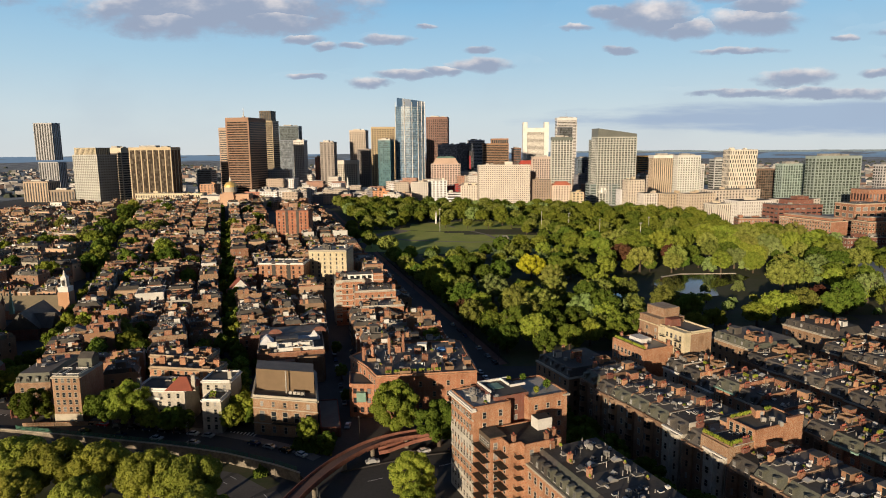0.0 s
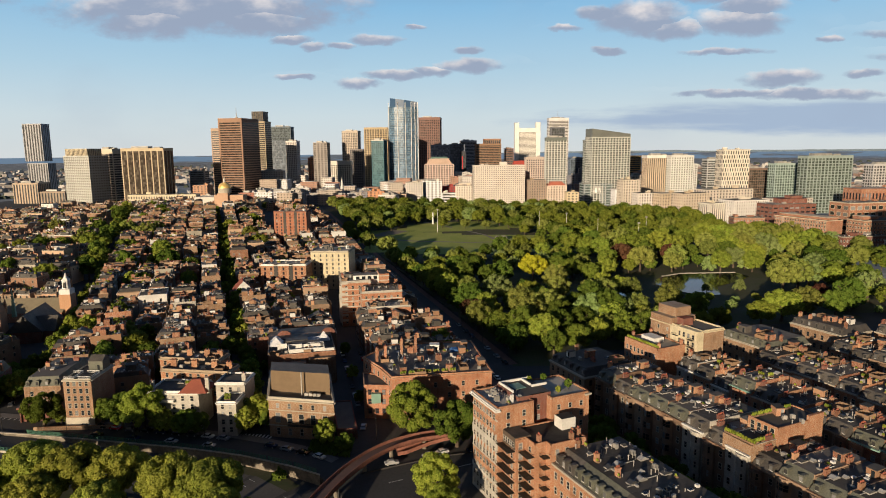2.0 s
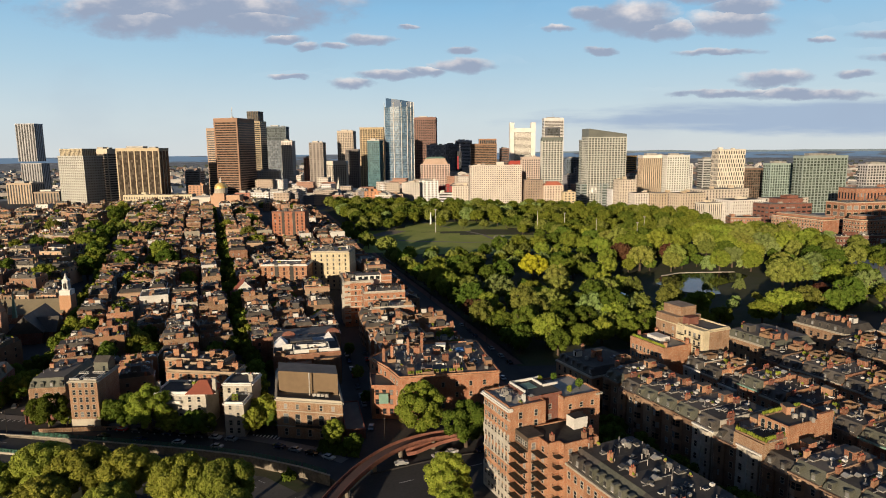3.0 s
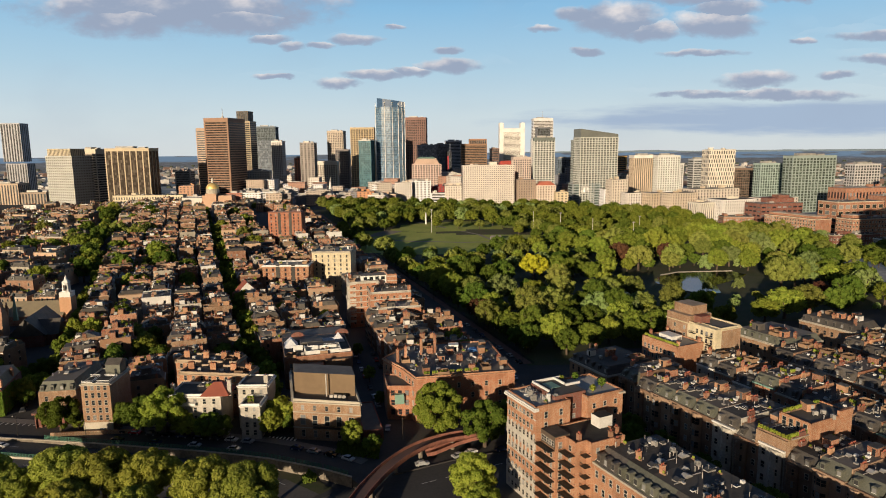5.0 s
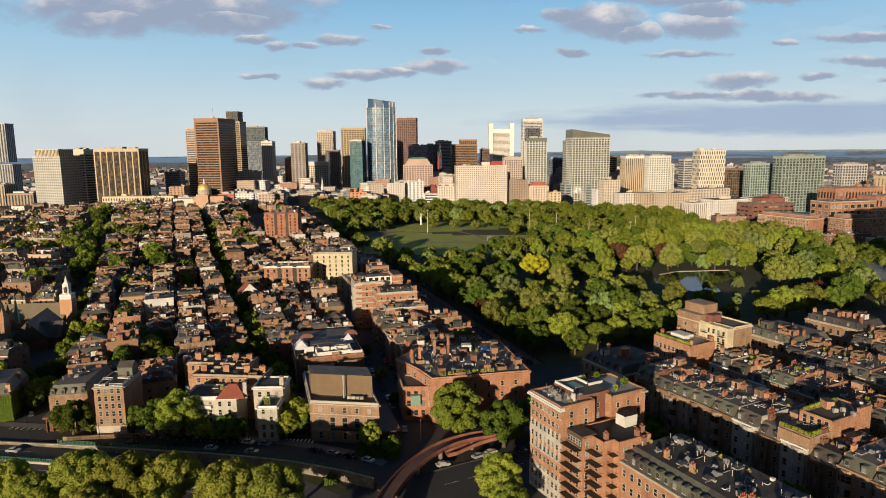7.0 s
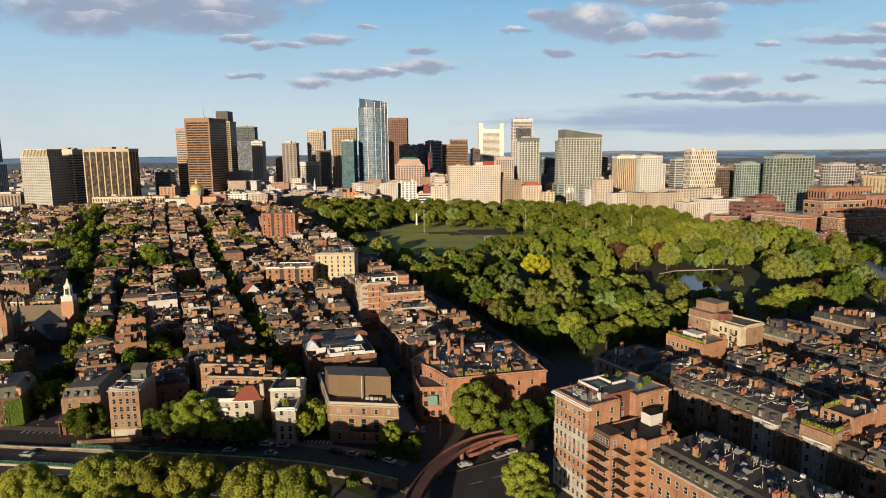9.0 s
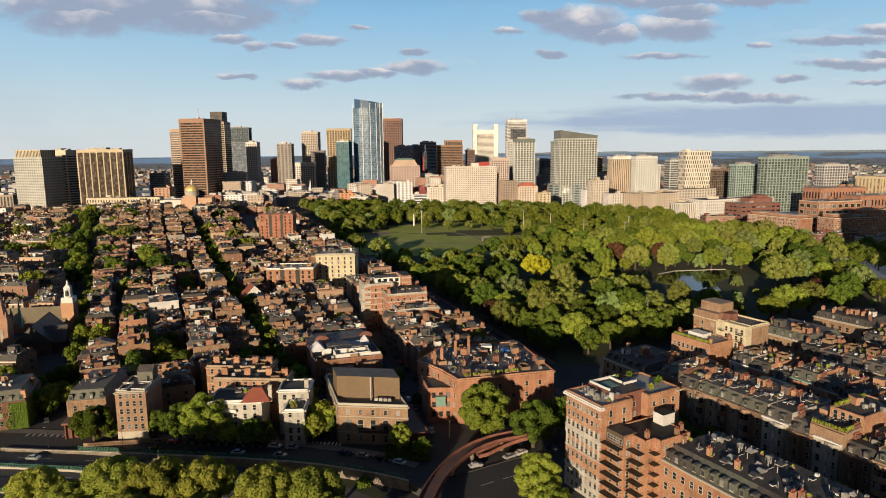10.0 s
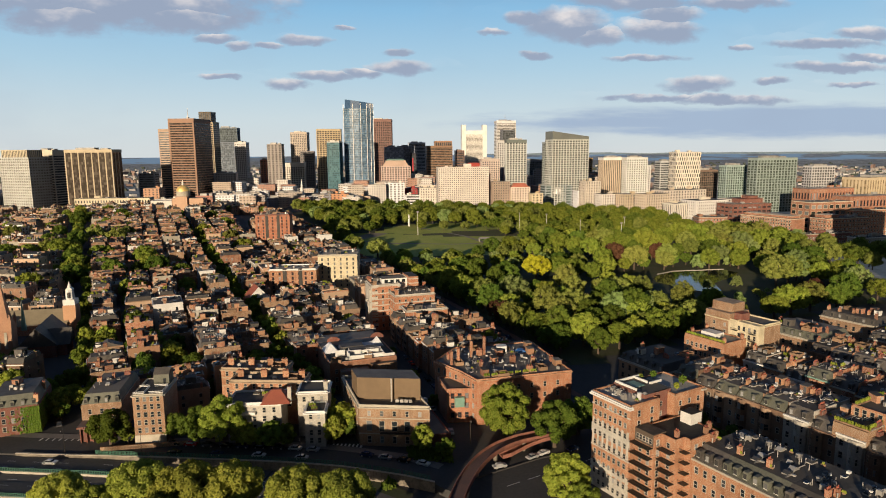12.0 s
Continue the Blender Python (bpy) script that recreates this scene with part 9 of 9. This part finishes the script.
def sweep(points, lo, hi, z0, z1):
    """One closed bar along a line of points, between two side offsets and two heights."""
    s_ = Shape()
    n = len(points)
    for i in range(n):
        q = points[min(i + 1, n - 1)] - points[max(0, i - 1)]
        nn = Vector((-q.y, q.x, 0)).normalized()
        for o_, z_ in ((lo, z0), (hi, z0), (hi, z1), (lo, z1)):
            v_ = points[i] + nn * o_
            s_.v.append((v_.x, v_.y, v_.z + z_))
    for i in range(n - 1):
        for k in range(4):
            a, b = 4 * i + k, 4 * i + (k + 1) % 4
            s_.f.append((a, a + 4, b + 4, b))
            s_.m.append(0)
    s_.f += [(0, 1, 2, 3), (4 * n - 1, 4 * n - 2, 4 * n - 3, 4 * n - 4)]
    s_.m += [0, 0]
    return s_


def strip(lo, hi, z0, z1):
    return sweep(fine, lo, hi, z0, z1)


part("deck", strip(-HALF, HALF, -0.55, 0.0), PINK_CONC, fbr)
part("parapet", strip(HALF - 0.25, HALF, -0.5, 0.95), PINK_CONC, fbr)
part("parapet", strip(-HALF, -HALF + 0.25, -0.5, 0.95), PINK_CONC, fbr)
part("walkway", strip(-HALF + .25, HALF - .25, 0.0, 0.03), surface("reddish_walkway", (0.15, 0.085, 0.07), (0.10, 0.065, 0.06), 0.9, vary=0.02), fbr, "worn reddish walkway")
for x, y, z in ((-24.5, 192.2, 4.0), (-32, 183.2, 4.2), (-38.6, 169.6, 4.2), (-14, 198, 3.6)):
    part("pier", Shape().tube(x, y, LOW, 0.7, z - LOW - 0.5, 0.7, 12), CONCRETE, fbr)
rp = thing("access_ramp", "lower sloping ramp of pink concrete beside the footbridge", "ramp", "")
coil = [Vector(p) for p in ((-3.5, 200.2, 3.3), (-8, 199.4, 2.8), (-12.5, 197.8, 2.3), (-16.5, 195.4, 1.9), (-20, 193.2, 1.5), (-22.6, 192.6, 1.2))]
part("deck", sweep(coil, -1.5, 1.5, -0.3, 0.1), PINK_CONC, rp)
part("parapet", sweep(coil, 1.3, 1.55, -0.3, 0.9), PINK_CONC, rp)
part("parapet", sweep(coil, -1.55, -1.3, -0.3, 0.9), PINK_CONC, rp)

# ---- cars ----
def car(col, label, long_=4.5):
    t = thing("car", label, "car", "parked cars")
    body, cab = Shape(), Shape()
    prof = [(-long_ / 2, .55), (-long_ / 2 + .15, .82), (-long_ * .2, .95), (long_ * .28, .98), (long_ / 2 - .1, .9), (long_ / 2, .55), (long_ / 2 - .15, .28), (-long_ / 2 + .15, .28)]
    for sy in (1,):
        n = len(prof)
        i = len(body.v)
        body.v += [(x, -.88, z) for x, z in prof] + [(x, .88, z) for x, z in prof]
        body.f += [tuple(i + k for k in range(n)), tuple(i + n + k for k in reversed(range(n)))] + [(i + (k + 1) % n, i + k, i + n + k, i + n + (k + 1) % n) for k in range(n)]
        body.m += [0] * (n + 2)
    part("body", body, col, t)
    cab.frustum(-.15, 0, .95, long_ * .56, 1.66, .45, long_ * .36, 1.36, 0)
    part("window_band", cab, GLASS, t)
    part("roof", Shape().frustum(-.15, 0, 1.4, long_ * .37, 1.38, .07, long_ * .3, 1.2), col, t)
    wheel = Shape()
    for k in range(10):
        a0, a1 = 2 * math.pi * k / 10, 2 * math.pi * (k + 1) / 10
        wheel.face([(.32 * math.cos(a0), -.11, .32 * math.sin(a0)), (.32 * math.cos(a1), -.11, .32 * math.sin(a1)), (.32 * math.cos(a1), .11, .32 * math.sin(a1)), (.32 * math.cos(a0), .11, .32 * math.sin(a0))], 0)
    for sy in (-.11, .11):
        wheel.face([(.32 * math.cos(2 * math.pi * k / 10), sy, .32 * math.sin(2 * math.pi * k / 10)) for k in range(10)], 1)
    me = wheel.mesh("wheel", IRON, METAL)
    for sx in (-1, 1):
        for sy in (-1, 1):
            part("wheel", me, None, t, at=Matrix.Translation((sx * long_ * .3, sy * .82, .32)))
    return t


def car_paint(name, r, g, b):
    return surface(name, (r, g, b), (r * .9, g * .9, b * .9), 0.25, 0.2, bump=0, vary=0.02, spec=0.6)


CARS = [car(car_paint("black_car_paint", .012, .012, .014), "glossy black parked car"), car(car_paint("white_car_paint", .75, .75, .74), "white parked car at the kerb"),
        car(car_paint("silver_car_paint", .42, .43, .44), "silver grey car at the kerb"), car(car_paint("red_car_paint", .5, .03, .02), "bright red parked car"),
        car(car_paint("blue_car_paint", .03, .05, .12), "dark blue parked car"), car(car_paint("grey_car_paint", .10, .10, .105), "dark grey parked car")]
used_car = set()


def park(k, x, y, z, turn):
    proto = CARS[k]
    m = pose(x, y, z, 0, 0, turn)
    if k in used_car:
        copy_thing(proto, m)
    else:
        used_car.add(k)
        proto.matrix_basis = m


CR = random.Random(12)
for q, k in enumerate((2, 0, 3, 5, 0, 4, 0, 5, 1, 2, 0, 5, 4, 2, 0, 1)):
    x = -136 + q * 5.9
    if -81 < x < -69:
        continue
    park(k, x, wall_y(x) + 10.4, 0.02, math.degrees(math.atan2(wall_y(x + 3) - wall_y(x - 3), 6)) + CR.uniform(-1, 1))
for q, k in enumerate((0, 4, 1, 2)):
    x = -128 + q * 14
    park(k, x, wall_y(x) + 4.2, 0.02, math.degrees(math.atan2(wall_y(x + 3) - wall_y(x - 3), 6)))
for x, y, k in ((-166, 208.6, 1), (-182, 200, 2), (-190, 215, 3), (-205, 199, 4), (-100, 184, 1), (-93, 181, 5)):
    park(k, x, y, low(x) + .08, -11)
for line, off in ((ST_B, 4.2), (ST_B, -4.2), (ST_C, 4.2), (ST_C, -4.2), (ST_A, 4.3), (ST_A, -4.3)):
    y = 232 + CR.random() * 6
    while y < 300:
        park(CR.randrange(6), line[0] + line[2] * (y - line[1]) + off, y, 0.02, 90 - math.degrees(math.atan(-line[2])) + 2 * math.degrees(math.atan(-line[2])))
        y += CR.uniform(7, 14)
y = 262
while y < 350:
    park(CR.randrange(6), beacon_x(y) - 5, y, 0.02, 106.7)
    if CR.random() < .8:
        park(CR.randrange(6), beacon_x(y) + 5.6, y + 2, 0.02, 106.7)
    y += CR.uniform(7, 12)
for x, y, k, tn in ((-24, 187.6, 2, 14), (-12.4, 192.4, 2, 28), (-8.2, 194.6, 1, 28), (2, 196, 4, 24), (-36, 214, 2, 90), (-40, 212, 0, 88)):
    park(k, x, y, 0.02, tn)

# ---- lamps, fences, small park things ----
def street_lamp(h):
    t = thing("street_lamp", "slim dark metal street lamp on the pavement", "street lamp", "street lamps")
    part("pole", Shape().tube(0, 0, 0, .11, h, .07, 8), IRON, t)
    part("arm", Shape().box(.7, 0, h - .1, 1.5, .08, .08), IRON, t)
    part("lamp_head", Shape().frustum(1.5, 0, h - .22, .5, .25, .2, .3, .15), METAL, t)
    return t


lp = street_lamp(8.5)
lamp_at = [(x, wall_y(x) + 1.4, 0) for x in range(-190, -60, 26)] + [(beacon_x(y) + 7.0, y, 0) for y in range(280, 560, 32)] + [(-30.5, 205, 0), (12, 196, 0)]
for k, (x, y, z) in enumerate(lamp_at):
    if k == 0:
        lp.matrix_basis = pose(x, y, z, 0, 0, -90)
    else:
        copy_thing(lp, pose(x, y, z, 0, 0, -90))
mast = thing("flood_light_mast", "tall pale sports field light mast", "light mast", "field light masts")
part("pole", Shape().tube(0, 0, 0, .28, 26, .16, 8), WHITE, mast)
part("lamp_rack", Shape().box(0, 0, 25.4, 2.6, .4, 1.2), METAL, mast)
for k, (x, y) in enumerate(((182, 610), (128, 690), (150, 640), (100, 700), (205, 660), (-12, 720))):
    if k == 0:
        mast.matrix_basis = pose(x, y, rise(x, y))
    else:
        copy_thing(mast, pose(x, y, rise(x, y), 0, 0, 30 * k))
pv = thing("park_pavilion", "small pale hipped pavilion in the park", "pavilion", "", pose(55, 668, rise(55, 668) + .3))
part("roof", Shape().frustum(0, 0, 3.2, 13, 6, 1.6, 9, 1.0), GRAVEL, pv)
part("post", Shape().box(-5.5, 0, 0, .5, 4, 3.2), LIMESTONE, pv)
part("post", Shape().box(5.5, 0, 0, .5, 4, 3.2), LIMESTONE, pv)
mon = thing("park_column", "white stone memorial column among park trees", "monument", "", pose(-18, 790, rise(-18, 790)))
part("shaft", Shape().tube(0, 0, 0, 1.2, 13, 0.9, 12), WHITE, mon)
part("figure_top", Shape().frustum(0, 0, 13, 1.6, 1.6, 2.2, .6, .6), WHITE, mon)
fn = thing("park_fence", "low black iron fence along the park", "fence", "")
pm = Shape()
for zz in (.25, 1.05):
    pm.box(0, 0, zz, 6.0, .05, .07)
for q in range(20):
    pm.box(-3 + q * .3, 0, 0, .04, .04, 1.3)
pme = pm.mesh("fence_panel", IRON)
for q in range(60):
    y = 282 + q * 5.75
    part("fence_panel", pme, None, fn, at=pose(beacon_x(y) + 11.8, y, .12, 0, 0, 106.7))

# patterns that found no plot are taken away again
for proto in BAY + FIRST + REAR + NEAR + NEAR_T + CARS + [p for rows in PROTO.values() for p, _ in rows] + [p for rows in KINDS.values() for p in rows]:
    if proto.matrix_basis.translation.length < 0.001:
        for child in list(proto.children):
            bpy.data.objects.remove(child)
        bpy.data.objects.remove(proto)
